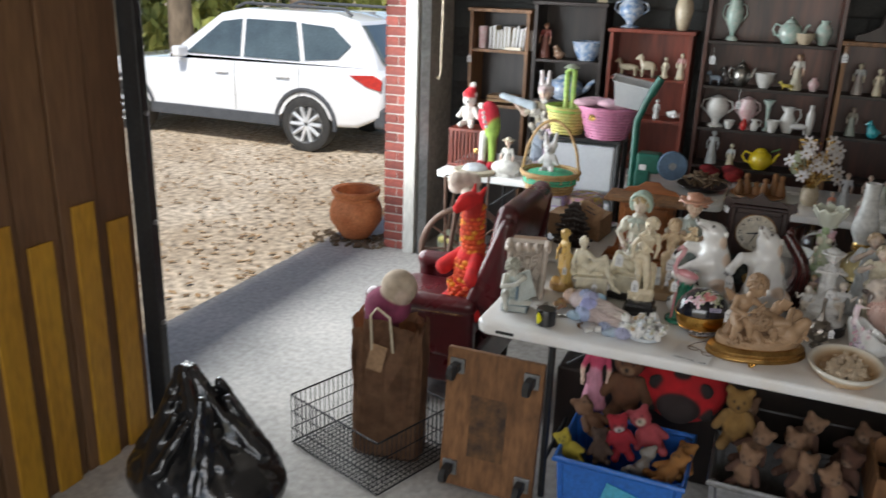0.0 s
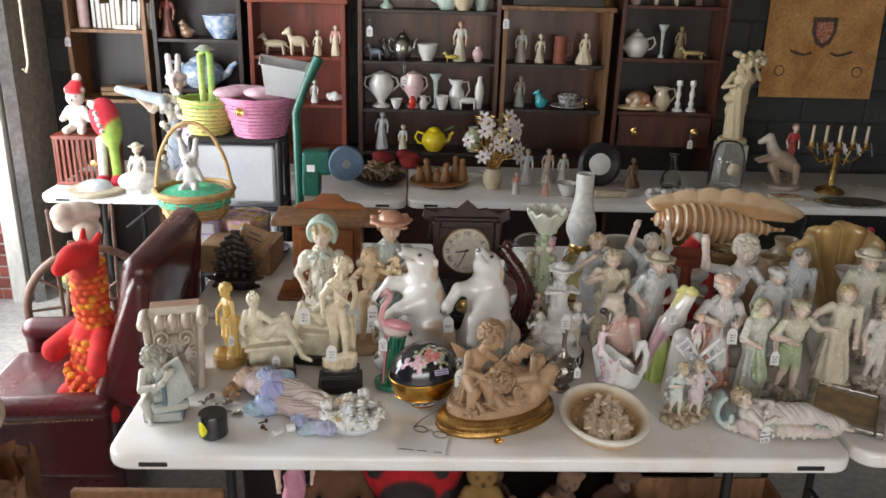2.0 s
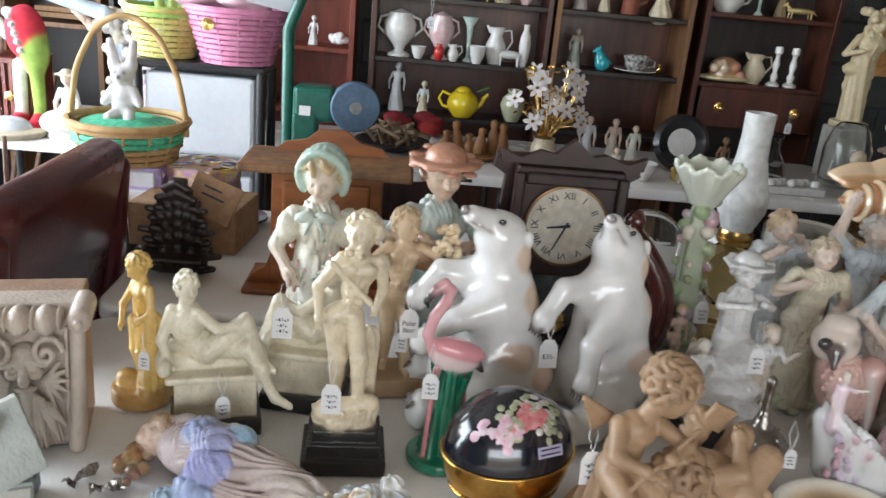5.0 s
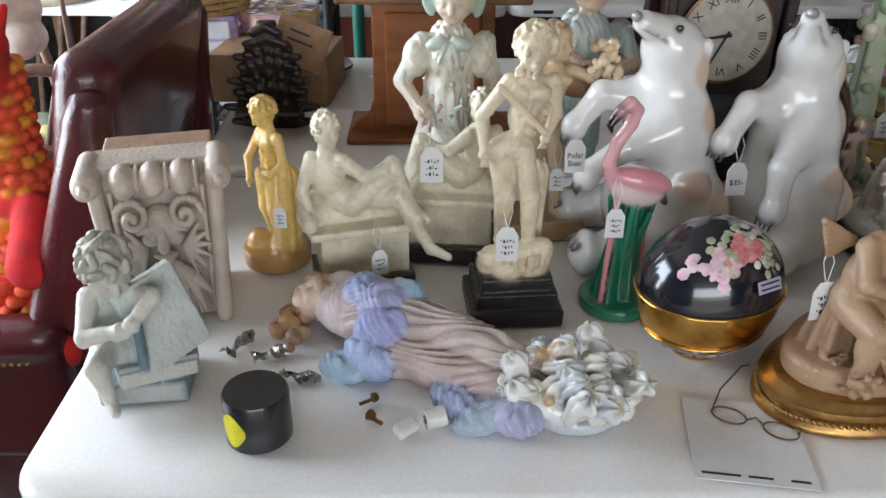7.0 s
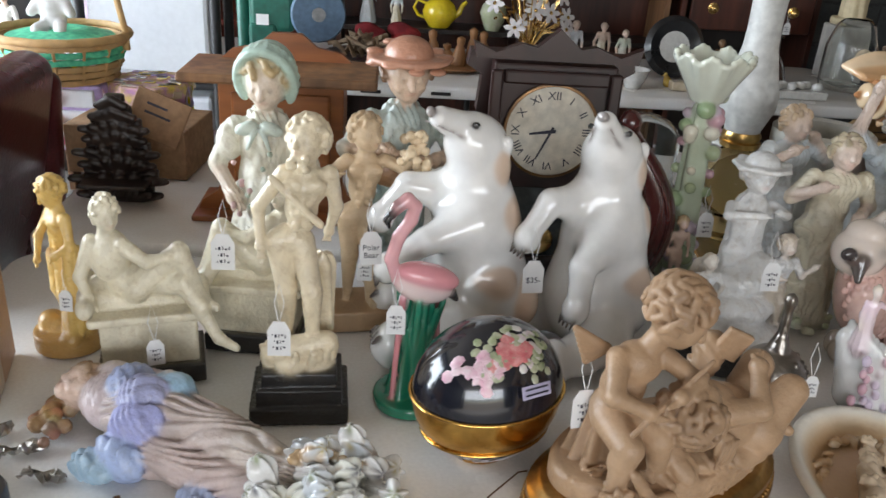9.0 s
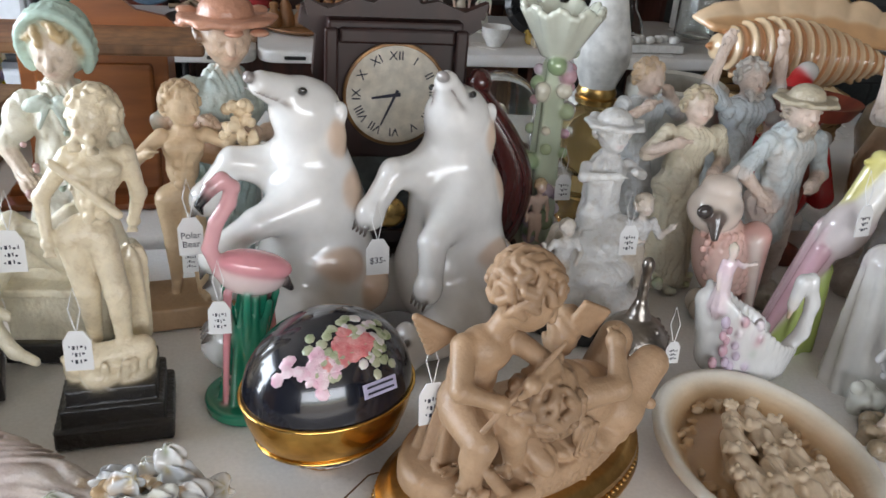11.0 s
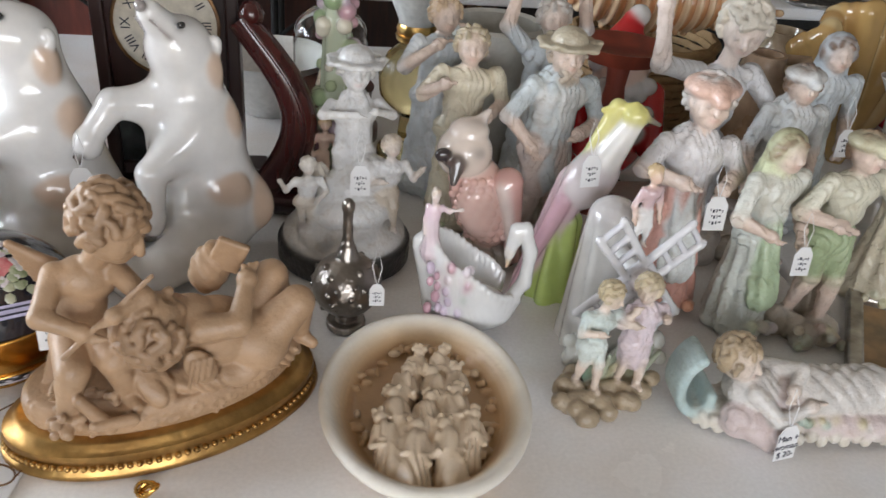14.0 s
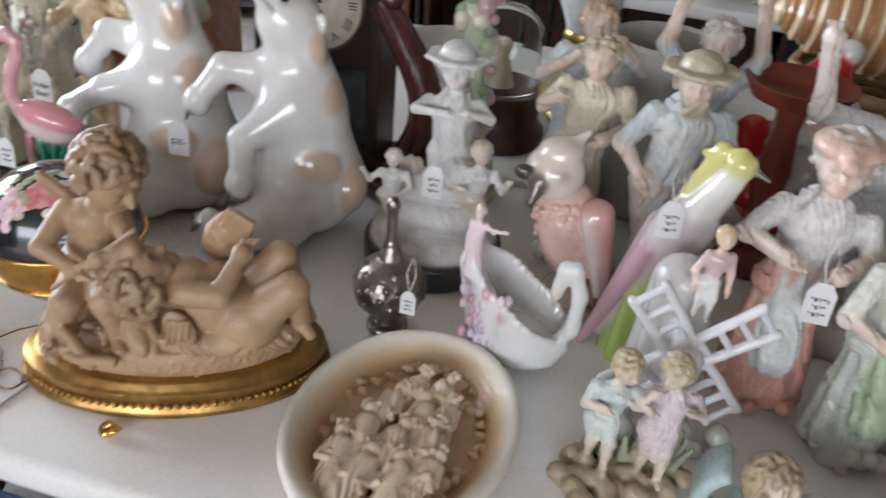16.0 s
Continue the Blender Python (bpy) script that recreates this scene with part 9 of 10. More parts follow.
part("dish", lathe([(0, 0.26), (0.06, 0.265), (0.075, 0.29), (0.07, 0.29), (0.05, 0.275), (0, 0.272)], 28), REDWOOD, ws, smooth=50)


def santa(c):
    RD, WH = (0.55, 0.015, 0.02), (0.72, 0.70, 0.67)
    c.ball((0, 0, 0.1), (0.085, 0.07, 0.1), RD)
    c.ball((0, -0.02, 0.2), (0.05, 0.048, 0.055), FLESH)
    for i in range(26):
        c.ball((R.uniform(-0.045, 0.045), -0.06, R.uniform(0.1, 0.2)), 0.016, WH, 0.003)
    c.limb((0, 0, 0.235), (0.02, 0.02, 0.29), 0.052, 0.02, RD)
    c.limb((-0.045, -0.02, 0.228), (0.045, -0.02, 0.228), 0.018, 0.018, WH)
    c.ball((0.03, 0.02, 0.3), 0.02, WH)
    for s in (-1, 1):
        c.limb((s * 0.07, 0, 0.16), (s * 0.06, -0.07, 0.09), 0.03, 0.024, RD)


c = Clay(0.008)
santa(c)
clay_thing("santa_cookie_jar", c, 0.004, GLAZE, pose(1.645, 0.78, TABLE), "glazed red and white santa cookie jar", "cookie jar")
c = Clay(0.008)
person(c, 0.37, R, (0, 0, 0.03), (0.68, 0.58, 0.52), (0.64, 0.59, 0.5), (0.64, 0.64, 0.65), (0.60, 0.60, 0.63), child=True, l=((-0.26, -0.02, 0.74), (-0.3, -0.04, 0.98)), r=((0.24, -0.06, 0.58), (0.3, -0.16, 0.42)), face=(-0.3, -1, -0.5), tilt=0.03, curls=80, body=1.15)
rock(c, (0, 0, 0), 0.075, 0.06, (0.5, 0.45, 0.4), R)
clay_thing("curly_boy_figure", c, 0.0032, BISQUE, pose(1.70, 0.52, TABLE), "large bisque boy with curly hair and a raised arm", "figurine", GF)
jug = thing("stoneware_jug", pose(1.9, 0.74, TABLE), "round brown stoneware jug", "jug")
part("body", lathe([(0, 0), (0.06, 0), (0.09, 0.06), (0.095, 0.13), (0.07, 0.2), (0.035, 0.235), (0.035, 0.26), (0.028, 0.26), (0.028, 0.22), (0, 0.2)], 36), surf("brown_salt_glaze", (0.28, 0.17, 0.10), (0.42, 0.3, 0.2), 9, 0.3, coat=0.3), jug, smooth=60)
part("handle", tube([(0.035, 0, 0.25), (0.08, 0, 0.25), (0.1, 0, 0.2), (0.085, 0, 0.17)], 0.01, 8), MATS["brown_salt_glaze"], jug, smooth=60)
WK2 = surf("straw_weave", (0.36, 0.24, 0.11), (0.24, 0.15, 0.07), 60, 0.8)
basket("straw_basket", pose(1.80, 1.06, TABLE), 0.12, 0.15, 0.19, WK2, "tall tan straw basket", rows=12)
# conch shell lying on the straw basket
sh = thing("conch_shell", pose(1.83, 0.98, 1.03, 0, 4, 0), "large banded orange conch shell with a pale scalloped lip", "shell")
c = Clay(0.004)
for i in range(34):
    f = i / 33
    rr = 0.008 + 0.066 * math.sin(math.pi * min(1, f * 1.06) ** 0.72) ** 0.95
    c.ball((-0.255 + 0.47 * f, 0, 0.0), (0.0115, rr * (1.0 if i % 2 else 0.93), rr * (1.0 if i % 2 else 0.93)), (0.72, 0.54, 0.34) if i % 2 else (0.48, 0.22, 0.09), 0.004)
    if i % 2 and 4 < i < 30:
        for k in range(3):
            a = -1.9 + 0.8 * k + 0.3 * math.sin(i)
            c.ball((-0.255 + 0.47 * f, rr * math.cos(a) * 0.98, rr * math.sin(a) * 0.98), 0.007, (0.6, 0.36, 0.18), 0.003)
body = new("body", c.mesh("body", 0.004, GLAZE))
body.parent = sh
c = Clay(0.008)
for i in range(74):
    f = i / 73
    fl = abs(math.sin(f * 21))
    a0, a1 = V(-0.25 + 0.5 * f, 0.012, 0.034), V(-0.27 + 0.58 * f, 0.06, 0.045 + (0.058 + 0.014 * fl) * math.sin(math.pi * f) ** 0.7)
    c.limb(a0, a1, 0.008, 0.006, (0.60, 0.36, 0.18), 0.006)
    c.limb(a0 + (a1 - a0) * 0.55, a1, 0.007, 0.0055, (0.78, 0.66, 0.48), 0.006)
lip = new("lip", c.mesh("lip", 0.0042, GLAZE))
lip.parent = sh
c = Clay(0.01)
for i in range(26):
    a = -1.1 + 2.2 * i / 25
    c.limb((0, 0, 0.0), (0.17 * math.sin(a), 0.02 * math.cos(i), 0.32 * math.cos(a * 0.7)), 0.014, 0.022, R.choice([(0.5, 0.32, 0.12), (0.42, 0.25, 0.09), (0.6, 0.46, 0.24)]), 0.006)
clay_thing("fan_shell", c, 0.0045, GLAZE, pose(2.2, 0.87, TABLE), "tall fan-shaped striped brown shell", "shell")
bowl(pose(2.42, 0.9, TABLE), 0.16, 0.11, WPORC, "white bowl with a red edge")
soft("red_plush", lambda c: teddy(c, 0.26, (0.5, 0.03, 0.06), (0.5, 0.03, 0.06), (0.7, 0.66, 0.62)), 0.006, pose(2.4, 1.1, TABLE), "red and white plush toy")
vase(pose(2.07, 0.98, TABLE), 0.24, 0.08, CPORC, "cream and brown vase", 0)
vase(pose(1.36, 1.05, TABLE), 0.2, 0.06, WPORC, "white lidded urn", 2)
bowl(pose(1.02, 1.08, TABLE), 0.12, 0.12, WPORC, "stack of pale bowls")
for i in range(5):
    pl = thing("plate", pose(1.64, 1.12 + 0.01 * i, TABLE + 0.012 * i, 0, 0, i * 9), "white plate in a stack", "plate", "stacked plates")
    part("dish", lathe([(0, 0), (0.06, 0), (0.11, 0.012), (0.11, 0.016), (0.06, 0.006), (0, 0.006)], 28), WPORC, pl, smooth=50)
for i, (x, y) in enumerate(((2.0, 0.5), (2.28, 0.3), (2.5, 0.3), (2.6, 0.6), (2.15, 0.68))):
    vase(pose(x, y, TABLE), 0.16 + 0.02 * i, 0.05, (WPORC, PINKP, CPORC, MINT, WPORC)[i], "porcelain vase among the figures", i % 3)

# ---- green edger tool between the tables ----
ed = thing("garden_edger", pose(0.2, 1.86, 0), "green garden edger with a bent handle and blue wheel", "garden tool")
part("handle", tube([(0.0, 0, 0.0), (0.0, 0, 0.7), (-0.005, 0, 1.24), (0.04, 0, 1.36), (0.085, 0, 1.45)], 0.019, 12), GREENM, ed, smooth=60)
part("grip", tube([(0.055, 0, 1.39), (0.1, 0, 1.48)], 0.023, 12), GREENM, ed, smooth=60)
gbx = part("gearbox", bbox((0.085, 0, 1.02), (0.13, 0.11, 0.11), 0.015), GREENM, ed)
part("label", bbox((0.06, -0.057, 1.0), (0.035, 0.002, 0.03)), PAPER, gbx, "white label")
part("chute", bbox((0.06, -0.02, 0.93), (0.08, 0.08, 0.12), 0.01), GREENM, ed)
wh = part("wheel", lathe([(0.02, -0.018), (0.075, -0.018), (0.08, -0.01), (0.08, 0.01), (0.075, 0.018), (0.02, 0.018)], 32), surf("blue_wheel", (0.10, 0.17, 0.26), (0.07, 0.12, 0.19), 9, 0.5), ed, "blue wheel", 40, pose(0.215, -0.03, 1.02, 90, 0, 12))
part("hub", lathe([(0, -0.022), (0.02, -0.022), (0.02, 0.022), (0, 0.022)], 16), STEEL, wh, "steel hub", 40)
part("axle", tube([(0.14, 0, 1.02), (0.22, -0.02, 1.02)], 0.012, 8), STEEL, ed, smooth=50)
part("foot_plate", bbox((0, 0, 0.01), (0.16, 0.12, 0.02), 0.004), GREENM, ed)

# ---- leather wing chair with a stuffed dragon ----
chair = thing("wing_chair", pose(-0.13, -0.06, 0) @ Matrix.Diagonal((1, 1, 0.92, 1)), "burgundy leather wing chair with brass nailheads", "chair")


def leather(name, build, voxel=0.008, k=0.03, lab=""):
    c = Clay(k)
    build(c)
    ob = new(name, c.mesh(name, voxel, LEATHER))
    ob.parent = chair
    if lab:
        tagged(ob, lab)
    return ob


leather("backrest", lambda c: c.block((-0.03, 0.90, 0.80), (0.05, 0.30, 0.32), 0.05, DARK, rot=(0, 11, 0)))
leather("seat_cushion", lambda c: c.block((-0.40, 0.90, 0.42), (0.26, 0.25, 0.075), 0.05, DARK))
leather("base", lambda c: c.block((-0.37, 0.90, 0.25), (0.29, 0.31, 0.1), 0.02, DARK))
for y in (0.60, 1.20):
    def wing(c, y=y):
        for i in range(22):
            f = i / 21
            c.limb((0.0 + 0.03 * f, y, 0.60 + 0.42 * f), (-0.10 + 0.13 * f, y, 0.64 + 0.385 * f), 0.03, 0.026, DARK)
        c.limb((0.035, y, 1.03), (-0.10, y, 0.64), 0.032, 0.036, DARK, 0.01)
        c.limb((0.035, y, 1.03), (0.0, y, 0.60), 0.030, 0.032, DARK, 0.01)
    leather("wing", wing, 0.007)

    def armrest(c, y=y):
        c.limb((-0.12, y - 0.02, 0.60), (-0.58, y - 0.035, 0.575), 0.042, 0.046, DARK)
        c.block((-0.34, y - 0.01, 0.44), (0.25, 0.03, 0.13), 0.02, DARK)
        c.limb((-0.58, y - 0.02, 0.565), (-0.59, y - 0.01, 0.3), 0.045, 0.035, DARK)
    leather("armrest", armrest, 0.008)
    nb = bmesh.new()
    side = -1 if y < 0.8 else 1
    for i in range(34):
        f = i / 33
        lathe([(0, 0.003), (0.003, 0.002), (0.0045, 0)], 6, Matrix.Translation((-0.14 - 0.43 * f, y - 0.02 + side * 0.03, 0.558 - 0.02 * f)) @ pose(0, 0, 0, 90 if side < 0 else -90), nb)
        lathe([(0, 0.003), (0.003, 0.002), (0.0045, 0)], 6, Matrix.Translation((0.02 - 0.11 * f, y + side * 0.029, 0.99 - 0.33 * f)) @ pose(0, 0, 0, 90 if side < 0 else -90), nb)
        lathe([(0, 0.003), (0.003, 0.002), (0.0045, 0)], 6, Matrix.Translation((0.045 - 0.035 * f, y + side * 0.027, 1.0 - 0.38 * f)) @ pose(0, 0, 0, 90 if side < 0 else -90), nb)
    tagged(part("nailheads", nb, BRASS, chair, "row of brass nailheads"), kind="stuff")
for x in (-0.6, -0.12):
    for y in (0.66, 1.14):
        part("leg", tube([(x, y, 0.16), (x, y, 0.0)], 0.028, 10, r_end=0.017), DARKWOOD, chair, smooth=50)


def dragon(c):
    OR, RD = (0.66, 0.05, 0.03), (0.6, 0.02, 0.02)
    c.ball((0, 0, 0.13), (0.13, 0.12, 0.13), RD)
    c.ball((0, -0.02, 0.28), (0.09, 0.09, 0.12), RD)
    pts = [(0.0, 0, 0.36), (-0.02, -0.02, 0.46), (-0.005, -0.02, 0.54), (0.01, -0.03, 0.60)]
    for a, b in zip(pts, pts[1:]):
        c.limb(a, b, 0.058, 0.052, (0.4, 0.02, 0.015))
    c.ball((0.0, -0.045, 0.635), (0.055, 0.08, 0.045), RD)
    c.limb((0, -0.09, 0.63), (0.0, -0.14, 0.605), 0.04, 0.026, RD)
    for s in (-1, 1):
        c.limb((s * 0.03, 0, 0.66), (s * 0.045, 0.02, 0.70), 0.018, 0.008, RD)
        c.limb((s * 0.07, -0.04, 0.33), (s * 0.13, -0.12, 0.26), 0.04, 0.045, RD)
        c.limb((s * 0.1, -0.06, 0.08), (s * 0.12, -0.085, 0.06), 0.055, 0.05, RD)
    c.limb((0.05, 0.06, 0.25), (0.17, 0.1, 0.36), 0.03, 0.02, (0.45, 0.015, 0.05))
    for lev in range(22):
        z = 0.06 + lev * 0.0255
        rr = 0.130 * math.sin(min(1.0, (z + 0.05) / 0.22) * 1.57) if z < 0.2 else 0.094 if z < 0.34 else 0.056
        ox = -0.015 if z > 0.4 else 0
        n = 12 if z > 0.36 else 16
        for j in range(n):
            a = 2 * math.pi * (j + 0.5 * (lev % 2)) / n
            c.ball((ox + rr * math.cos(a), rr * math.sin(a) * 0.95 - 0.01, z), (0.019, 0.019, 0.0125), (0.74, 0.10, 0.03) if (lev * 5 + j) % 7 > 1 else (0.78, 0.30, 0.03), 0.001)


soft("dragon_plush", dragon, 0.0046, pose(-0.285, 0.665, 0.452, 0, 0, -30), "orange and red scaled plush dragon seated on a chair", k=0.02).scale = (0.8, 0.8, 0.88)

# ---- floor goods before the table ----
bag = thing("paper_bag", pose(-0.44, 0.12, 0, 0, 0, 8), "crumpled brown paper carrier bag standing open", "bag")
bm = bmesh.new()
n = 40
rows = []
for k, z in enumerate((0, 0.15, 0.3, 0.45, 0.57, 0.61)):
    ring = []
    for i in range(n):
        a = 2 * math.pi * i / n
        sx, sy = abs(math.cos(a)) ** 0.35 * math.copysign(0.15, math.cos(a)), abs(math.sin(a)) ** 0.35 * math.copysign(0.085, math.sin(a))
        w = 0.006 * k
        ring.append(bm.verts.new((sx + R.uniform(-w, w) * 0.4, sy + R.uniform(-w, w) * 0.5, z + (R.uniform(-0.035, 0.03) if k == 5 else 0))))
    rows.append(ring)
for a, b in zip(rows, rows[1:]):
    for i in range(n):
        bm.faces.new((a[i], a[(i + 1) % n], b[(i + 1) % n], b[i]))
bm.faces.new(rows[0][::-1])
bmesh.ops.solidify(bm, geom=list(bm.faces), thickness=0.002)
part("sack", bm, KRAFT, bag)
for y in (-0.09, 0.09):
    part("handle", tube([(-0.05, y, 0.5), (-0.05, y * 1.2, 0.66), (-0.02, y * 1.3, 0.7), (0.03, y * 1.2, 0.66), (0.04, y, 0.5)], 0.006, 7), CPORC, bag, "twisted paper handle", 60)
part("paper_tag", bbox((-0.03, -0.094, 0.47), (0.07, 0.003, 0.12), rot=(0, 12, 0)), CARD, bag)
soft("mauve_plush", lambda c: (c.ball((0, 0, 0.06), (0.1, 0.08, 0.08), (0.2, 0.035, 0.08)), c.ball((0.05, 0.0, 0.15), (0.075, 0.07, 0.075), (0.5, 0.40, 0.30)), c.ball((0.09, -0.05, 0.13), 0.03, (0.5, 0.38, 0.3)), c.limb((-0.02, 0, 0.05), (-0.05, 0, -0.2), 0.07, 0.08, (0.2, 0.035, 0.08))), 0.006, pose(-0.46, 0.13, 0.60), "mauve and beige stuffed toy in a paper bag")
wb = thing("wire_basket", pose(-0.52, 0.03, 0, 0, 0, -20), "low black wire basket on the floor", "basket")
for z in (0.01, 0.08, 0.16, 0.24):
    part("hoop", tube([(-0.27, -0.17, z), (0.27, -0.17, z), (0.27, 0.27, z), (-0.27, 0.27, z)], 0.0045 if z in (0.01, 0.24) else 0.0028, 6, closed=True), BLACKMETAL, wb)
for i in range(23):
    x = -0.27 + 0.54 * i / 22
    part("wire", tube([(x, -0.17, 0.24), (x, -0.17, 0.012), (x, 0.27, 0.012), (x, 0.27, 0.24)], 0.0022, 5), BLACKMETAL, wb)
for i in range(1, 17):
    y = -0.17 + 0.44 * i / 17
    part("wire", tube([(-0.27, y, 0.24), (-0.27, y, 0.008), (0.27, y, 0.008), (0.27, y, 0.24)], 0.0022, 5), BLACKMETAL, wb)
dl = thing("furniture_dolly", pose(0.05, -0.03, 0, -6), "scuffed plywood furniture dolly standing on edge", "dolly")
part("board", bbox((0, 0.012, 0.30), (0.39, 0.024, 0.58), 0.004), PLY, dl)
part("scuff", bbox((-0.01, -0.0012, 0.28), (0.15, 0.001, 0.26), 0.0), surf("black_scuff", (0.05, 0.03, 0.02), (0.2, 0.1, 0.04), 14, 0.8, bump=0), dl, "dark scuffed stain")
for x in (-0.15, 0.15):
    for z in (0.09, 0.52):
        cs = part("caster_plate", bbox((x, -0.006, z), (0.06, 0.01, 0.06), 0.002), STEEL, dl)
        part("fork", bbox((x, -0.035, z), (0.034, 0.055, 0.034), 0.004), BLACKMETAL, cs)
        part("wheel", lathe([(0, -0.012), (0.028, -0.012), (0.03, 0), (0.028, 0.012), (0, 0.012)], 20), RUBBER, cs, smooth=40, m=pose(x, -0.07, z - 0.01, 0, 90))


def tote(name, x, y, w, d, h, mat, label):
    t = thing(name, pose(x, y, 0), label, "bin")
    bm = bmesh.new()
    s = 0.88
    lo = [bm.verts.new((sx * w / 2 * s, sy * d / 2 * s, 0.0)) for sx, sy in ((-1, -1), (1, -1), (1, 1), (-1, 1))]
    hi = [bm.verts.new((sx * w / 2, sy * d / 2, h)) for sx, sy in ((-1, -1), (1, -1), (1, 1), (-1, 1))]
    bm.faces.new(lo[::-1])
    for i in range(4):
        bm.faces.new((lo[i], lo[(i + 1) % 4], hi[(i + 1) % 4], hi[i]))
    bmesh.ops.bevel(bm, geom=[e for e in bm.edges if abs(e.verts[0].co.z - e.verts[1].co.z) > 0.1], offset=0.03, segments=3, affect="EDGES")
    bmesh.ops.solidify(bm, geom=list(bm.faces), thickness=0.004)
    part("tub", bm, mat, t)
    part("rim", tube([(-w / 2, -d / 2, h), (w / 2, -d / 2, h), (w / 2, d / 2, h), (-w / 2, d / 2, h)], 0.012, 8, closed=True), mat, t, smooth=50)
    return t


BLUEB = surf("blue_plastic", (0.03, 0.16, 0.55), (0.025, 0.13, 0.48), 5, 0.35, bump=0.05)
bt = tote("toy_bin", 0.58, -0.02, 0.44, 0.36, 0.36, BLUEB, "blue plastic tote heaped with soft toys")
part("sticker", bbox((0.02, -0.184, 0.25), (0.13, 0.002, 0.1), rot=(-4, 14, 0)), surf("cyan_sticker", (0.08, 0.42, 0.6), None, 9, 0.5), bt, "bright cyan sticker")
TOYS = (
    (0.43, -0.1, 0.34, 0.15, (0.62, 0.5, 0.06), None, "small yellow plush toy"), (0.5, -0.08, 0.35, 0.14, (0.12, 0.07, 0.05), None, "small dark brown plush toy"), (0.56, 0.02, 0.36, 0.18, (0.5, 0.03, 0.05), (0.65, 0.6, 0.58), "red plush toy with a white face"),
    (0.63, -0.1, 0.34, 0.15, (0.42, 0.38, 0.34), None, "grey plush toy"), (0.7, -0.09, 0.33, 0.17, (0.5, 0.22, 0.06), None, "orange-brown plush toy"), (0.76, -0.05, 0.33, 0.17, (0.52, 0.24, 0.07), None, "ginger plush toy"), (0.48, 0.06, 0.36, 0.2, (0.3, 0.16, 0.09), None, "brown plush bear"), (0.69, 0.06, 0.36, 0.2, (0.6, 0.1, 0.12), (0.6, 0.5, 0.4), "red and tan plush toy"),
)
for x, y, z, h, col, face, lab in TOYS:
    soft("plush_toy", lambda c, h=h, col=col, face=face: teddy(c, h, tuple(v * 0.7 for v in col), tuple(v * 0.6 for v in col), face), 0.006, pose(x, y, z - 0.05, R.uniform(-60, 30), R.uniform(-45, 45), R.uniform(-60, 60)), lab)
soft("rag_doll", lambda c: (person(c, 0.3, R, (0, 0, 0), FLESH, (0.2, 0.35, 0.6), (0.6, 0.08, 0.16), (0.66, 0.3, 0.4), skirt=0.16, child=True, curls=40)), 0.005, pose(0.40, 0.22, 0.36, -12, 0, 10), "rag doll with blue hair and a pink dress", "doll")
soft("brown_bear", lambda c: teddy(c, 0.3, (0.14, 0.06, 0.03), (0.13, 0.06, 0.03), (0.24, 0.14, 0.08)), 0.006, pose(0.52, 0.26, 0.34), "brown plush bear under the table")


def ladybug(c):
    c.ball((0, 0, 0.16), (0.17, 0.14, 0.15), (0.45, 0.01, 0.015))
    c.ball((0, -0.11, 0.12), (0.08, 0.06, 0.07), (0.03, 0.02, 0.02))
    for x, z in ((-0.09, 0.2), (0.09, 0.2), (-0.1, 0.1), (0.1, 0.1), (0, 0.25)):
        c.ball((x, -math.sqrt(max(0.0, 1 - (x / 0.17) ** 2 - ((z - 0.16) / 0.15) ** 2)) * 0.14, z), (0.03, 0.012, 0.03), (0.02, 0.015, 0.015), 0.002)


soft("ladybird_cushion", ladybug, 0.007, pose(0.72, 0.34, 0.32), "large red ladybird plush with black spots")
soft("yellow_lion", lambda c: teddy(c, 0.24, (0.3, 0.17, 0.05), (0.26, 0.15, 0.05)), 0.006, pose(0.93, 0.22, 0.34), "golden plush lion")
tb2 = tote("doll_bin", 1.12, 0.16, 0.5, 0.36, 0.3, surf("clear_tub", (0.3, 0.3, 0.3), (0.2, 0.2, 0.2), 9, 0.3), "grey plastic tub of old dolls")
for i in range(9):
    soft("plush_toy", lambda c: teddy(c, 0.19, R.choice([(0.09, 0.04, 0.025), (0.15, 0.08, 0.045), (0.26, 0.15, 0.09), (0.09, 0.02, 0.02)]), (0.10, 0.05, 0.035), (0.28, 0.18, 0.12)), 0.007, pose(0.94 + 0.16 * (i % 3) + 0.04, 0.06 + 0.1 * (i // 3), 0.27 + 0.03 * (i // 3), R.uniform(-20, 10), R.uniform(-25, 25), R.uniform(-40, 40)), "brown-toned old plush toy in a tub")
cr = thing("record_crate", pose(1.58, 0.12, 0), "wooden crate with a cream and red lettered panel", "crate")
for z in (0.06, 0.18, 0.3, 0.42):
    part("slat", bbox((0, -0.15, z), (0.42, 0.012, 0.1), 0.003), PLY, cr)
    part("slat", bbox((0, 0.15, z), (0.42, 0.012, 0.1), 0.003), PLY, cr)
for x in (-0.205, 0.205):
    part("end_panel", bbox((x, 0, 0.24), (0.012, 0.3, 0.46), 0.003), PLY, cr)
part("panel", bbox((0, -0.158, 0.4), (0.34, 0.004, 0.16), 0.001), CPORC, cr, "cream printed panel")
part("red_script", tube([(-0.13 + 0.26 * t, -0.1615, 0.43 + 0.018 * math.sin(t * 24)) for t in np.linspace(0, 1, 50)], 0.004, 5), REDP, cr, "red script bar")
for z in (0.34, 0.365):
    part("print_line", bbox((0, -0.161, z), (0.28, 0.002, 0.008)), INK, cr)
dk = thing("long_dark_box", pose(0.95, 0.55, 0), "dark storage box under the table", "box")
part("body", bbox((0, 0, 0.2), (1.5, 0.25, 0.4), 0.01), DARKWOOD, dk)

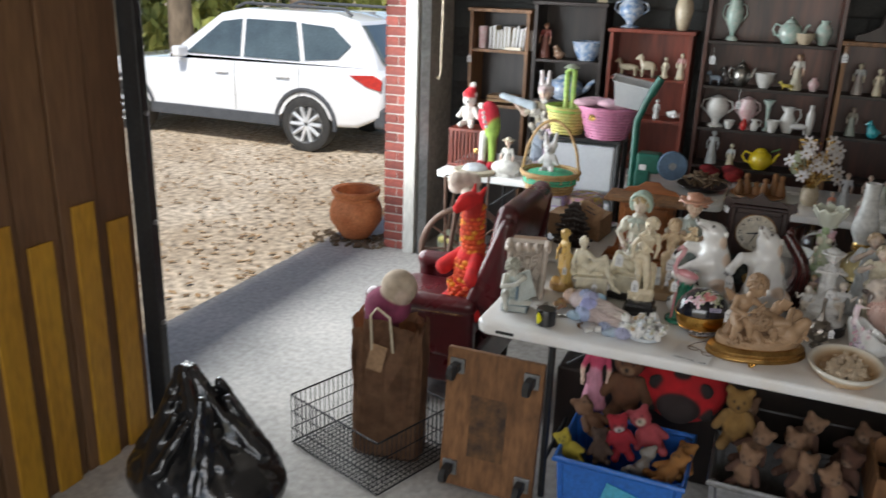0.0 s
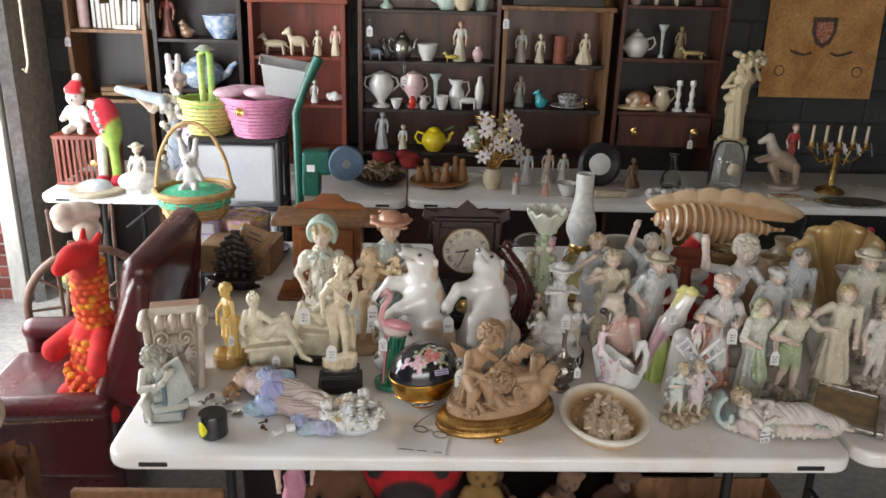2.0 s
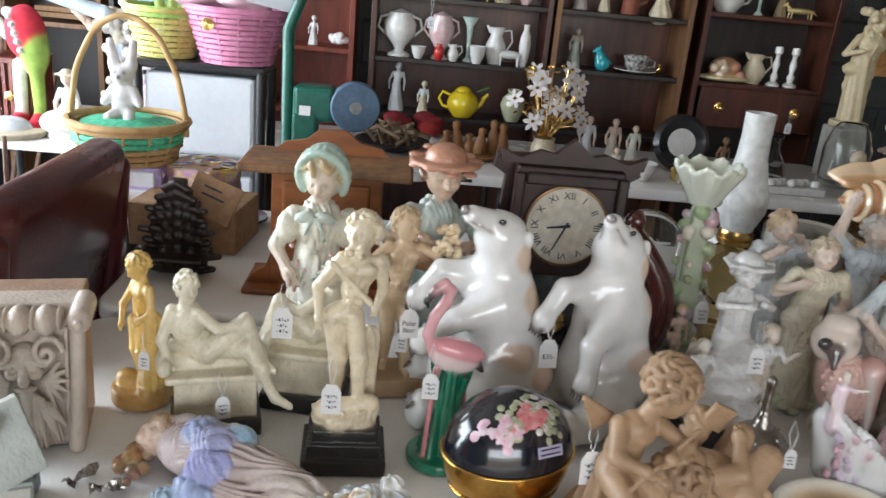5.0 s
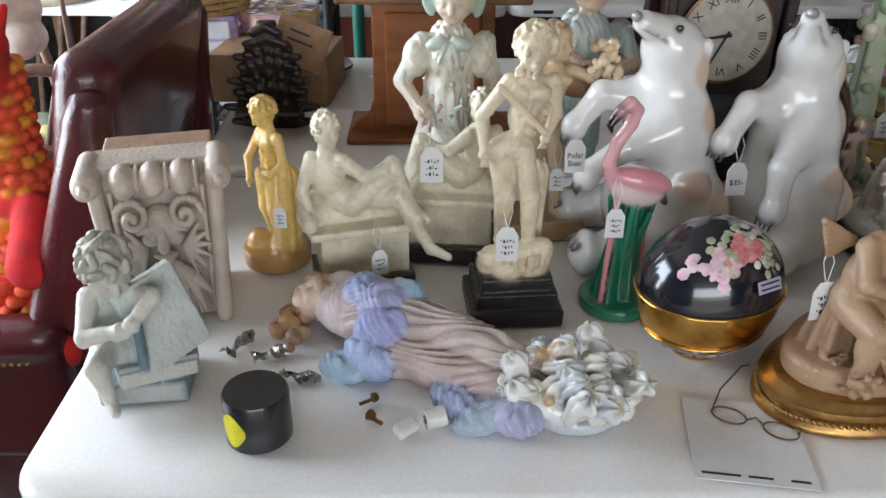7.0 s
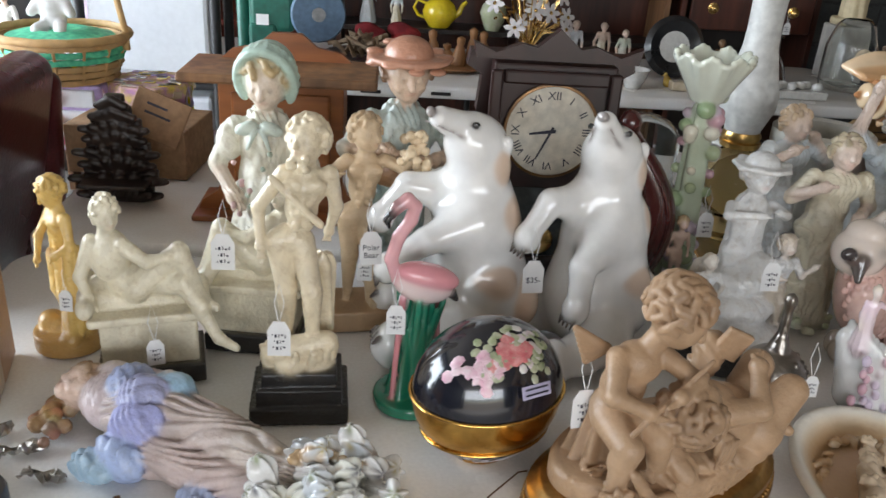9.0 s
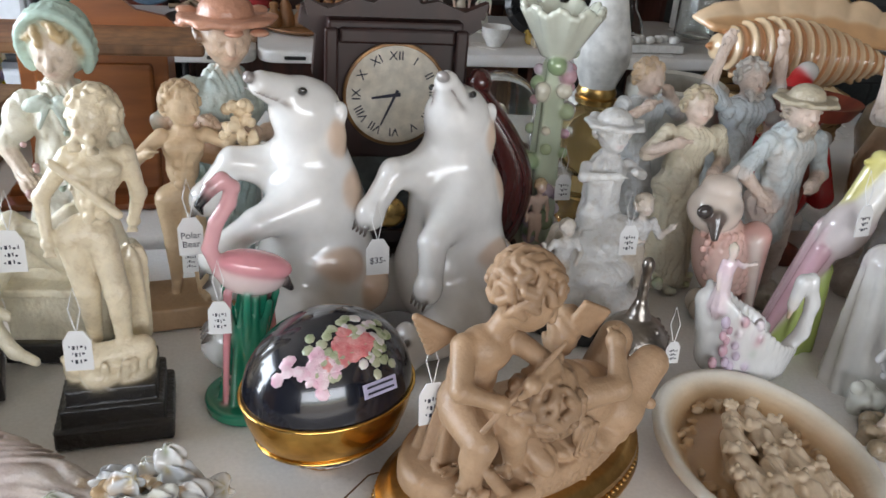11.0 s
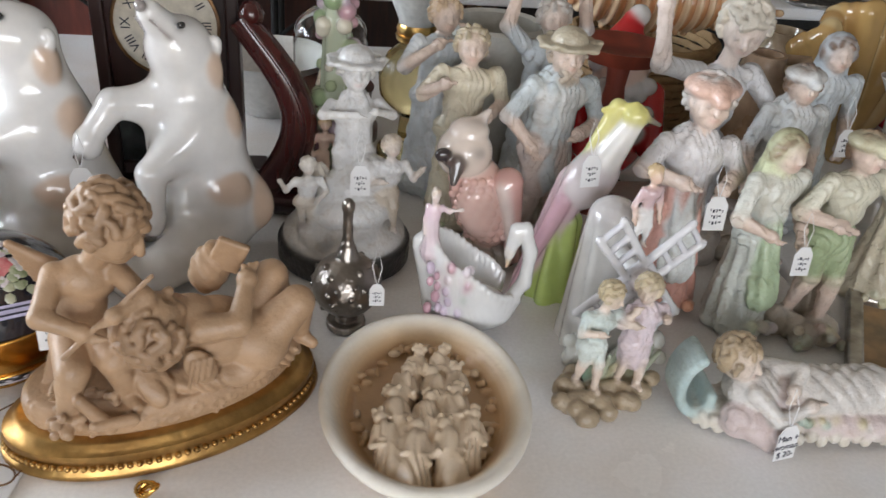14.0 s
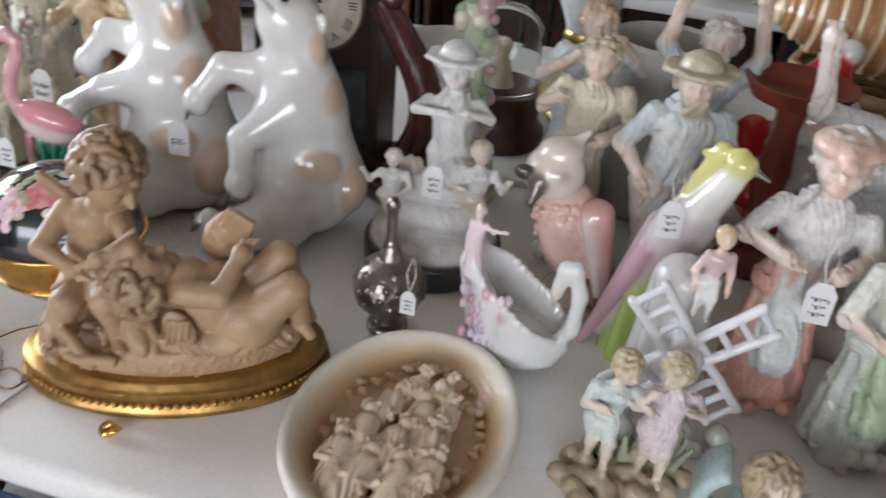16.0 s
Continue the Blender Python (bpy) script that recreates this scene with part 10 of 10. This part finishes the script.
# black bag and the painted boards by the door
c = Clay(0.05)
RB = random.Random(3)
c.ball((0, 0, 0.13), (0.3, 0.24, 0.14), DARK)
c.ball((0.14, -0.02, 0.1), (0.2, 0.2, 0.1), DARK)
c.limb((-0.02, 0, 0.2), (-0.07, 0.04, 0.5), 0.19, 0.045, DARK, waves=6, depth=0.2)
for i in range(16):
    a = RB.uniform(0, 6.28)
    c.limb((0.24 * math.cos(a), 0.22 * math.sin(a), RB.uniform(0.05, 0.25)), (0.1 * math.cos(a + 0.3), 0.1 * math.sin(a + 0.3), RB.uniform(0.3, 0.48)), 0.03, 0.02, DARK, 0.012)
clay_thing("rubbish_bag", c, 0.01, surf("black_polythene", (0.012, 0.012, 0.013), (0.02, 0.02, 0.022), 9, 0.18, bump=0.6, bscale=25, coat=0.4), pose(-0.93, -0.5, 0, 0, 0, 8), "black polythene rubbish bag slumped to a point", "bag", rough=0.004, rfreq=50)
MUST = surf("mustard_paint", (0.52, 0.28, 0.018), (0.42, 0.21, 0.014), 5, 0.6, stretch=(1, 1, 0.2))
BRN = surf("brown_stained_board", (0.20, 0.105, 0.045), (0.12, 0.06, 0.028), 4, 0.65, stretch=(1, 1, 0.12))
pn = thing("painted_boards", pose(-1.47, -0.56, 0), "upright brown boards with mustard-painted lower parts", "boards")
for i in range(5):
    y = 0.27 - i * 0.185
    bd = part("board", bbox((0, y, 1.1), (0.03 + 0.012 * (i % 2), 0.178, 2.2), 0.004), BRN, pn)
    part("mustard_panel", bbox((0.026, y + (0.012 if i % 2 else -0.008), 0.50 + 0.05 * (i % 2)), (0.012, 0.105, 1.0 + 0.1 * (i % 2)), 0.003), MUST, bd, "mustard painted strip")
tk = thing("door_track_rail", pose(-1.45, -0.135, 0), "black steel door track beside the boards", "rail")
part("channel", bbox((0, 0, 1.15), (0.09, 0.045, 2.3), 0.006), BLACKMETAL, tk)
for z in (0.5, 0.95, 1.4):
    part("bolt", lathe([(0, 0), (0.012, 0), (0.01, 0.008), (0, 0.009)], 10), STEEL, tk, m=pose(0.045, 0, z, 0, 90))
hose = thing("pull_cord", pose(-1.30, 2.62, 0), "pale hanging door cord with a hooked end", "cord")
part("cord", tube([(0, 0, 2.3), (0.002, 0, 1.7), (0.0, 0, 1.33), (-0.015, 0, 1.28), (-0.03, 0, 1.3)], 0.008, 8), CPORC, hose, smooth=60)
for i in range(3):
    pl = thing("timber_pole", pose(-1.28 + 0.06 * i, 2.75 + 0.03 * i, 0, -6, 6 + 3 * i), "weathered pole leaning in the corner", "pole", "leaning poles")
    part("shaft", tube([(0, 0, 0), (0, 0, 1.2 - 0.15 * i)], 0.012, 8), SPW, pl, smooth=60)
soft("owl_ornament", lambda c: (c.ball((0, 0, 0.1), (0.08, 0.07, 0.1), (0.2, 0.2, 0.14)), c.ball((-0.03, -0.06, 0.14), 0.025, (0.62, 0.55, 0.2), 0.003), c.ball((0.03, -0.06, 0.14), 0.025, (0.62, 0.55, 0.2), 0.003)), 0.006, pose(-1.2, 2.62, 0), "mottled green owl ornament on the floor", "ornament", "")

# ---- outside ----
pot = thing("terracotta_pot", pose(-1.99, 2.66, 0.02), "large round terracotta pot beside the brick pillar", "pot")
part("body", lathe([(0, 0), (0.1, 0), (0.12, 0.02), (0.2, 0.14), (0.205, 0.2), (0.19, 0.27), (0.165, 0.305), (0.17, 0.315), (0.165, 0.33), (0.185, 0.345), (0.19, 0.375), (0.18, 0.385), (0.15, 0.375), (0.15, 0.3), (0, 0.25)], 40), TERRA, pot, smooth=50)
dbr = bmesh.new()
for i in range(90):
    a, q = R.uniform(0, 6.28), R.uniform(0.1, 0.34)
    box(dbr, (-1.99 + q * math.cos(a), 2.62 + q * math.sin(a) * 0.6, 0.012), (R.uniform(0.02, 0.07), R.uniform(0.01, 0.03), 0.016), rot=(R.uniform(-20, 20), R.uniform(-20, 20), R.uniform(0, 180)))
tagged(part("leaf_litter", dbr, surf("dead_leaves", (0.12, 0.08, 0.05), (0.2, 0.14, 0.08), 30, 0.9, island=True)), "dead leaves and bark around the pot", "leaves", kind="stuff")
LEAFM = surf("fallen_leaves", (0.26, 0.15, 0.07), (0.38, 0.26, 0.14), 30, 0.9, island=True)
verts, faces = [], []
RL = random.Random(11)
for i in range(5200):
    q = RL.random() ** 1.6
    x, y = -2.25 - q * 12 , -2 + RL.random() * 13
    s, a = RL.uniform(0.018, 0.05), RL.uniform(0, 6.28)
    z = -0.138 + RL.uniform(0, 0.012)
    n = len(verts)
    for k, (u, w, h) in enumerate(((-1, 0, 0), (0, -0.5, 0.12), (1, 0, 0.3 * RL.random()), (0, 0.5, 0.12))):
        verts.append((x + s * (u * math.cos(a) - w * math.sin(a)), y + s * (u * math.sin(a) + w * math.cos(a)), z + s * h))
    faces.append((n, n + 1, n + 2, n + 3))
me = bpy.data.meshes.new("fallen_leaves")
me.from_pydata(verts, [], faces)
me.materials.append(LEAFM)
tagged(new("fallen_leaves", me), "dry brown leaves scattered on the dirt yard", "leaves", kind="stuff")

# parked estate car
CARW = surf("white_car_paint", (0.74, 0.75, 0.77), (0.72, 0.73, 0.75), 3, 0.22, bump=0.0, coat=1.0, fine=0.02)
CLAD = surf("grey_cladding", (0.06, 0.065, 0.075), (0.08, 0.085, 0.095), 9, 0.6)
TINT = surf("tinted_window", (0.05, 0.07, 0.08), (0.08, 0.11, 0.12), 3, 0.04, bump=0.0, coat=1.0)
GZ = -0.14
car = thing("parked_car", pose(-4.42, 6.72, GZ), "white estate car with dark lower cladding parked on dirt", "car")
HW = 0.9


def car_shell(outline, inset=0.0, round_=0.05, low=0.0):
    bm = prism(outline, (HW - inset) * 2)
    bmesh.ops.bevel(bm, geom=[e for e in bm.edges if abs(e.verts[0].co.y - e.verts[1].co.y) < 0.01], offset=round_, segments=3, profile=0.5, affect="EDGES")
    return bm


# local x: rear axle 0, front axle -2.75
lower = [(1.02, 0.5), (1.06, 0.72), (1.03, 0.98), (0.92, 1.06), (-2.05, 1.02), (-3.2, 0.96), (-3.55, 0.86), (-3.66, 0.62), (-3.62, 0.34), (-3.2, 0.32)] + [(-2.75 + 0.4 * math.cos(a), 0.34 + 0.4 * math.sin(a)) for a in np.linspace(3.14, 0, 11)] + [(-2.2, 0.3), (-0.55, 0.3)] + [(0.4 * math.cos(a), 0.34 + 0.4 * math.sin(a)) for a in np.linspace(3.14, 0, 11)] + [(0.7, 0.36)]
part("body", car_shell(lower), CARW, car, smooth=35)
cabin = [(0.95, 1.04), (0.82, 1.28), (0.62, 1.58), (0.3, 1.66), (-1.0, 1.67), (-1.35, 1.6), (-2.15, 1.05), (-2.15, 1.0), (0.95, 1.0)]
bm = car_shell(cabin, 0.1, 0.06)
for v in bm.verts:
    v.co.y *= 1.0 - 0.16 * max(0, (v.co.z - 1.05) / 0.6)
part("roof", bm, CARW, car, smooth=35)
for name, ol in (("front_door_window", [(-1.0, 1.09), (-1.83, 1.09), (-1.30, 1.50), (-1.0, 1.54)]), ("rear_door_window", [(-0.94, 1.09), (-0.94, 1.545), (-0.22, 1.54), (-0.12, 1.09)]), ("quarter_window", [(-0.05, 1.10), (-0.15, 1.53), (0.3, 1.50), (0.56, 1.30), (0.4, 1.14)])):
    for s in (-1, 1):
        bm = prism(ol, 0.012)
        for v in bm.verts:
            v.co.y += s * ((HW - 0.1) * (1.0 - 0.16 * max(0, (v.co.z - 1.05) / 0.6)) + 0.006)
        part(name, bm, TINT, car, "tinted side window")
bm = prism([(0.93, 1.12), (0.985, 1.12), (0.70, 1.54), (0.645, 1.54)], 1.3)
part("rear_window", bm, TINT, car)
for s in (-1, 1):
    part("sill_cladding", bbox((-1.37, s * (HW + 0.005), 0.36), (2.0, 0.03, 0.14), 0.01), CLAD, car)
    part("tail_light", prism([(0.62, 0.98), (0.95, 1.0), (1.05, 0.94), (1.04, 0.82), (0.85, 0.86)], 0.02, bev=0.004), REDP, car, "red tail light", m=pose(0, s * (HW + 0.006), 0))
    part("roof_rail", tube([(0.5, s * 0.62, 1.64), (0.4, s * 0.62, 1.71), (-1.0, s * 0.62, 1.73), (-1.15, s * 0.62, 1.67)], 0.02, 8), CLAD, car, smooth=50)
    mi = part("mirror", bbox((-1.78, s * (HW + 0.08), 1.12), (0.12, 0.2, 0.14), 0.03), CARW, car)
    for x in (-1.02, -0.08):
        part("door_gap", bbox((x, s * (HW + 0.0005), 0.74), (0.008, 0.004, 0.6)), CLAD, car)
    for x in (-1.2, -0.3):
        part("door_handle", bbox((x, s * (HW + 0.018), 0.9), (0.2, 0.025, 0.03), 0.008), CARW, car)
    for x in (0.0, -2.75):
        part("arch_trim", tube([(x + 0.42 * math.cos(a), s * (HW + 0.004), 0.34 + 0.42 * math.sin(a)) for a in np.linspace(-0.1, 3.24, 18)], 0.028, 6), CLAD, car, smooth=60)
        wm = pose(x, s * (HW - 0.1), 0.34, 90)
        w = part("wheel", lathe([(0.235, -0.1), (0.3, -0.11), (0.335, -0.09), (0.34, 0), (0.335, 0.09), (0.3, 0.11), (0.235, 0.1)], 36), RUBBER, car, "black tyre", 40, wm)
        part("rim", lathe([(0.0, 0.05), (0.2, 0.02), (0.22, 0.08), (0.24, 0.1), (0.24, -0.1), (0.22, -0.08), (0.2, -0.02), (0, -0.05)], 32), STEEL, w, "silver rim", 40)
        for k in range(10):
            a = 2 * math.pi * k / 10
            for d in (-0.085, 0.085):
                part("spoke", tube([(0.03 * math.cos(a), 0.03 * math.sin(a), d * 0.8), (0.22 * math.cos(a), 0.22 * math.sin(a), d)], 0.024, 6), surf("alloy", (0.72, 0.73, 0.74), None, 9, 0.3, 0.25), w)
part("rear_bumper", bbox((1.0, 0, 0.5), (0.16, 1.78, 0.26), 0.05, 3), CLAD, car)
part("front_bumper", bbox((-3.58, 0, 0.45), (0.18, 1.76, 0.26), 0.05, 3), CLAD, car)


def tree(x, y, h, r, seed, label, leaf, spread=2.6, n=1500, size=0.16):
    rr = random.Random(seed)
    t = thing("tree", pose(x, y, -0.16), label, "tree", "trees behind the yard")
    pts = [(0, 0, 0)]
    for i in range(1, 7):
        pts.append((pts[-1][0] + rr.uniform(-0.12, 0.12), pts[-1][1] + rr.uniform(-0.12, 0.12), h * i / 6))
    bm = tube(pts, r, 12, r_end=r * 0.35)
    for i in range(8):
        a, z = rr.uniform(0, 6.28), h * rr.uniform(0.4, 0.9)
        tube([(0, 0, z), (spread * 0.4 * math.cos(a), spread * 0.4 * math.sin(a), z + 0.5), (spread * 0.8 * math.cos(a), spread * 0.8 * math.sin(a), z + rr.uniform(0.6, 1.5))], r * 0.3, 7, bm, r_end=r * 0.08)
    part("trunk", bm, surf("bark", (0.22, 0.17, 0.12), (0.13, 0.10, 0.07), 9, 0.95, bump=1.0, bscale=20, stretch=(1, 1, 0.25)), t, smooth=60)
    vs, fs = [], []
    clumps = [(rr.gauss(0, spread * 0.5), rr.gauss(0, spread * 0.5), h * rr.uniform(0.5, 1.1)) for _ in range(26)]
    for i in range(n):
        cx, cy, cz = rr.choice(clumps)
        p = Vector((cx + rr.gauss(0, 0.4), cy + rr.gauss(0, 0.4), cz + rr.gauss(0, 0.35)))
        q = Euler((rr.uniform(0, 6), rr.uniform(0, 6), rr.uniform(0, 6))).to_matrix()
        s = size * rr.uniform(0.6, 1.3)
        m0 = len(vs)
        for u, w in ((-1, 0), (0, -0.45), (1, 0), (0, 0.45)):
            vs.append(tuple(p + q @ Vector((u * s, w * s, 0.1 * s * abs(u)))))
        fs.append((m0, m0 + 1, m0 + 2, m0 + 3))
    me = bpy.data.meshes.new("crown")
    me.from_pydata(vs, [], fs)
    me.materials.append(leaf)
    cr = new("crown", me)
    cr.parent = t
    tagged(cr, kind="stuff")
    return t


LEAFG = surf("yellow_green_leaves", (0.20, 0.24, 0.05), (0.34, 0.34, 0.09), 4, 0.6, island=True)
tree(-9.9, 10.2, 7, 0.26, 1, "tall tree with a pale trunk behind the yard", LEAFG)
tree(-8.0, 11.2, 7, 0.22, 2, "leafy tree behind the parked car", LEAFG)
tree(-14.5, 13.0, 8, 0.3, 3, "large tree at the yard's edge", LEAFG, 3.4, 2000, 0.2)
tree(-5.0, 16.0, 8, 0.26, 4, "tree standing behind the building", LEAFG, 3.0, 1800, 0.2)
tree(-20.0, 15.0, 9, 0.32, 5, "distant broad tree", LEAFG, 4.0, 2200, 0.25)
tree(-13.0, 20.0, 9, 0.32, 6, "distant tree with yellowing leaves", LEAFG, 4.0, 2200, 0.25)
vs, fs = [], []
RH = random.Random(21)
for i in range(9000):
    a = RH.uniform(0.15, 1.45)
    d = RH.uniform(20, 27)
    p = Vector((-d * math.sin(a), d * math.cos(a), -0.2 + RH.random() ** 1.5 * (2.6 + 1.2 * math.sin(a * 23))))
    q = Euler((RH.uniform(0, 6), RH.uniform(0, 6), RH.uniform(0, 6))).to_matrix()
    s = RH.uniform(0.15, 0.38)
    m0 = len(vs)
    for u, w in ((-1, 0), (0, -0.5), (1, 0), (0, 0.5)):
        vs.append(tuple(p + q @ Vector((u * s, w * s, 0))))
    fs.append((m0, m0 + 1, m0 + 2, m0 + 3))
me = bpy.data.meshes.new("hedge")
me.from_pydata(vs, [], fs)
me.materials.append(LEAFG)
tagged(new("hedge", me), "thick leafy undergrowth at the edge of the yard", "hedge", kind="stuff")

# ---- small things lying on the table ----
tape = thing("tape_roll", pose(0.224, 0.062, TABLE), "black drum-shaped tape roll with a yellow label", "tape roll")
part("drum", lathe([(0, 0), (0.033, 0), (0.036, 0.003), (0.036, 0.058), (0.034, 0.062), (0, 0.061)], 32), BLACK, tape, smooth=40)
bm = bmesh.new()
pts = []
for i in range(9):
    a = radians(205 + 55 * i / 8)
    hh = 0.018 * math.sin(math.pi * i / 8) + 0.004
    pts.append((a, hh))
for (a, h1), (b, h2) in zip(pts, pts[1:]):
    q = [bm.verts.new((0.0366 * math.cos(t), 0.0366 * math.sin(t), 0.03 + s)) for t, s in ((a, -h1), (b, -h2), (b, h2), (a, h1))]
    bm.faces.new(q)
part("label", bm, surf("acid_yellow", (0.72, 0.66, 0.0), None, 9, 0.4), tape, "acid yellow patch")


def loose_part(name, x, y, rot, build, mat, label):
    t = thing(name, pose(x, y, TABLE + 0.001, 0, 0, rot), label, name.replace("_", " "))
    build(t, mat)
    return t


loose_part("brass_screw", 0.33, 0.105, 30, lambda t, m: (part("shank", tube([(0, 0, 0.004), (0.02, 0, 0.004)], 0.0022, 8), m, t), part("head", lathe([(0, -0.003), (0.006, -0.003), (0.005, 0.003), (0, 0.003)], 12), m, t, m=pose(0.02, 0, 0.006, 0, 90))), BRONZE, "small bronze screw on the table")
loose_part("brass_screw", 0.345, 0.082, -40, lambda t, m: (part("shank", tube([(0, 0, 0.004), (0.016, 0, 0.004)], 0.0025, 8), m, t), part("head", lathe([(0, -0.003), (0.007, -0.003), (0.005, 0.003), (0, 0.003)], 12), m, t, m=pose(0, 0, 0.007, 0, 90))), BRONZE, "small bronze screw on the table")
loose_part("porcelain_shard", 0.4, 0.066, 20, lambda t, m: (part("tube", lathe([(0.006, 0), (0.011, 0), (0.012, 0.022), (0.008, 0.022), (0.006, 0.003)], 18), m, t, smooth=50, m=pose(0.006, 0, 0.0125, 0, 90)), part("chip", bbox((-0.016, 0.0, 0.008), (0.03, 0.018, 0.014), 0.005, rot=(10, 0, 20)), m, t)), WPORC, "broken white porcelain cup piece")

def crumple(w, d):
    """A creased scrap of thin metal."""
    bm = bmesh.new()
    bmesh.ops.create_grid(bm, x_segments=9, y_segments=5, size=0.5)
    for v in bm.verts:
        v.co = Vector((v.co.x * w + R.uniform(-0.002, 0.002), v.co.y * d * (0.6 + 0.4 * math.sin(v.co.x * 9)) + R.uniform(-0.002, 0.002), 0.004 + R.uniform(-0.0035, 0.007)))
    bmesh.ops.solidify(bm, geom=list(bm.faces), thickness=0.0008)
    return bm


for x, y, rot in ((0.215, 0.20, 20), (0.255, 0.155, -10), (0.17, 0.225, 60)):
    loose_part("foil_scrap", x, y, rot, lambda t, m: part("foil", crumple(0.05, 0.026), m, t), SILVER, "crumpled foil scrap lying on the table")
note = thing("paper_note", pose(0.757, 0.045, TABLE + 0.001, 0, 0, -9), "white paper note printed along its lower edge", "note")
part("sheet", bbox((0, 0, 0.0008), (0.125, 0.13, 0.0012)), PAPER, note)
for i, w in enumerate((0.04, 0.025, 0.02)):
    part("print_line", bbox((-0.035 + 0.04 * i, -0.056, 0.0016), (w, 0.003, 0.0005)), INK, note)
gl = thing("wire_glasses", pose(0.775, 0.07, TABLE + 0.003, 0, 0, -28), "old wire-rimmed spectacles lying folded", "glasses")
for s in (-1, 1):
    part("rim", tube([(s * 0.028 + 0.019 * math.cos(a), 0.013 * math.sin(a), 0.002) for a in np.linspace(0, 6.283, 24, endpoint=False)], 0.0011, 6, closed=True), BRONZE, gl)
    part("temple", tube([(s * 0.047, 0, 0.003), (s * 0.045, 0.04, 0.005), (s * 0.03, 0.1, 0.003), (s * 0.022, 0.11, 0.001)], 0.001, 6), BRONZE, gl)
part("bridge", tube([(-0.009, 0, 0.003), (0, 0.005, 0.006), (0.009, 0, 0.003)], 0.0011, 6), BRONZE, gl)
pin = thing("gold_earring", pose(0.945, 0.028, TABLE + 0.001), "small gold knot earring", "earring")
for k in range(3):
    part("loop", tube([(0.008 * math.cos(a) + 0.003 * k, 0.006 * math.sin(a), 0.006 + 0.004 * math.sin(a + k)) for a in np.linspace(0, 6.283, 16, endpoint=False)], 0.002, 6, closed=True), GOLD, pin, smooth=60)
pf = thing("picture_frame", pose(1.93, 0.2, TABLE + 0.004, 0, 0, -32), "small gilt picture frame lying face up", "frame")
for s in (-1, 1):
    part("frame_side", bbox((s * 0.09, 0, 0.01), (0.022, 0.24, 0.018), 0.004), SILVER, pf)
    part("frame_end", bbox((0, s * 0.11, 0.0095), (0.158, 0.02, 0.016), 0.004), SILVER, pf)
part("picture", bbox((0, 0, 0.004), (0.16, 0.2, 0.004)), surf("sepia_picture", (0.4, 0.24, 0.1), (0.2, 0.14, 0.07), 18, 0.4), pf, "brown sepia picture")
# price tags
TAGS = ((0.506, 0.25, 0.90, 0, 0.044), (0.609, 0.40, 0.955, 8, 0.046, "Polar\nBear"), (0.828, 0.38, 0.93, 6, 0.046, "$35-"), (0.85, 0.135, 0.892, 10, 0.046), (1.171, 0.405, 0.928, 0, 0.042), (1.614, 0.28, 0.952, 0, 0.046), (1.158, 0.625, 0.915, 0, 0.042), (0.414, 0.40, 0.944, 0, 0.05), (0.20, 0.405, 0.85, -10, 0.03),
        (1.456, 0.325, 0.985, 10, 0.042), (0.644, 0.28, 0.91, 0, 0.038), (1.635, 0.04, 0.79, 12, 0.046, "Man +\nwoman\n$ 20-"), (1.188, 0.27, 0.83, 0, 0.03), (0.345, 0.30, 0.84, 20, 0.034), (0.60, 0.475, 0.88, 0, 0.034), (1.723, 0.235, 0.905, 0, 0.04), (1.846, 0.395, 1.0, 0, 0.04))
for x, y, z, rot, s, *words in TAGS:
    price_tag(x, y, z, rot, s, -6, 0.045, words[0] if words else "")

# ---- bricks and blocks ----
brick_mesh = {}


def brick_at(parent, x, y, z, w, d, h, mat, name):
    key = (round(w, 3), round(d, 3), round(h, 3), name)
    if key not in brick_mesh:
        bm = bbox((0, 0, 0), (w, d, h))
        bmesh.ops.bevel(bm, geom=list(bm.edges), offset=0.003 if name == "brick" else 0.004, segments=1, affect="EDGES")
        me = bpy.data.meshes.new(name)
        bm.to_mesh(me)
        bm.free()
        me.materials.append(mat)
        brick_mesh[key] = me
    ob = new(name, brick_mesh[key])
    ob.parent = parent
    ob.location = (x, y, z)


pillar = bpy.data.objects["pillar"]
for i in range(38):
    z = 0.034 + i * 0.0677
    if i % 2:
        brick_at(pillar, -1.6225 + R.uniform(-0.001, 0.001), 2.58, z, 0.168, 0.012, 0.0575, BRICK, "brick")
    else:
        brick_at(pillar, -1.658, 2.58 + R.uniform(-0.001, 0.001), z, 0.095, 0.012, 0.0575, BRICK, "brick")
        brick_at(pillar, -1.571, 2.58, z, 0.066, 0.012, 0.0575, BRICK, "brick")
    for j in range(3):
        brick_at(pillar, -1.695, 2.69 + j * 0.215 + (0.1 if i % 2 else 0), z, 0.012, 0.203 if j < 2 or not i % 2 else 0.1, 0.0575, BRICK, "brick")
back = bpy.data.objects["wall_back"]
for i in range(12):
    for j in range(16):
        x = -1.46 + 0.2 + j * 0.4 + (0.2 if i % 2 else 0)
        if x < 4.4:
            brick_at(back, x, 3.241, 0.1 + i * 0.2, 0.388, 0.012, 0.188, BLOCK, "block")
